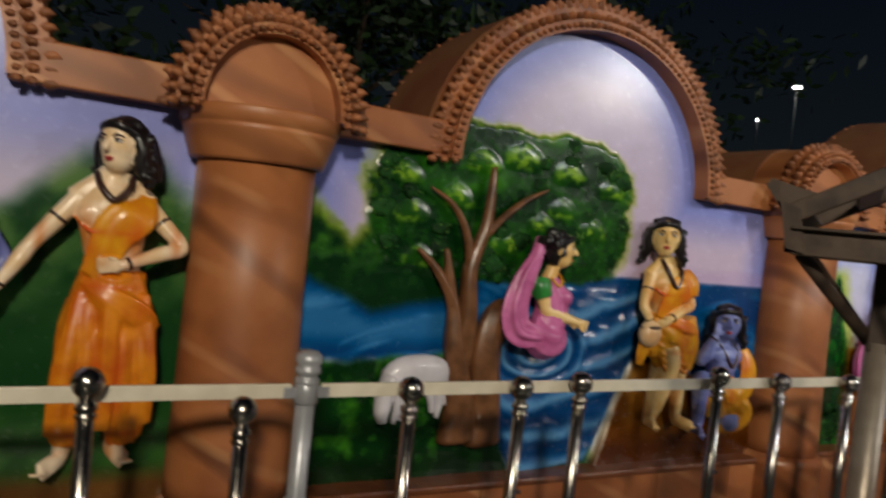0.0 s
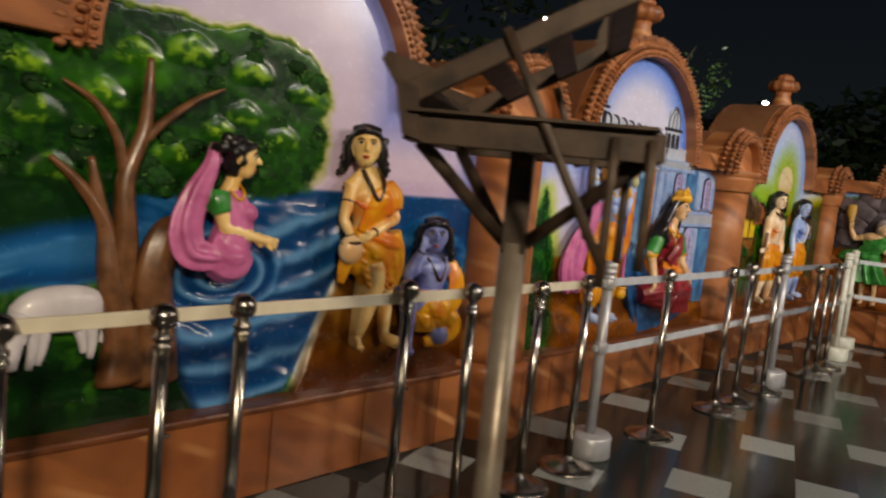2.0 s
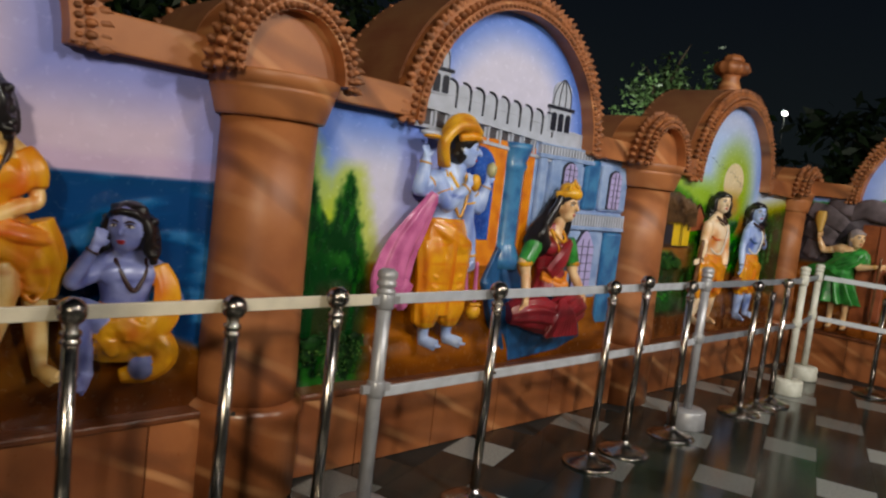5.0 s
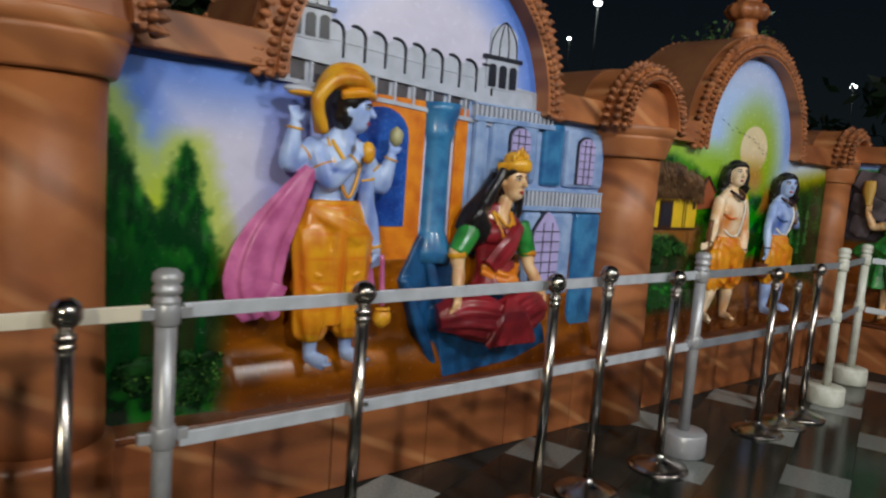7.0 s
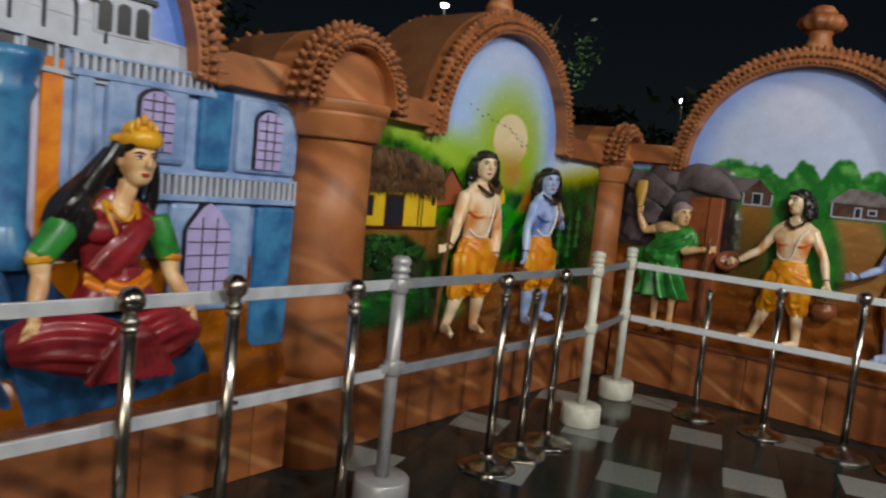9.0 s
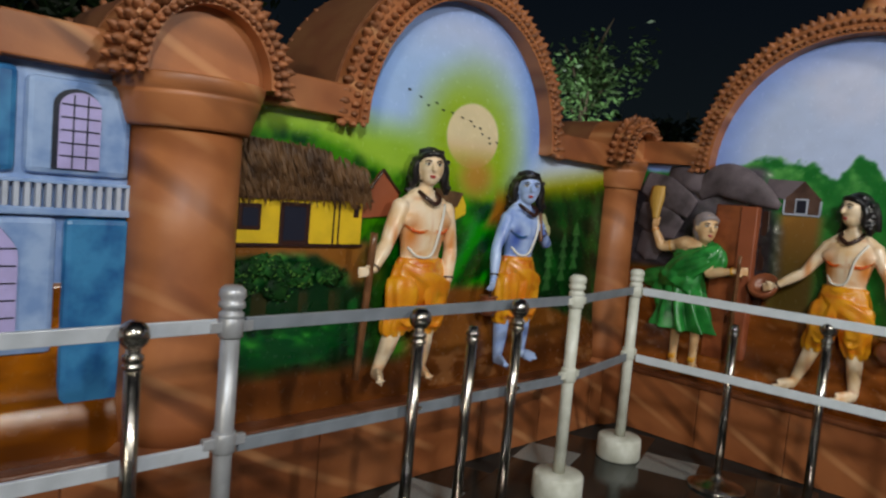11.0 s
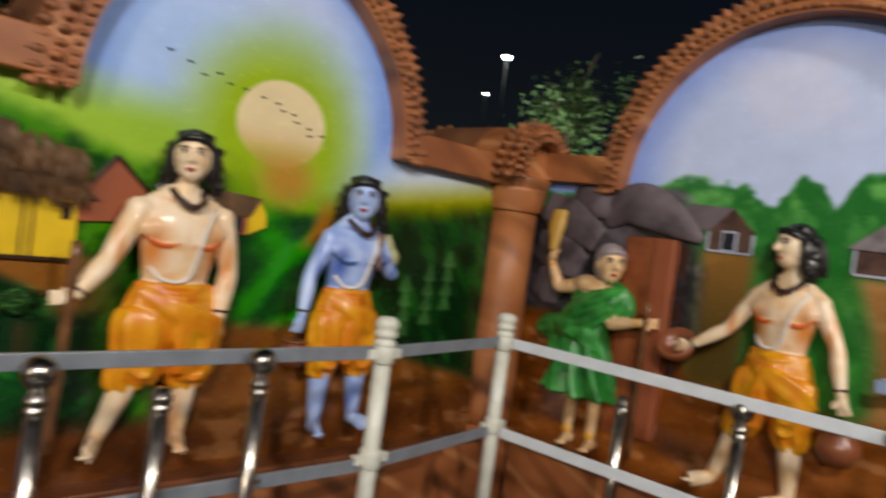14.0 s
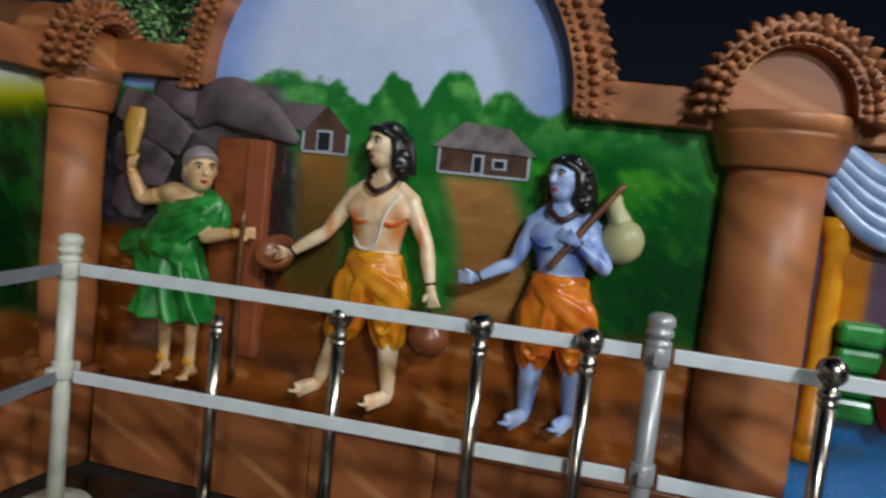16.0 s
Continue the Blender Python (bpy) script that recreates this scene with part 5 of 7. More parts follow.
ball(bm, 2.19, 0.14, 1.315, (0.05, 0.045, 0.045), ix(PINK), 14)
tube(bm, [(2.03, 0.10, 1.16), (2.12, 0.13, 1.11), (2.20, 0.12, 1.14)], [(0.07, 0.07), (0.10, 0.08), (0.06, 0.06)], ix(PINK), 24, 18, 7, 0.08)
tube(bm, [(2.06, 0.12, 1.40), (2.055, 0.13, 1.36), (2.07, 0.145, 1.31)], [0.045, 0.052, 0.042], ix(GREEN), 14)
arm(bm, (2.065, 0.125, 1.345), (2.09, 0.15, 1.25), (2.265, 0.18, 1.20), k, 0.033, None, (1, 0, -0.25))
arm(bm, (2.13, 0.10, 1.345), (2.17, 0.13, 1.26), (2.22, 0.16, 1.215), k, 0.030, None, (1, 0, -0.3))
tube(bm, [(2.045, 0.10, 1.60), (2.02, 0.12, 1.50), (1.965, 0.12, 1.38), (1.93, 0.12, 1.25), (1.95, 0.13, 1.15), (2.06, 0.15, 1.12)], [(0.018, 0.03), (0.036, 0.03), (0.055, 0.035), (0.068, 0.04), (0.068, 0.045), (0.05, 0.04)], ix(PINK), 30, 40, 6, 0.22)
necklace(bm, 2.14, 0.10, 1.42, 0.035, 0.05, ix(GOLD), 0.006)
tagged(part("relief_statue", sculpt(bm), PAL, m=WALL_1), "painted relief lady in a pink sari kneeling over a pool", "statue", "painted relief figures")
# drum held before the man in yellow
bm = bmesh.new()
ball(bm, 2.758, 0.165, 1.155, (0.066, 0.05, 0.072), 0, 20)
tube(bm, [(2.70, 0.16, 1.185), (2.758, 0.218, 1.195), (2.82, 0.16, 1.19)], [0.008] * 3, 1, 8, 14)
tagged(part("hand_drum", bm, [WHEAT, DARK], m=WALL_1), "pale hand drum with a dark strap in painted relief", "drum")

# palace bay: standing figure
bm = bmesh.new()
k = ix(BLUE)
head(bm, 5.215, 0.13, 1.735, 0.098, 46, BLUE, HAIR, 0)
tube(bm, [(5.19, 0.11, 1.55), (5.20, 0.12, 1.66)], [0.045, 0.038], k)
torso(bm, (5.15, 1.31), (5.18, 1.585), 0.155, k)
for r in range(3):
    tube(bm, [(5.055, 0.12 + 0.02 * r, 1.63), (5.035 - 0.012 * r, 0.13 + 0.02 * r, 1.76), (5.09, 0.14 + 0.02 * r, 1.88 - 0.012 * r), (5.19, 0.15 + 0.02 * r, 1.905 - 0.02 * r), (5.275, 0.15 + 0.015 * r, 1.87 - 0.016 * r)], [0.022, 0.030, 0.034, 0.032, 0.018], ix(GOLD), 10, 26)
ball(bm, 5.205, 0.13, 1.845, (0.085, 0.075, 0.055), ix(GOLD), 18, 10)
tube(bm, [(5.13, 0.16, 1.80), (5.22, 0.20, 1.815), (5.295, 0.17, 1.80)], [0.02, 0.022, 0.016], ix(AMBER), 10)
arm(bm, (5.05, 0.08, 1.56), (4.925, 0.10, 1.49), (4.945, 0.11, 1.66), k, 0.050, GOLD, (-0.1, 0, 1))
arm(bm, (5.30, 0.08, 1.55), (5.405, 0.10, 1.41), (5.435, 0.13, 1.56), k, 0.048, GOLD, (0.1, 0, 1))
arm(bm, (5.05, 0.11, 1.545), (5.09, 0.16, 1.42), (5.205, 0.20, 1.535), k, 0.050, GOLD, (0.2, 0, 1))
arm(bm, (5.29, 0.10, 1.53), (5.325, 0.11, 1.33), (5.385, 0.12, 1.11), k, 0.046, GOLD)
dhoti(bm, (5.15, 1.32), 0.185, ((5.07, 0.98), (5.25, 0.98)), ((5.07, 0.74), (5.255, 0.75)), AMBER, d=0.10, pleat=0.0, band=ORANGE)
for e, x in ((-1, 5.075), (1, 5.26)):
    tube(bm, [(x, 0.10, 0.98), (x - 0.004, 0.11, 0.84), (x, 0.10, 0.72)], [(0.085, 0.07), (0.09, 0.075), (0.055, 0.05)], ix(AMBER), 26, 20, 8, 0.08)
    tube(bm, [(x, 0.10, 0.75), (x, 0.10, 0.64)], [0.036, 0.028], k)
    foot(bm, x, 0.10, 0.61, k, 0.05 if e > 0 else 0.035)
tube(bm, [(5.02, 0.13, 1.47), (4.93, 0.13, 1.33), (4.83, 0.11, 1.15), (4.785, 0.10, 0.98), (4.82, 0.10, 0.84)], [(0.035, 0.02), (0.07, 0.03), (0.105, 0.035), (0.115, 0.04), (0.07, 0.03)], ix(PINK), 36, 40, 7, 0.22)
tube(bm, [(4.90, 0.11, 0.98), (4.865, 0.12, 0.90), (4.885, 0.11, 0.83)], [(0.05, 0.03), (0.05, 0.03), (0.03, 0.02)], ix(PINK), 18, 16, 5, 0.16)
tube(bm, [(5.30, 0.09, 1.33), (5.345, 0.08, 1.18), (5.36, 0.08, 1.0), (5.40, 0.08, 0.90)], [(0.02, 0.02), (0.035, 0.025), (0.04, 0.025), (0.03, 0.02)], ix(PINK), 18, 24, 5, 0.15)
necklace(bm, 5.18, 0.11, 1.60, 0.06, 0.10, ix(GOLD), 0.010)
necklace(bm, 5.18, 0.115, 1.60, 0.08, 0.24, ix(GOLD), 0.008)
ball(bm, 5.255, 0.20, 1.56, (0.035, 0.03, 0.05), ix(GOLD), 12)
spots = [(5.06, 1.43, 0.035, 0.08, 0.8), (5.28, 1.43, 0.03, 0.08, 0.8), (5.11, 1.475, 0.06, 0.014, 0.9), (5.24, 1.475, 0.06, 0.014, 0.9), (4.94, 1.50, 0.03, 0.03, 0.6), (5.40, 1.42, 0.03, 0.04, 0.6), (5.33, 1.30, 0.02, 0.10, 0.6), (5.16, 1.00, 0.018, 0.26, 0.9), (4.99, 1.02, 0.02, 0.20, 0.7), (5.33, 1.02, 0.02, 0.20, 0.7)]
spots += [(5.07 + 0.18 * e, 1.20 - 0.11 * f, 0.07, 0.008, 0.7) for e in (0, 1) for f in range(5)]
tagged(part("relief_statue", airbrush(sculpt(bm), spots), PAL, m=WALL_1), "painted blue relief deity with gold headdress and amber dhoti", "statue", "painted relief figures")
bm = bmesh.new()
ball(bm, 4.95, 0.12, 1.80, (0.075, 0.035, 0.02), 0, 20)
ball(bm, 4.955, 0.125, 1.785, (0.06, 0.04, 0.016), 1, 20)
tagged(part("disc", bm, [PARAPET, GOLD], m=WALL_1), "pale disc with a gilt rim in painted relief", "disc")
bm = bmesh.new()
ball(bm, 5.445, 0.14, 1.645, (0.032, 0.03, 0.045), 0, 14, lumps=0.2)
tagged(part("conch", bm, [SACK], m=WALL_1), "small cream conch in painted relief", "shell")
bm = bmesh.new()
tube(bm, [(5.395, 0.16, 1.10), (5.42, 0.15, 0.86)], [0.011, 0.012], 0)
ball(bm, 5.43, 0.14, 0.80, (0.045, 0.042, 0.05), 1, 16, lumps=0.1)
tube(bm, [(5.39, 0.14, 0.84), (5.43, 0.18, 0.845), (5.465, 0.14, 0.84)], [0.01] * 3, 1, 8, 12)
tagged(part("mace", bm, [PINK, GOLD], m=WALL_1), "golden mace held head down in painted relief", "mace")
# palace bay: seated lady
bm = bmesh.new()
k = ix(WHEAT)
head(bm, 6.225, 0.135, 1.475, 0.103, 3, WHEAT, HAIR, 0)
for r in range(16):
    t = r / 15
    tube(bm, [(6.15, 0.08, 1.50 - 0.05 * t), (6.06 - 0.04 * t, 0.10, 1.40 - 0.06 * t), (5.96 + 0.09 * t, 0.09 + 0.03 * (r % 3), 1.30 - 0.10 * t), (5.91 + 0.10 * t, 0.07 + 0.02 * (r % 2), 1.22 - 0.12 * t)], [0.035, 0.038, 0.034, 0.012], ix(HAIR), 8, 16)
tube(bm, [(6.135, 0.11, 1.545), (6.20, 0.205, 1.56), (6.27, 0.20, 1.56), (6.31, 0.13, 1.555)], [(0.024, 0.018), (0.035, 0.02), (0.035, 0.02), (0.024, 0.018)], ix(GOLD), 12, 22)
ball(bm, 6.218, 0.14, 1.585, (0.062, 0.055, 0.050), ix(GOLD), 16)
for f in range(5):
    ball(bm, 6.168 + 0.025 * f, 0.19, 1.60 + 0.018 * (2 - abs(f - 2)), (0.012, 0.012, 0.026), ix(GOLD), 8)
for f in range(9):
    t = f / 8
    tube(bm, [(6.14, 0.15, 1.54 - 0.02 * t), (6.09 - 0.01 * t, 0.15, 1.44), (6.06 - 0.05 * t, 0.13, 1.34 - 0.03 * t), (6.02 - 0.11 * t, 0.10, 1.24 - 0.02 * (f % 3))], [0.022, 0.026, 0.026, 0.010], ix(HAIR), 8, 16)
    tube(bm, [(6.30, 0.12, 1.52 - 0.02 * t), (6.315 + 0.01 * t, 0.11, 1.42), (6.31 + 0.02 * t, 0.10, 1.32), (6.30 + 0.03 * t, 0.09, 1.24 + 0.01 * (f % 3))], [0.016, 0.018, 0.018, 0.008], ix(HAIR), 8, 14)
tube(bm, [(6.17, 0.11, 1.26), (6.21, 0.12, 1.39)], [0.046, 0.038], k)
torso(bm, (6.165, 1.00), (6.165, 1.285), 0.165, ix(RED), bust=0.018)
tube(bm, [(6.10, 0.11, 1.29), (6.165, 0.145, 1.25), (6.23, 0.11, 1.29)], [(0.03, 0.02), (0.05, 0.025), (0.03, 0.02)], k, 14, 16)
for e, sx, ex, hx in ((-1, 5.995, 5.885, 5.845), (1, 6.335, 6.40, 6.47)):
    tube(bm, [(sx, 0.10, 1.255), ((sx + ex) / 2 - 0.01 * e, 0.11, 1.18), (ex, 0.12, 1.09)], [0.055, 0.060, 0.050], ix(GREEN), 16, 16)
    tube(bm, [(ex, 0.12, 1.10), (ex - 0.004 * e, 0.122, 1.075)], [0.053, 0.050], ix(GOLD), 14, 4)
    arm(bm, (ex, 0.115, 1.10), (ex, 0.14, 1.02), (hx, 0.20, 0.87), k, 0.040, None, (0.15 * e, 0, -1))
tube(bm, [(6.17, 0.11, 1.05), (6.17, 0.12, 0.97), (6.17, 0.13, 0.90)], [(0.115, 0.08), (0.14, 0.09), (0.20, 0.10)], ix(RED), 30, 16, 11, 0.05)
tube(bm, [(5.80, 0.10, 0.76), (5.92, 0.15, 0.78), (6.10, 0.17, 0.74), (6.24, 0.16, 0.68)], [(0.07, 0.07), (0.11, 0.10), (0.11, 0.10), (0.07, 0.07)], ix(RED), 44, 30, 10, 0.12)
tube(bm, [(6.52, 0.10, 0.76), (6.42, 0.15, 0.78), (6.26, 0.17, 0.74), (6.12, 0.15, 0.67)], [(0.06, 0.07), (0.105, 0.10), (0.11, 0.10), (0.07, 0.07)], ix(RED), 44, 30, 10, 0.12, 1.2)
for f in range(9):
    x = 6.03 + 0.042 * f
    tube(bm, [(6.18 + 0.004 * f, 0.22, 0.86), (x * 0.5 + 3.09, 0.27, 0.76), (x, 0.25, 0.62)], [(0.012, 0.012), (0.020, 0.018), (0.026, 0.016)], ix(RED), 8, 14)
for r in range(2):
    tube(bm, [(6.035, 0.15, 1.03 - 0.03 * r), (6.17, 0.215, 0.985 - 0.035 * r), (6.30, 0.15, 1.03 - 0.03 * r)], [0.016] * 3, ix(ORANGE), 8, 16)
ball(bm, 6.20, 0.225, 0.95, (0.04, 0.02, 0.045), ix(ORANGE), 12)
tube(bm, [(6.28, 0.17, 1.24), (6.16, 0.215, 1.14), (6.06, 0.19, 1.03)], [(0.035, 0.018), (0.06, 0.02), (0.05, 0.02)], ix(RED), 20, 22, 6, 0.14)
necklace(bm, 6.17, 0.125, 1.30, 0.05, 0.06, ix(GOLD), 0.008)
necklace(bm, 6.17, 0.135, 1.30, 0.065, 0.17, ix(GOLD), 0.010)
ball(bm, 6.18, 0.205, 1.135, (0.03, 0.015, 0.035), ix(GOLD), 10)
spots = [(6.13, 1.24, 0.03, 0.02, 0.5), (5.87, 0.98, 0.02, 0.08, 0.6), (6.42, 0.98, 0.02, 0.08, 0.6), (6.17, 1.36, 0.03, 0.03, 0.6), (6.17, 1.44, 0.02, 0.05, 0.5)]
tagged(part("relief_statue", airbrush(sculpt(bm), spots), PAL, m=WALL_1), "painted relief lady in a red sari with gold crown, seated", "statue", "painted relief figures")
# cloth under her


def cloth_fix(bm):
    for f in bm.faces:
        f.material_index = ix(DEEPBLUE)
    return sculpt(bm, 0.008)


bm = bmesh.new()
prism(bm, [(5.70, 1.18), (5.86, 1.10), (6.02, 0.92), (6.50, 0.80), (6.585, 0.72), (6.685, 0.51), (6.40, 0.455), (5.85, 0.415), (5.70, 0.68), (5.59, 0.95)], 0.0, -0.045)
prism(bm, [(5.80, 0.80), (6.10, 0.86), (6.50, 0.76), (6.62, 0.54), (6.40, 0.47), (5.88, 0.43)], 0.0, -0.085)
for a, b, c in (((5.62, 0.96), (5.72, 0.70), (5.86, 0.45)), ((5.74, 1.12), (5.80, 0.90), (5.92, 0.66)), ((6.56, 0.72), (6.60, 0.62), (6.66, 0.53)), ((5.90, 0.50), (6.20, 0.54), (6.60, 0.53)), ((6.48, 0.76), (6.46, 0.64), (6.40, 0.50))):
    tube(bm, [(a[0], 0.05, a[1]), (b[0], 0.075, b[1]), (c[0], 0.06, c[1])], [(0.022, 0.014), (0.035, 0.022), (0.02, 0.014)], 0, 12, 18)
tagged(part("cloth_seat", cloth_fix(bm), PAL, m=WALL_1), "creased dark blue cloth spread out as a pointed seat", "cloth")

# hut bay
man("relief_statue", "painted relief man in amber dhoti with orange sash holding a staff", WALL_1, (8.575, 1.735), (8.585, 1.545), ((8.385, 1.455), (8.765, 1.45)), (8.575, 1.15), ((8.325, 1.25), (8.775, 1.23)), ((8.215, 1.115), (8.745, 1.05)),
    ((8.47, 0.88), (8.665, 0.86)), ((8.36, 0.56), (8.66, 0.545)), 0.79, SKIN, AMBER, -29, (-0.05, -0.02), ((-1, 0, -0.1), None), True, (0.12, 0.11), pleat=0.02, band=ORANGE)
man("relief_statue", "painted blue relief man in amber dhoti with a bundle", WALL_1, (9.375, 1.685), (9.39, 1.49), ((9.215, 1.43), (9.545, 1.425)), (9.37, 1.16), ((9.155, 1.23), (9.585, 1.26)), ((9.115, 1.06), (9.49, 1.335)),
    ((9.28, 0.88), (9.47, 0.88)), ((9.29, 0.54), (9.50, 0.555)), 0.80, BLUE, AMBER, -34, (-0.03, 0.02), (None, (-0.8, 0, 0.6)), True, (0.11, 0.13), pleat=0.0, band=ORANGE)
# corner bay
man("relief_statue", "painted relief man in ochre dhoti handing over a bowl", WALL_2, (1.52, 1.715), (1.485, 1.525), ((1.345, 1.43), (1.66, 1.43)), (1.495, 1.16), ((1.275, 1.24), (1.715, 1.24)), ((1.125, 1.13), (1.765, 1.06)),
    ((1.40, 0.90), (1.58, 0.90)), ((1.27, 0.54), (1.60, 0.54)), 0.80, SKIN, AMBER, -34, (-0.05, -0.06), ((-1, 0, -0.2), None), True, (0.12, 0.11), pleat=-0.03)
man("relief_statue", "painted blue relief man in orange dhoti carrying a sack", WALL_2, (2.265, 1.65), (2.235, 1.47), ((2.115, 1.40), (2.40, 1.40)), (2.27, 1.165), ((2.085, 1.215), (2.44, 1.235)), ((1.945, 1.135), (2.32, 1.325)),
    ((2.20, 0.90), (2.36, 0.90)), ((2.185, 0.575), (2.365, 0.585)), 0.82, BLUE, ORANGE, -34, (-0.05, -0.04), ((-1, 0, -0.05), (-1, 0, 0.5)), False, (0.12, 0.15), pleat=-0.02)
bm = bmesh.new()
k = ix(WHEAT)
head(bm, 0.66, 0.15, 1.44, 0.095, 50, WHEAT, GREY, 0)
torso(bm, (0.53, 1.08), (0.60, 1.32), 0.15, ix(GREEN), bust=0.006)
tube(bm, [(0.605, 0.11, 1.31), (0.645, 0.13, 1.38)], [0.040, 0.035], k)
tube(bm, [(0.44, 0.10, 1.315), (0.53, 0.135, 1.325), (0.64, 0.13, 1.315)], [0.036, 0.050, 0.036], k)
arm(bm, (0.455, 0.10, 1.31), (0.345, 0.12, 1.285), (0.287, 0.14, 1.41), k, 0.038, GOLD, (0.1, 0, 1))
arm(bm, (0.735, 0.10, 1.27), (0.705, 0.15, 1.15), (0.89, 0.17, 1.19), k, 0.036, GOLD, (1, 0, 0.1))
# drape from one shoulder down to the other hip
tube(bm, [(0.74, 0.11, 1.33), (0.70, 0.155, 1.27), (0.58, 0.18, 1.19), (0.46, 0.15, 1.11), (0.37, 0.11, 1.06)], [(0.035, 0.03), (0.065, 0.036), (0.085, 0.036), (0.075, 0.034), (0.04, 0.025)], ix(GREEN), 40, 34, 6, 0.13)
tube(bm, [(0.75, 0.11, 1.30), (0.765, 0.125, 1.22), (0.72, 0.12, 1.14)], [(0.035, 0.03), (0.042, 0.034), (0.03, 0.024)], ix(GREEN), 20, 16, 5, 0.1)
for f in range(3):
    tube(bm, [(0.72, 0.19, 1.285 - 0.03 * f), (0.58, 0.212, 1.225 - 0.042 * f), (0.43, 0.165, 1.145 - 0.03 * f)], [(0.008, 0.008), (0.011, 0.009), (0.008, 0.008)], ix(GREEN), 10, 20)
# hip wrap with its own edge, then the pleated skirt
tube(bm, [(0.53, 0.105, 1.16), (0.52, 0.115, 1.10), (0.50, 0.115, 1.055)], [(0.125, 0.08), (0.148, 0.092), (0.160, 0.095)], ix(GREEN), 40, 14, 9, 0.04)
tube(bm, [(0.535, 0.10, 1.10), (0.54, 0.105, 0.98), (0.545, 0.105, 0.86), (0.545, 0.10, 0.755)], [(0.115, 0.07), (0.128, 0.078), (0.150, 0.085), (0.185, 0.095)], ix(GREEN), 90, 40, 9, 0.34)
tube(bm, [(0.40, 0.10, 1.12), (0.31, 0.07, 1.08), (0.22, 0.05, 1.055), (0.175, 0.04, 1.05)], [(0.04, 0.03), (0.055, 0.03), (0.05, 0.03), (0.02, 0.015)], ix(GREEN), 24, 24, 6, 0.22)
tube(bm, [(0.38, 0.08, 1.08), (0.33, 0.06, 1.00), (0.35, 0.06, 0.92), (0.37, 0.06, 0.80)], [(0.05, 0.03), (0.06, 0.03), (0.045, 0.025), (0.02, 0.015)], ix(GREEN), 24, 24, 6, 0.2)
for x in (0.495, 0.635):
    tube(bm, [(x, 0.09, 0.80), (x, 0.09, 0.54)], [0.034, 0.024], k)
    foot(bm, x + 0.005, 0.085, 0.495, k, 0.02)
    tube(bm, [(x - 0.02, 0.09, 0.565), (x + 0.02, 0.09, 0.56)], [0.03, 0.03], ix(GOLD), 10, 4)
necklace(bm, 0.595, 0.11, 1.34, 0.05, 0.05, ix(DARK), 0.007)
tagged(part("relief_statue", sculpt(bm), PAL, m=WALL_2), "painted relief old woman in a green sari raising a broom", "statue", "painted relief figures")


def stick(name, label, m, a, b, r, material, category):
    bm = bmesh.new()
    tube(bm, [a, tuple((p + q) / 2 + random.uniform(-0.004, 0.004) for p, q in zip(a, b)), b], [r, r * 1.1, r * 0.9], 0, 10, 14)
    tagged(part(name, bm, [material], m=m), label, category)


stick("walking_staff", "dark brown walking staff in painted relief", WALL_1, (8.20, 0.17, 1.30), (8.195, 0.12, 0.58), 0.017, WOOD, "staff")
stick("walking_staff", "thin brown walking staff in painted relief", WALL_2, (0.915, 0.19, 1.29), (0.885, 0.13, 0.53), 0.012, WOOD, "staff")
stick("carrying_stick", "brown carrying stick over the shoulder", WALL_2, (2.235, 0.19, 1.22), (2.47, 0.12, 1.56), 0.014, WOOD, "stick")
stick("carrying_stick", "short brown carrying stick over the shoulder", WALL_1, (9.455, 0.19, 1.28), (9.50, 0.13, 1.50), 0.012, WOOD, "stick")
bm = bmesh.new()
tube(bm, [(2.435, 0.10, 1.51), (2.45, 0.11, 1.46), (2.475, 0.11, 1.41)], [0.03, 0.035, 0.045], 0, 16, 14, 5, 0.1)
ball(bm, 2.485, 0.10, 1.345, (0.082, 0.07, 0.088), 0, 18, lumps=0.06)
tagged(part("sack", bm, [SACK], m=WALL_2), "plump olive cloth sack tied to a stick", "sack")
bm = bmesh.new()
ball(bm, 9.575, 0.10, 1.335, (0.052, 0.05, 0.062), 0, 16, lumps=0.06)
tube(bm, [(9.545, 0.11, 1.44), (9.565, 0.11, 1.38)], [0.02, 0.03], 0, 12)
tagged(part("sack", bm, [SACK], m=WALL_1), "small grey cloth bundle tied to a stick", "sack")
bm = bmesh.new()
tube(bm, [(0.285, 0.14, 1.47), (0.28, 0.13, 1.52), (0.265, 0.11, 1.60), (0.26, 0.09, 1.69)], [(0.022, 0.018), (0.032, 0.022), (0.05, 0.028), (0.045, 0.02)], 0, 22, 22, 9, 0.10)
tagged(part("broom", bm, [STRAW], m=WALL_2), "straw hand broom in painted relief", "broom")


def pot(label, m, x, d, z, r, open_front=False):
    t = thing("clay_pot", m @ Matrix.Translation((x, -d, z)), label, "pot")
    bm = bmesh.new()
    lathe(bm, [(0.01, -r * 0.9), (r * 0.55, -r * 0.86), (r, -r * 0.2), (r * 0.96, r * 0.25), (r * 0.62, r * 0.62), (r * 0.60, r * 0.72)], 24)
    part("body", bm, CLAY, t)
    bm = bmesh.new()
    lathe(bm, [(r * 0.60, r * 0.68), (r * 0.80, r * 0.74), (r * 0.82, r * 0.84), (r * 0.70, r * 0.88), (r * 0.50, r * 0.80)], 24)
    part("rim", bm, CLAY, t)


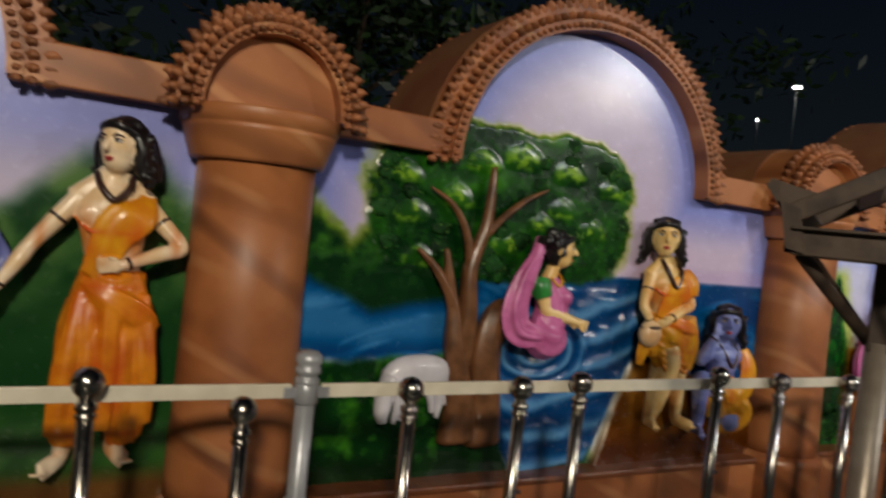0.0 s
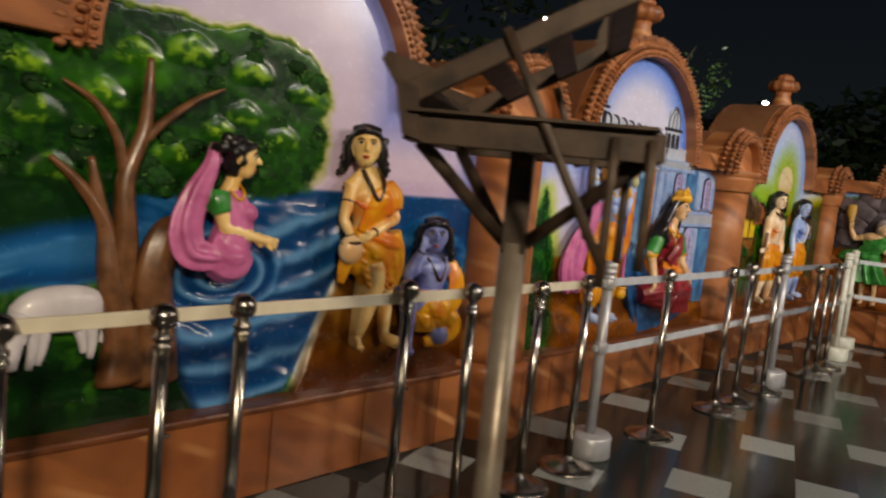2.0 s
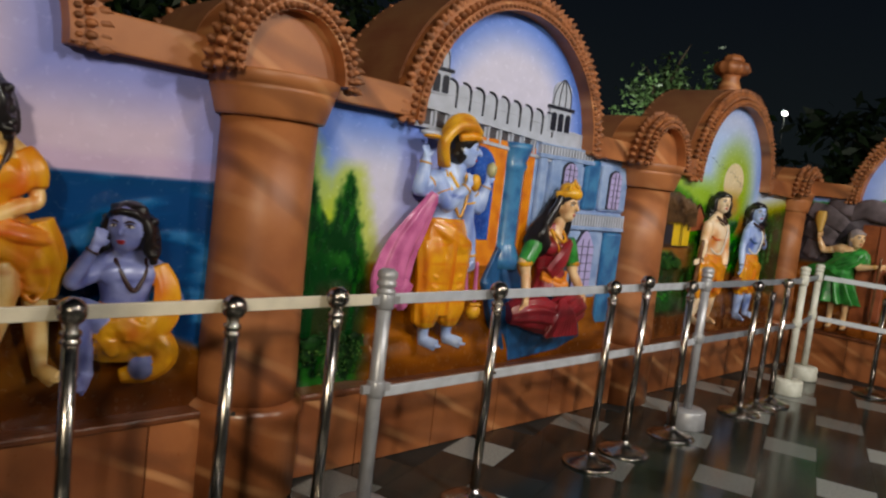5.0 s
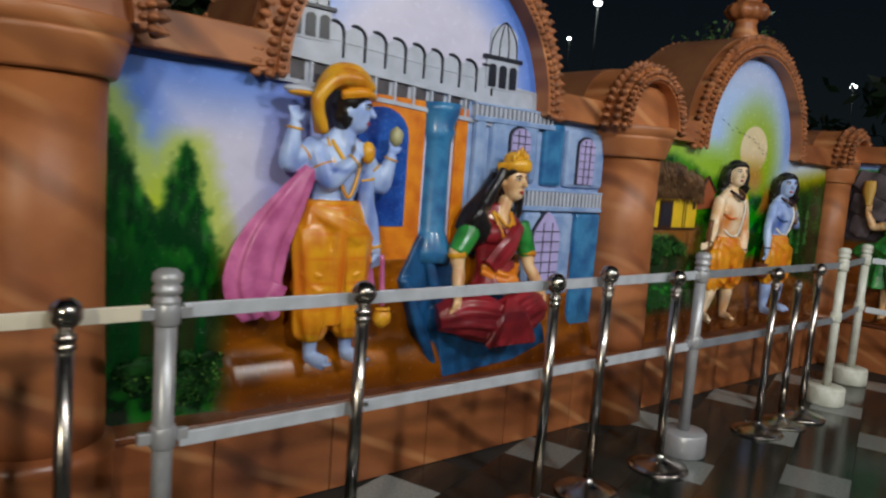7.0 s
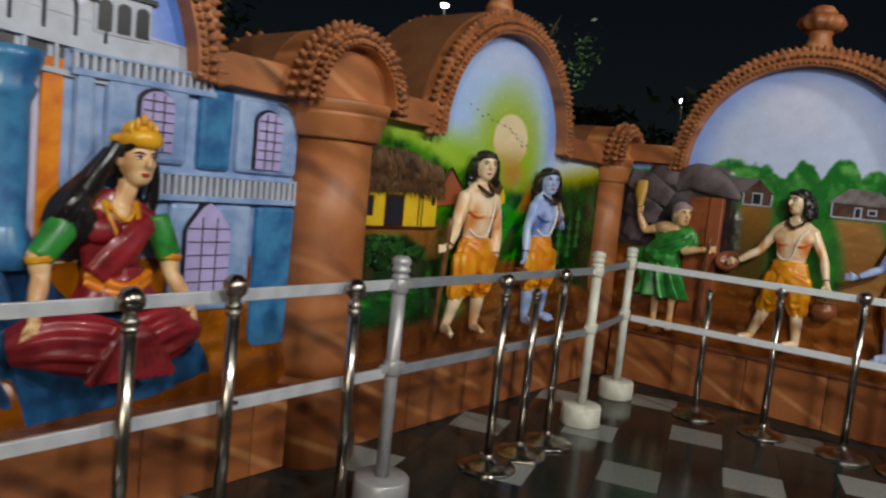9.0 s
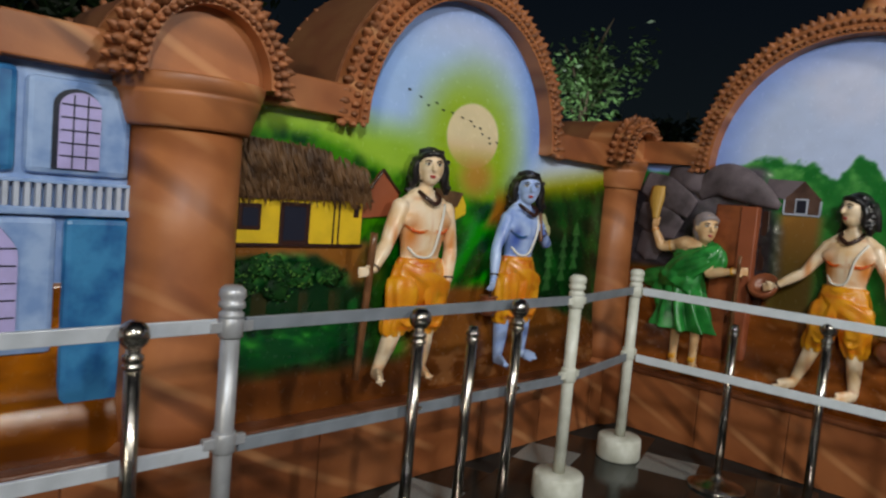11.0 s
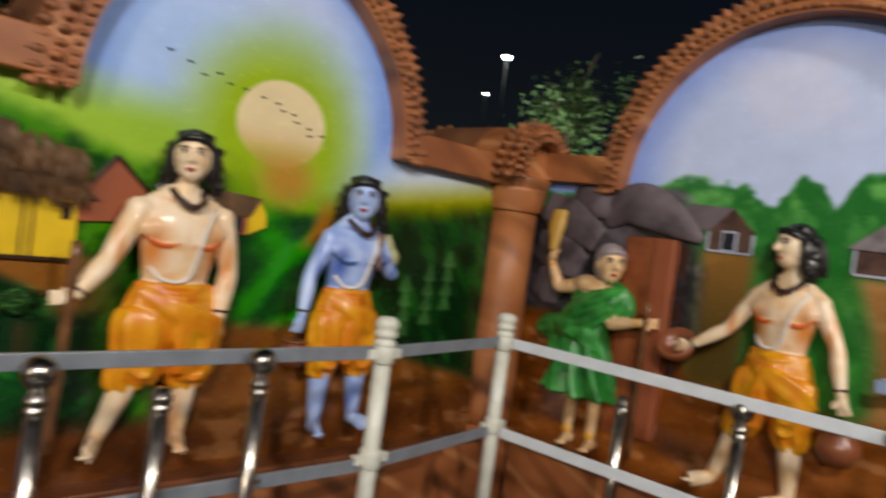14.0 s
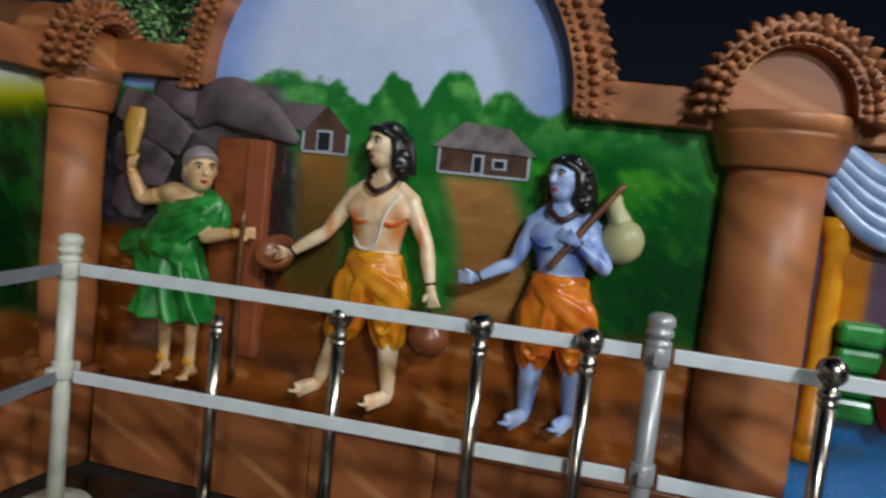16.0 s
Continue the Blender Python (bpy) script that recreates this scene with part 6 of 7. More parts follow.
pot("brown clay water pot hanging by the figure", WALL_2, 1.765, 0.10, 0.86, 0.085)
bm = bmesh.new()
lathe(bm, [(0.01, -0.075), (0.055, -0.06), (0.088, -0.005), (0.090, 0.02), (0.080, 0.03), (0.055, -0.02), (0.01, -0.045)], 26)
bowl = part("bowl", bm, CLAY, m=WALL_2 @ Matrix.Translation((1.055, -0.14, 1.12)) @ pose(0, 0, 0, 48, 0, 0))
tagged(bowl, "brown clay begging bowl held out", "bowl")
stick("cord", "short dark cord holding the pot", WALL_2, (1.765, 0.14, 1.03), (1.765, 0.11, 0.92), 0.006, DARK, "cord")
pot("small brown clay pot carried by its cord", WALL_1, 9.115, 0.12, 0.90, 0.065)
stick("cord", "short dark cord holding the pot", WALL_1, (9.115, 0.14, 1.03), (9.115, 0.13, 0.94), 0.006, DARK, "cord")

# ---- lake bay: tree, cow ----
LIGHTLEAF = mat("bright painted foliage", srgb(84, 124, 48), 0.55, vary=0.25, scale=18, bump=0.3, fine=60, second=srgb(40, 84, 28), per="island", spec=0.2)


def foliage(bm, spots, blob, leaf, shards, seed, light=0.25, up=0.0):
    """Clumps and small leaves over spots (x, d, z, radius)."""
    rng = random.Random(seed)
    for x, d, z, r in spots:
        k = 1 if rng.random() < light * (0.6 + up * (z - 1.4)) else 0
        ball(bm, x, d, z, (r * rng.uniform(0.8, 1.1), r * 0.15, r * rng.uniform(0.6, 0.8)), 0, blob, lumps=0.55)
        for i in range(shards):
            a, q = rng.uniform(0, math.tau), math.sqrt(rng.random())
            lx, lz = x + r * 1.15 * q * math.cos(a), z + r * 0.9 * q * math.sin(a)
            ld = d + r * 0.22 * math.sqrt(max(0.05, 1 - q * q)) + 0.003
            t = rng.uniform(0, math.tau)
            u, v = Vector((math.cos(t), -0.25, math.sin(t))) * leaf, Vector((-math.sin(t), -0.1, math.cos(t))) * leaf * 0.42
            c = Vector((lx, -ld, lz))
            f = bm.faces.new([bm.verts.new(c - u), bm.verts.new(c + v - Vector((0, 0.006, 0))), bm.verts.new(c + u), bm.verts.new(c - v - Vector((0, 0.006, 0)))])
            f.material_index = k if rng.random() < 0.8 else 1


tree = thing("relief_tree", WALL_1, "broad painted relief tree with brown forked trunk", "tree")
bm = bmesh.new()
tube(bm, [(1.74, 0.03, 0.60), (1.72, 0.05, 0.80), (1.66, 0.055, 1.05), (1.63, 0.05, 1.25), (1.53, 0.05, 1.40), (1.43, 0.045, 1.49)], [(0.11, 0.05), (0.075, 0.06), (0.052, 0.05), (0.032, 0.032), (0.020, 0.020), (0.009, 0.009)], 0, 18, 40, 5, 0.10)
tube(bm, [(1.70, 0.04, 0.95), (1.71, 0.06, 1.20), (1.70, 0.06, 1.42), (1.76, 0.06, 1.62), (1.77, 0.06, 1.78), (1.775, 0.055, 1.90)], [(0.065, 0.05), (0.048, 0.05), (0.036, 0.040), (0.028, 0.030), (0.021, 0.022), (0.012, 0.012)], 0, 16, 40, 5, 0.09)
tube(bm, [(1.70, 0.06, 1.42), (1.66, 0.06, 1.58), (1.58, 0.055, 1.70), (1.46, 0.05, 1.77)], [0.026, 0.019, 0.014, 0.006], 0, 14, 24, 4, 0.08)
tube(bm, [(1.76, 0.06, 1.58), (1.86, 0.06, 1.68), (1.98, 0.055, 1.77), (2.10, 0.05, 1.83)], [0.022, 0.018, 0.013, 0.005], 0, 14, 24, 4, 0.08)
tube(bm, [(1.63, 0.05, 1.24), (1.60, 0.05, 1.36), (1.57, 0.05, 1.50)], [0.03, 0.026, 0.012], 0, 12)
tube(bm, [(1.88, 0.03, 0.58), (1.86, 0.05, 0.80), (1.83, 0.055, 1.02), (1.87, 0.05, 1.20), (1.94, 0.03, 1.26)], [(0.10, 0.05), (0.085, 0.06), (0.08, 0.06), (0.065, 0.05), (0.03, 0.02)], 0, 18, 34, 5, 0.12)
part("trunk", bm, [WOOD], tree, "glossy brown painted trunk and forks")
rng = random.Random(4)
spots = []
while len(spots) < 30:
    x, z = rng.uniform(1.20, 2.64), rng.uniform(1.34, 2.10)
    e = ((x - 1.93) / 0.72) ** 4 + ((z - 1.74) / 0.34) ** 4
    if e < 1.0 and not (x < 1.75 and z < 1.42) and not (1.93 < x < 2.18 and z < 1.40):
        spots.append((x, rng.uniform(0.012, 0.02), z, rng.uniform(0.04, 0.065)))
bm = bmesh.new()
foliage(bm, spots, 8, 0.010, 16, 5, 0.10, 0.6)
part("crown", bm, [TREELEAF, LIGHTLEAF], tree, "dense painted leaf clumps with yellow-green highlights")
bm = bmesh.new()
tube(bm, [(1.335, 0.055, 0.885), (1.40, 0.06, 0.915), (1.49, 0.06, 0.925), (1.575, 0.055, 0.915), (1.625, 0.04, 0.89)], [(0.055, 0.04), (0.085, 0.05), (0.092, 0.055), (0.088, 0.052), (0.05, 0.035)], 0, 22, 30, 3, 0.03)
tube(bm, [(1.365, 0.06, 0.90), (1.325, 0.075, 0.835), (1.312, 0.085, 0.765), (1.318, 0.085, 0.715)], [0.060, 0.045, 0.036, 0.022], 0, 16, 22)
ball(bm, 1.345, 0.10, 0.815, (0.014, 0.010, 0.030), 0, 10, 35)
tube(bm, [(1.318, 0.10, 0.825), (1.295, 0.105, 0.845), (1.293, 0.10, 0.865)], [0.008, 0.007, 0.003], 0, 8, 8)
for x, lx, z in ((1.395, 1.385, 0.70), (1.435, 1.415, 0.715), (1.545, 1.575, 0.745), (1.60, 1.60, 0.72)):
    tube(bm, [(x, 0.05, 0.88), ((x + lx) / 2 + 0.004, 0.062, (0.86 + z) / 2), (lx, 0.055, z)], [0.034, 0.019, 0.013], 0, 12, 14)
tube(bm, [(1.635, 0.045, 0.915), (1.65, 0.04, 0.84), (1.645, 0.04, 0.775)], [0.010, 0.007, 0.011], 0, 8)
tagged(part("relief_cow", bm, [COW], m=WALL_1), "white painted relief cow grazing by the trunk", "cow")

# ---- palace bay: buildings ----


def arched(x0, x1, z0, z1, n=10, point=0.0):
    """Outline of an opening with a round head."""
    r = (x1 - x0) / 2
    cx = (x0 + x1) / 2
    out = [(x0, z0), (x1, z0)]
    for i in range(n + 1):
        a = math.pi * i / n
        out.append((cx + r * math.cos(a), z1 - r * 0.8 + r * (0.8 + point * math.sin(a) ** 6) * math.sin(a)))
    return out


def barred_window(owner, x0, x1, z0, z1, d, point=0.0):
    bm = bmesh.new()
    prism(bm, arched(x0 - 0.018, x1 - 0.004, z0 - 0.004, z1 + 0.012, 10, point), 0.0, -d - 0.006)
    w = part("window", bm, BLACK, owner)
    bm = bmesh.new()
    prism(bm, arched(x0, x1, z0, z1, 10, point), -d - 0.004, -d - 0.012)
    part("pane", bm, PANE, w)
    for i in range(1, 3):
        bm = bmesh.new()
        x = x0 + (x1 - x0) * i / 3
        box(bm, x - 0.002, x + 0.002, -d - 0.016, -d - 0.010, z0, z1 - 0.01)
        part("bar", bm, BLACK, w)
    for i in range(1, 6):
        bm = bmesh.new()
        z = z0 + (z1 - z0) * i / 6
        box(bm, x0 + 0.006, x1 - 0.006, -d - 0.017, -d - 0.011, z - 0.002, z + 0.002)
        part("bar", bm, BLACK, w)


def slope(x):
    return -0.062 * (x - 4.91)


gate = thing("doorway", WALL_1, "orange doorway frame with deep blue opening in relief", "doorway")
bm = bmesh.new()
box(bm, 5.27, 5.705, -0.022, 0, 1.05, 1.84, 0.008)
part("frame", bm, ORANGE, gate)
bm = bmesh.new()
box(bm, 5.905, 5.985, -0.02, 0, 1.05, 1.83, 0.006)
part("jamb", bm, ORANGE, gate)
bm = bmesh.new()
prism(bm, arched(5.28, 5.60, 1.22, 1.785), -0.020, -0.027)
part("opening", bm, ROYAL, gate, "smooth royal blue painted opening")
bm = bmesh.new()
lathe(bm, [(0.115, 1.04), (0.12, 1.10), (0.085, 1.19), (0.082, 1.20), (0.08, 1.64), (0.084, 1.66), (0.10, 1.70), (0.088, 1.72), (0.115, 1.80), (0.12, 1.84)], 22, at=(5.805, 0.02, 0))
tagged(part("column", bm, FACADE2, m=WALL_1), "glossy blue relief column beside the doorway", "column")

palace = thing("palace", WALL_1, "pale blue relief palace with barred arched windows", "palace")
bm = bmesh.new()
box(bm, 5.985, 7.18, -0.012, 0.0, 0.52, 1.88)
part("wall", bm, FACADE, palace)
for x0, x1, z0, z1, mt in ((6.14, 6.50, 1.47, 1.80, FACADE), (6.55, 6.72, 1.46, 1.82, FACADE2), (6.745, 7.10, 1.46, 1.80, FACADE), (6.44, 6.86, 0.82, 1.31, FACADE), (6.885, 7.12, 0.55, 1.31, FACADE2), (6.02, 6.10, 1.30, 1.80, FACADE)):
    bm = bmesh.new()
    box(bm, x0, x1, -0.045, 0, z0, z1, 0.028)
    part("bay", bm, mt, palace)
barred_window(palace, 6.275, 6.42, 1.52, 1.765, 0.045)
barred_window(palace, 6.845, 6.985, 1.485, 1.755, 0.045)
barred_window(palace, 6.515, 6.735, 0.90, 1.26, 0.045, 0.5)
for z0, z1, x0, x1 in ((1.345, 1.44, 6.30, 7.14), (1.805, 1.872, 6.0, 6.62)):
    bm = bmesh.new()
    box(bm, x0, x1, -0.052, 0, z0 - 0.028, z0, 0.005)
    box(bm, x0, x1, -0.048, 0, z1 - 0.012, z1, 0.003)
    part("balcony_slab", bm, FACADE, palace)
    for i in range(int((x1 - x0) / 0.034)):
        bm = bmesh.new()
        x = x0 + 0.017 + 0.034 * i
        box(bm, x - 0.009, x + 0.009, -0.046, -0.005, z0 - 0.001, z1 - 0.01, 0.003)
        part("baluster", bm, PARAPET, palace)

roof = thing("palace_parapet", WALL_1, "white relief parapet with dark square openings", "parapet")
for z0, z1, d in ((1.945, 1.965, 0.03), (1.835, 1.855, 0.03), (2.06, 2.07, 0.012)):
    bm = bmesh.new()
    prism(bm, [(4.88, z0 + slope(4.88)), (6.50, z0 + slope(6.50)), (6.50, z1 + slope(6.50)), (4.88, z1 + slope(4.88))], 0.0, -d)
    part("ledge", bm, PARAPET, roof)
bm = bmesh.new()
prism(bm, [(4.88, 1.855 + slope(4.88)), (6.50, 1.855 + slope(6.50)), (6.50, 2.07 + slope(6.50)), (4.88, 2.07 + slope(4.88))], 0.0, -0.008)
part("wall", bm, PARAPET, roof)
for i in range(14):
    x = 4.93 + 0.112 * i
    bm = bmesh.new()
    box(bm, x + 0.018, x + 0.098, -0.011, 0.0, 1.858 + slope(x + 0.08), 1.942 + slope(x + 0.08))
    part("opening", bm, SLOTGREY, roof)
    bm = bmesh.new()
    box(bm, x + 0.006, x + 0.020, -0.028, 0, 1.85 + slope(x), 1.95 + slope(x), 0.002)
    part("pier", bm, PARAPET, roof)
for i in range(9):
    x = 5.16 + 0.115 * i
    bm = bmesh.new()
    pts = []
    for a in range(9):
        t = math.pi * (0.5 + 0.5 * a / 8) - math.pi / 2
        pts.append((x + 0.055 * math.sin(t), 0.010, 2.075 + slope(x) + 0.02 + 0.05 * math.cos(t)))
    tube(bm, [(pts[0][0] - 0.02, 0.01, pts[0][2])] + pts[::2] + [(x + 0.056, 0.01, 1.99 + slope(x))], [0.004] + [0.008] * 5 + [0.006], 0, 6, 16)
    part("crest", bm, BLACK, roof)
    bm = bmesh.new()
    prism(bm, arched(x - 0.05, x + 0.05, 1.975 + slope(x), 2.135 + slope(x)), 0.0, -0.007)
    part("merlon", bm, PARAPET, roof)


def cupola(x, z, w, h):
    t = thing("cupola", WALL_1, "small white relief cupola drawn with dark outlines", "cupola", "cupolas")
    bm = bmesh.new()
    box(bm, x - w, x + w, -0.014, 0, z, z + h * 0.42)
    part("drum", bm, PARAPET, t)
    for i in range(3):
        bm = bmesh.new()
        a = x - w * 0.95 + i * w * 0.66
        prism(bm, arched(a + w * 0.08, a + w * 0.55, z + 0.01, z + h * 0.36), 0, -0.018)
        part("opening", bm, BLACK, t)
    bm = bmesh.new()
    box(bm, x - w * 1.2, x + w * 1.2, -0.024, 0, z + h * 0.42, z + h * 0.48, 0.003)
    part("eave", bm, BLACK, t)
    bm = bmesh.new()
    prism(bm, arched(x - w * 0.85, x + w * 0.85, z + h * 0.48, z + h * 0.95), 0, -0.012)
    part("dome", bm, PARAPET, t)
    for e in (-1, -0.35, 0.35, 1):
        bm = bmesh.new()
        tube(bm, [(x + e * w * 0.84, 0.014, z + h * 0.48), (x + e * w * 0.74, 0.016, z + h * 0.72), (x + e * w * 0.3, 0.016, z + h * 0.92), (x, 0.016, z + h * 0.98)], [0.0035] * 4, 0, 6, 14)
        part("rib", bm, BLACK, t)


cupola(5.04, 2.03, 0.105, 0.31)
cupola(6.20, 1.955, 0.115, 0.36)

# ---- hut bay: huts, bush, birds ----


def straws(bm, x0, x1, ztop, zlow, d, n, seed, tilt=0.1):
    rng = random.Random(seed)
    for i in range(n):
        x = rng.uniform(x0, x1)
        f = rng.uniform(0.0, 0.65)
        a = (x - tilt * 0.2, d + 0.01 * rng.random(), ztop(x) - f * (ztop(x) - zlow(x)))
        le = rng.uniform(0.06, 0.14)
        z = max(zlow(x) - 0.03, a[2] - le)
        tube(bm, [a, (x + tilt * (a[2] - z), d + 0.022, z)], [0.0045, 0.0025], 0, 5, 4)


hut = thing("thatched_hut", WALL_1, "yellow relief hut with a brown thatched roof", "hut")
bm = bmesh.new()
box(bm, 7.52, 8.24, -0.018, 0, 1.225, 1.46, 0.004)
part("wall", bm, YELLOW, hut)
bm = bmesh.new()
prism(bm, [(7.47, 1.42), (8.30, 1.44), (8.10, 1.58), (7.98, 1.665), (7.50, 1.69), (7.44, 1.60)], 0, -0.035)
thatch = part("roof", bm, THATCH, hut, "shaggy brown thatch")
bm = bmesh.new()
straws(bm, 7.47, 8.26, lambda x: 1.69 - 0.26 * max(0, x - 7.92), lambda x: 1.43, 0.036, 620, 3)
tagged(part("straw", bm, THATCH, thatch), kind="stuff")
for x0, x1, z0, z1, nm in ((7.57, 7.68, 1.285, 1.40, "window"), (7.775, 7.925, 1.225, 1.415, "door"), (8.185, 8.215, 1.36, 1.42, "window")):
    bm = bmesh.new()
    box(bm, x0, x1, -0.024, 0, z0, z1, 0.003)
    w = part(nm, bm, DARK, hut)
    bm = bmesh.new()
    box(bm, x0 + 0.018, x1 - 0.018, -0.027, -0.02, z0 + 0.018, z1 - 0.018)
    part("pane", bm, BLACK, w)
for x in (7.93, 8.07, 8.10):
    bm = bmesh.new()
    box(bm, x - 0.004, x + 0.004, -0.022, 0, 1.225, 1.43)
    part("post", bm, DARK, hut)
bm = bmesh.new()
box(bm, 7.50, 8.25, -0.022, 0, 1.215, 1.228)
part("sill", bm, DARK, hut)
hut = thing("gabled_hut", WALL_1, "brick red relief hut with a pointed gable", "hut")
bm = bmesh.new()
prism(bm, [(8.235, 1.36), (8.46, 1.38), (8.46, 1.50), (8.345, 1.60), (8.235, 1.46)], 0, -0.02)
part("gable", bm, BRICK, hut)
bm = bmesh.new()
tube(bm, [(8.225, 0.022, 1.44), (8.345, 0.026, 1.605)], [0.008, 0.008], 0, 6)
tube(bm, [(8.345, 0.026, 1.605), (8.47, 0.022, 1.49)], [0.008, 0.008], 0, 6)
part("verge", bm, DARK, hut)
hut = thing("small_hut", WALL_1, "small relief hut with dark roof and yellow gable", "hut")
bm = bmesh.new()
box(bm, 8.72, 8.90, -0.014, 0, 1.37, 1.455)
part("wall", bm, BRICK, hut)
bm = bmesh.new()
prism(bm, [(8.885, 1.37), (8.97, 1.41), (8.965, 1.46), (8.93, 1.515), (8.885, 1.45)], 0, -0.018)
part("gable", bm, YELLOW, hut)
bm = bmesh.new()
prism(bm, [(8.66, 1.45), (8.89, 1.445), (8.935, 1.525), (8.72, 1.54)], 0, -0.024)
part("roof", bm, THATCH, hut)
for x in (8.76, 8.83):
    bm = bmesh.new()
    box(bm, x, x + 0.03, -0.018, 0, 1.38, 1.44)
    part("window", bm, BLACK, hut)


def bush(label, m, x0, x1, z0, z1, n, seed, light=0.25):
    rng = random.Random(seed)
    cx, cz, rx, rz = (x0 + x1) / 2, (z0 + z1) / 2, (x1 - x0) / 2, (z1 - z0) / 2
    spots = []
    while len(spots) < n:
        x, z = rng.uniform(x0, x1), rng.uniform(z0, z1)
        if ((x - cx) / rx) ** 4 + ((z - cz) / rz) ** 4 < 1:
            spots.append((x, rng.uniform(0.012, 0.035), z, rng.uniform(0.04, 0.07)))
    bm = bmesh.new()
    foliage(bm, spots, 8, 0.012, 22, seed, light * 0.3)
    tagged(part("relief_bush", bm, [TREELEAF, LIGHTLEAF], m=m), label, "bush", "relief bushes")


bush("dark green painted relief bush under the hut", WALL_1, 7.58, 8.12, 1.00, 1.15, 16, 8, 0.10)
bush("dark green painted undergrowth below the conifers", WALL_1, 4.32, 4.72, 0.50, 0.70, 22, 10, 0.08)


def bird(x, z, s):
    bm = bmesh.new()
    tube(bm, [(x - s, 0.006, z + s * 0.35), (x - s * 0.4, 0.008, z + s * 0.25), (x, 0.008, z), (x + s * 0.5, 0.008, z + s * 0.1), (x + s, 0.006, z - s * 0.2)], [0.001, 0.003, 0.004, 0.003, 0.001], 0, 5, 10)
    tagged(part("painted_bird", bm, BIRD, m=WALL_1), "tiny dark painted bird in flight", "bird", "flock of painted birds")


for x, z in ((8.49, 2.025), (8.57, 2.0), (8.63, 1.965), (8.69, 1.985), (8.74, 1.955), (8.81, 1.95), (8.89, 1.935), (8.96, 1.925), (8.99, 1.90), (9.04, 1.895), (9.06, 1.865), (9.12, 1.85), (9.13, 1.82), (9.19, 1.83)):
    bird(x, z, 0.012)

# ---- corner bay: huts, doorpost, rocks ----
post = thing("door_post", WALL_2, "brown relief doorway of a dark roofed hut", "doorway")
bm = bmesh.new()
box(bm, 0.665, 0.835, -0.05, 0, 0.60, 1.60, 0.006)
part("door", bm, REDWOOD, post)
bm = bmesh.new()
box(bm, 0.835, 0.945, -0.075, 0, 0.62, 1.60, 0.010)
part("jamb", bm, BRICK, post)
bm = bmesh.new()
box(bm, 0.955, 1.0, -0.03, 0, 0.95, 1.58, 0.006)
part("back_post", bm, DARK, post)
bm = bmesh.new()
tube(bm, [(0.52, 0.03, 1.66), (0.66, 0.06, 1.75), (0.80, 0.07, 1.74), (0.95, 0.05, 1.67), (1.05, 0.02, 1.61)], [(0.05, 0.02), (0.10, 0.035), (0.105, 0.04), (0.07, 0.03), (0.02, 0.015)], 0, 18, 30, 2, 0.03)
part("roof", bm, ROOFGREY, post, "rounded slate grey roof")
for a, b, r in (((0.12, 0.03, 1.72), (0.50, 0.05, 1.55), 0.085), ((0.10, 0.03, 1.50), (0.42, 0.05, 1.40), 0.09), ((0.12, 0.03, 1.30), (0.30, 0.04, 1.24), 0.085), ((0.30, 0.03, 1.78), (0.62, 0.04, 1.70), 0.06)):
    bm = bmesh.new()
    tube(bm, [a, tuple((p + q) / 2 + 0.01 for p, q in zip(a, b)), b], [(r * 0.9, 0.012), (r * 1.25, 0.030), (r * 0.8, 0.010)], 0, 18, 24, 2, 0.03)
    tagged(part("relief_rock", bm, ROOFGREY, m=WALL_2), "rounded dark grey painted relief rock", "rock", "relief rocks")


def cottage(label, x0, x1, z0, eave, ridge, roof_mat, wall_mat, gable):
    t = thing("painted_cottage", WALL_2, label, "cottage", "cottages in the background")
    bm = bmesh.new()
    box(bm, x0, x1, -0.010, 0, z0, eave + 0.02)
    part("wall", bm, wall_mat, t)
    bm = bmesh.new()
    if gable:
        prism(bm, [(x0 - 0.30, eave + 0.04), (x0, eave), ((x0 + x1) / 2, ridge), (x0 - 0.18, ridge + 0.01)], 0, -0.016)
        part("roof", bm, roof_mat, t)
        bm = bmesh.new()
        prism(bm, [(x0, eave), (x1, eave + 0.01), ((x0 + x1) / 2, ridge)], 0, -0.013)
        part("gable", bm, wall_mat, t)
    else:
        prism(bm, [(x0 - 0.03, eave), (x1 + 0.03, eave - 0.01), (x1 - 0.09, ridge - 0.015), (x0 + 0.10, ridge)], 0, -0.018)
        part("roof", bm, roof_mat, t)
    mid = (x0 + x1) / 2
    for a, b, c, d in ((mid - 0.045, mid + 0.005, z0, eave - 0.02), (mid + 0.04, mid + 0.10, z0 + 0.025, eave - 0.03)) if not gable else ((mid - 0.04, mid + 0.035, z0, eave + 0.01),):
        bm = bmesh.new()
        box(bm, a, b, -0.014, 0, c, d)
        w = part("window", bm, PARAPET, t)
        bm = bmesh.new()
        box(bm, a + 0.010, b - 0.010, -0.017, -0.01, c + 0.008, d - 0.010)
        part("pane", bm, BLACK, w)
    for x in (x0, x1):
        bm = bmesh.new()
        box(bm, x - 0.005, x + 0.005, -0.013, 0, z0, eave)
        part("corner_line", bm, PARAPET, t)
    bm = bmesh.new()
    box(bm, x0, x1, -0.013, 0, z0 - 0.008, z0 + 0.002)
    part("base_line", bm, PARAPET, t)


cottage("small dark painted cottage with a white framed door", 1.07, 1.28, 1.575, 1.66, 1.775, ROOFGREY, COTTAGE_WALL, True)
cottage("small thatched painted cottage with white outlines", 1.70, 2.08, 1.545, 1.645, 1.755, COTTAGE_ROOF, COTTAGE_WALL, False)

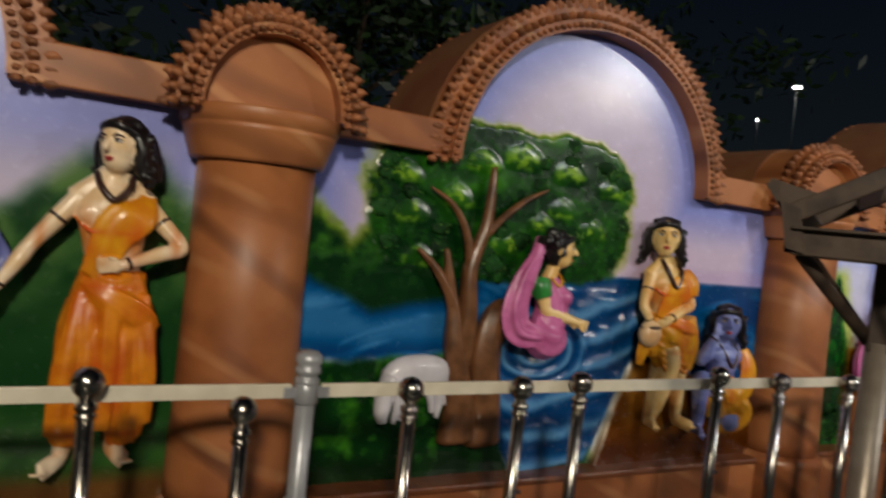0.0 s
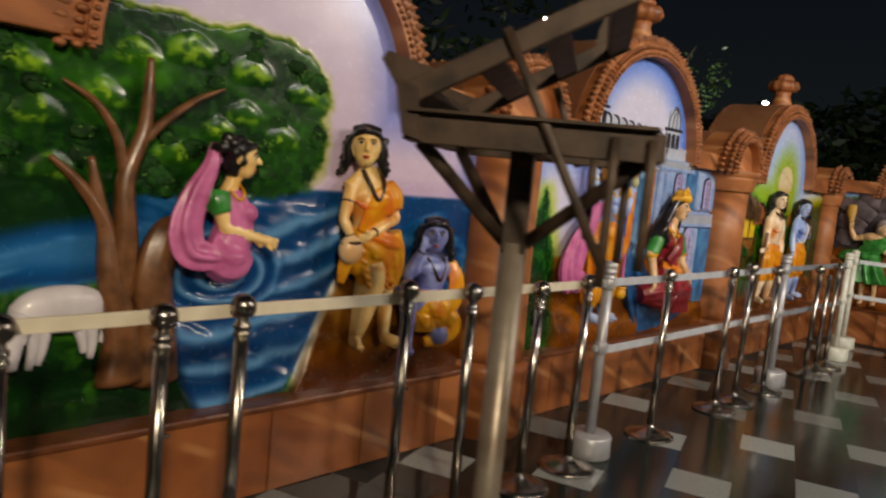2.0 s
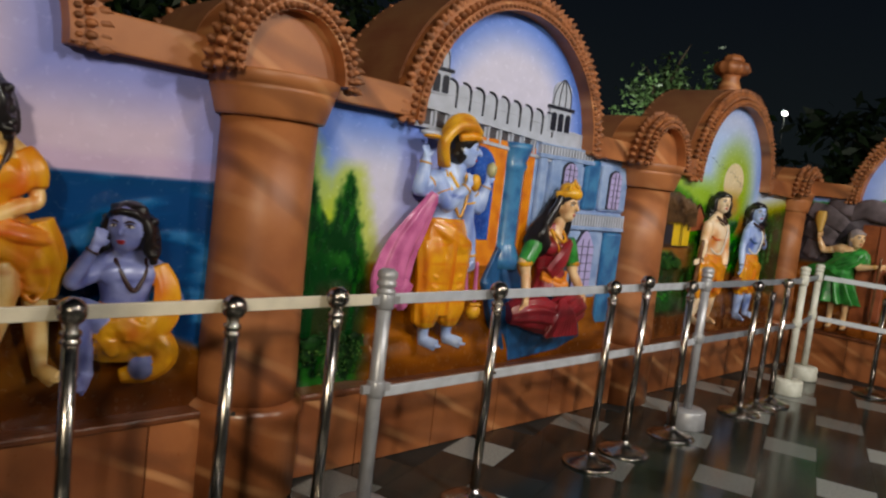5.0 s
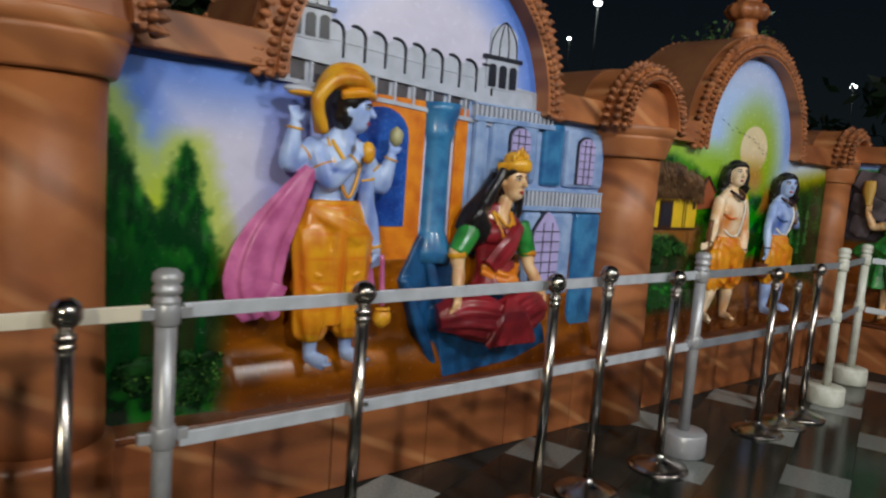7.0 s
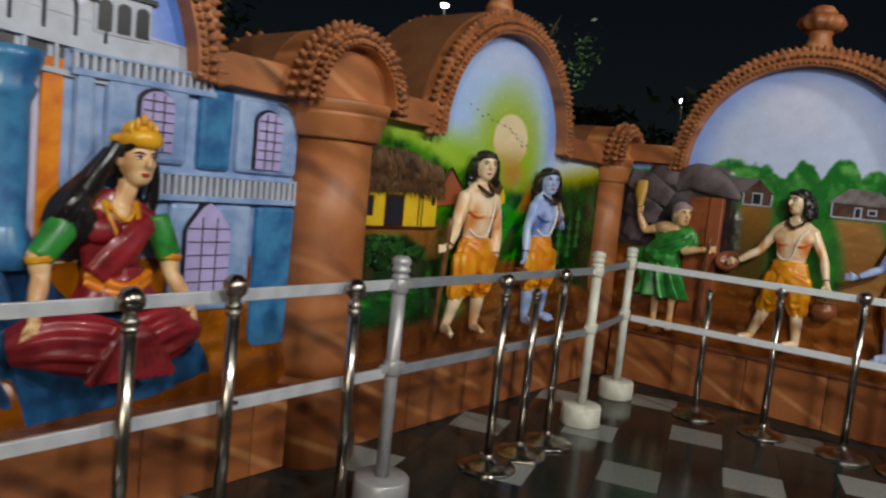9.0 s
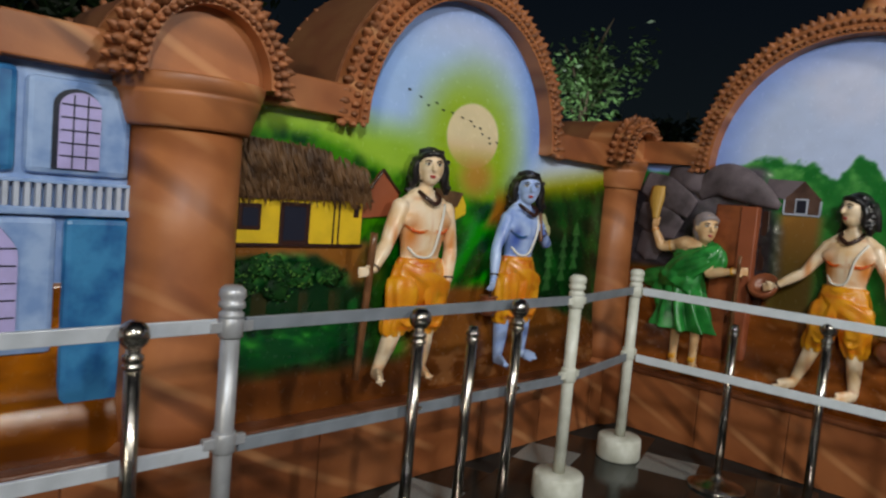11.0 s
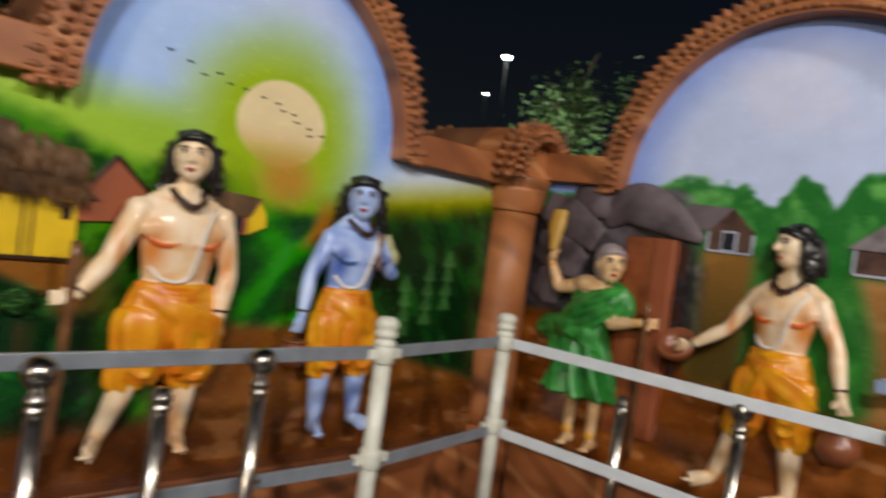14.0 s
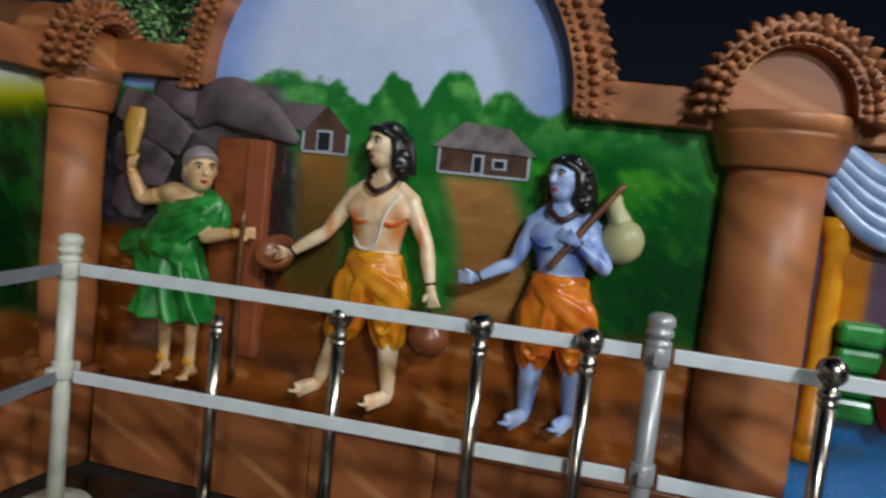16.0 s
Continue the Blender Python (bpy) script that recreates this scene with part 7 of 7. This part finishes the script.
# ---- far bay past the round pillar ----
bm = bmesh.new()
lathe(bm, [(0.06, 0.62), (0.065, 0.68), (0.045, 0.70), (0.04, 1.38), (0.05, 1.40), (0.045, 1.43), (0.062, 1.47), (0.066, 1.52)], 20, at=(3.235, 0.0, 0))
tagged(part("column", bm, AMBER, m=WALL_2), "slim amber relief column by the round pillar", "column")
bm = bmesh.new()
for r in range(5):
    tube(bm, [(3.16, 0.05, 1.80 - 0.045 * r), (3.36, 0.07, 1.66 - 0.05 * r), (3.62, 0.07, 1.66 - 0.04 * r), (3.85, 0.05, 1.82 - 0.03 * r)], [(0.03, 0.02), (0.042, 0.03), (0.042, 0.03), (0.03, 0.02)], 0, 12, 26)
tagged(part("curtain_swag", bm, [FACADE], m=WALL_2), "sky blue swagged curtain in painted relief", "curtain")
bm = bmesh.new()
for r in range(4):
    box(bm, 3.27, 3.42, -0.10, 0, 0.80 + 0.09 * r, 0.885 + 0.09 * r, 0.02)
tagged(part("cushion", bm, [GREEN], m=WALL_2), "stack of green ribbed cushions in painted relief", "cushion")
bm = bmesh.new()
ball(bm, 3.50, 0.10, 0.96, (0.10, 0.09, 0.19), 0, 20, lumps=0.12)
tagged(part("bolster", bm, [RED], m=WALL_2), "crimson bolster in painted relief", "bolster")

# ---- tilting steel bracket on its pole ----
bracket = thing("pole_bracket", Matrix.Translation((1.874, 1.088, 0)) @ pose(0, 0, 0, 0, 0, -58.0), "rusty tilting steel frame on a silver pole", "bracket")
bm = bmesh.new()
lathe(bm, [(0.034, 0.0), (0.033, 1.425)], 22)
part("pole", bm, DULLPOLE, bracket, "dull silver round pole")
bm = bmesh.new()
box(bm, -0.028, 0.028, -0.028, 0.028, 1.40, 1.64, 0.004)
part("head_post", bm, RUST, bracket)
W, D, O = 0.245, 0.25, 0.034
for y in (-D, D):
    bm = bmesh.new()
    box(bm, O - W, O + W, y - 0.010, y + 0.010, 1.625, 1.69, 0.003)
    box(bm, O - W, O + W, y - 0.030, y + 0.030, 1.686, 1.694, 0.002)
    part("side_rail", bm, RUST, bracket)
for x in (O - W, O, O + W):
    bm = bmesh.new()
    box(bm, x - 0.018, x + 0.018, -D + 0.011, D - 0.011, 1.63, 1.684, 0.003)
    part("cross_rail", bm, RUST, bracket)
tip = Matrix.Translation((O - W - 0.012, 0, 1.695)) @ pose(0, 0, 0, 0, -28, 0)
for y in (-D, D):
    bm = bmesh.new()
    box(bm, 0, 0.50, y - 0.010, y + 0.010, 0.0, 0.046, 0.003)
    prism(bm, [(0.0, 0.042), (0.09, 0.042), (0.065, 0.065), (0.04, 0.09), (0.01, 0.12), (-0.008, 0.11)], y + 0.006, y - 0.006)
    prism(bm, [(0.42, 0.042), (0.50, 0.042), (0.50, 0.10), (0.478, 0.11), (0.445, 0.08)], y + 0.006, y - 0.006)
    part("tilting_rail", bm, RUST, bracket, m=tip)
for x in (0.03, 0.19, 0.33, 0.47):
    bm = bmesh.new()
    box(bm, x - 0.028, x + 0.028, -D + 0.012, D - 0.012, 0.004, 0.026, 0.003)
    part("tilting_slat", bm, RUST, bracket, m=tip)
for sx in (-1, 1):
    for y in (-D * 0.9, D * 0.9):
        bm = bmesh.new()
        tube(bm, [(0.02 * sx, -0.0, 1.42), (O + sx * W * 0.92, -y, 1.63)], [(0.016, 0.007), (0.016, 0.007)], 0, 8, 4)
        part("brace", bm, RUST, bracket)
for x, y, z0, z1, dx in ((-0.03, -D - 0.02, 1.42, 1.86, 0.23), (0.20, -D - 0.02, 1.38, 1.67, 0.0), (0.27, -D - 0.02, 1.42, 1.67, 0.0), (0.04, D, 1.62, 1.82, 0.08), (0.24, 0.05, 1.40, 1.65, 0.0), (0.16, 0.15, 1.44, 1.65, 0.0)):
    bm = bmesh.new()
    tube(bm, [(x + dx, -y, z0), (x, -y, z1)], [(0.010, 0.004), (0.010, 0.004)], 0, 8, 4)
    part("stay", bm, RUST, bracket)
for y in (-D, D):
    bm = bmesh.new()
    prism(bm, [(O - W - 0.012, 1.64), (O - W + 0.03, 1.63), (O - W + 0.012, 1.735), (O - W - 0.035, 1.755)], y - 0.012, y - 0.018)
    part("hinge_plate", bm, RUST, bracket)
bm = bmesh.new()
lathe(bm, [(0.12, 0.0), (0.12, 0.012), (0.05, 0.02)], 24)
part("foot_plate", bm, SILVER, bracket)

# ---- beyond the wall: trees and far street lamps ----


def leafy_tree(x, y, height, spread, seed, n, label, leaf=0.13, foliage_paint=None, tall=0.14):
    rng = random.Random(seed)
    t = thing("tree", Matrix.Translation((x, y, 0)), label, "tree", "trees behind the wall")
    bm = bmesh.new()
    tube(bm, [(0, 0, 0), (0.1, 0.05, height * 0.3), (0.0, -0.05, height * 0.6), (0.1, 0, height * 0.85)], [0.02 * height, 0.016 * height, 0.011 * height, 0.005 * height], 0, 10, 20)
    for i in range(7):
        a = i * 2.4
        tube(bm, [(0, 0, height * (0.35 + 0.05 * i)), (math.cos(a) * spread * 0.4, math.sin(a) * spread * 0.4, height * (0.5 + 0.05 * i)), (math.cos(a) * spread * 0.75, math.sin(a) * spread * 0.75, height * (0.58 + 0.05 * i))], [0.009 * height, 0.006 * height, 0.002 * height], 0, 8, 12)
    part("trunk", bm, BARK, t)
    bm = bmesh.new()
    hubs = [(rng.gauss(0, spread * 0.42), rng.gauss(0, spread * 0.42), height * (0.68 + rng.gauss(0, tall))) for i in range(26)]
    for i in range(n):
        hx, hy, hz = rng.choice(hubs)
        c = Vector((hx + rng.gauss(0, spread * 0.16), hy + rng.gauss(0, spread * 0.16), hz + rng.gauss(0, height * 0.055)))
        u = Vector((rng.gauss(0, 1), rng.gauss(0, 1), rng.gauss(-0.3, 0.6))).normalized() * leaf
        v = u.cross(Vector((rng.gauss(0, 1), rng.gauss(0, 1), rng.gauss(0, 1)))).normalized() * leaf * 0.35
        bm.faces.new([bm.verts.new(c - u), bm.verts.new(c + v), bm.verts.new(c + u), bm.verts.new(c - v)])
    part("crown", bm, foliage_paint or LEAF, t)


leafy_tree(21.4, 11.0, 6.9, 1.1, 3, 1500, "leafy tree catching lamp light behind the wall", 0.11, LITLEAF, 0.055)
leafy_tree(3.4, 9.5, 5.2, 3.0, 5, 5200, "dark leafy tree standing behind the arches")
leafy_tree(10.5, 13.5, 6.6, 3.6, 6, 4600, "dark leafy tree standing behind the arches", 0.16)
leafy_tree(-3.0, 10.0, 6.0, 3.0, 8, 3600, "dark leafy tree standing behind the arches")
leafy_tree(40.0, 20.0, 6.4, 5.0, 9, 1600, "dark leafy tree far behind the wall", 0.4)
leafy_tree(34.0, 8.0, 6.0, 4.5, 10, 1500, "dark leafy tree far behind the wall", 0.4)

GLOW = bpy.data.materials.new("lamp glass")
GLOW.use_nodes = True
GLOW.node_tree.nodes["Principled BSDF"].inputs["Emission Color"].default_value = (0.92, 1.0, 0.96, 1)
GLOW.node_tree.nodes["Principled BSDF"].inputs["Emission Strength"].default_value = 60


def street_lamp(x, y, z, r):
    t = thing("street_lamp", Matrix.Translation((x, y, 0)), "tall street lamp with white lit glass, far off", "street lamp", "street lamps")
    bm = bmesh.new()
    lathe(bm, [(0.08, 0.0), (0.04, z)], 12)
    part("pole", bm, NIGHTPOLE, t)
    bm = bmesh.new()
    box(bm, -r * 1.6, r * 1.6, -r * 1.1, r * 1.1, z + 0.02, z + 0.14, 0.03)
    part("housing", bm, NIGHTPOLE, t)
    bm = bmesh.new()
    bmesh.ops.create_uvsphere(bm, u_segments=14, v_segments=10, radius=1, matrix=Matrix.Translation((0, 0, z)) @ Matrix.Diagonal((r * 1.3, r, r * 0.8, 1)))
    part("glass", bm, GLOW, t, "glowing white glass", smooth=True)


street_lamp(38.0, 28.7, 11.9, 0.20)

street_lamp(76.5, 29.2, 12.0, 0.26)
street_lamp(46.0, 37.8, 12.0, 0.10)

# ---- floor tiles ----
dark_tile, pale_tile = tile_mesh(GRANITE), tile_mesh(PALE)
count = 0
rest = {0: bmesh.new(), 1: bmesh.new()}
corner = [Vector((sx, sy)) for sx, sy in ((-1, -1), (1, -1), (1, 1), (-1, 1))]
h = TILE / 2 - 0.0012
for i in range(-50, 51):
    for j in range(-50, 51):
        p = ORIGIN + i * E2 + j * E1
        if not (-8.5 < p.x < 10.35 and -8.5 < p.y < 2.72):
            continue
        # one tile in five is pale, a knight's move apart
        pale = (i - 3 * j) % 5 == 0
        if 2.6 < p.x < 10.3 and 0.55 < p.y < 2.72 and count < 298:
            ob = pale_tile.copy() if pale else dark_tile.copy()
            scene.collection.objects.link(ob)
            ob.location = (p.x, p.y, 0)
            count += 1
        else:
            b = rest[1 if pale else 0]
            ax, ay = E2.normalized() * h, -E1.normalized() * h
            b.faces.new([b.verts.new((*(p + ax * s.x + ay * s.y), 0.0)) for s in corner])
for ob in (dark_tile, pale_tile):
    bpy.data.objects.remove(ob)
tagged(part("tiles", rest[0], GRANITE, floor), kind="stuff")
tagged(part("tiles", rest[1], PALE, floor), kind="stuff")
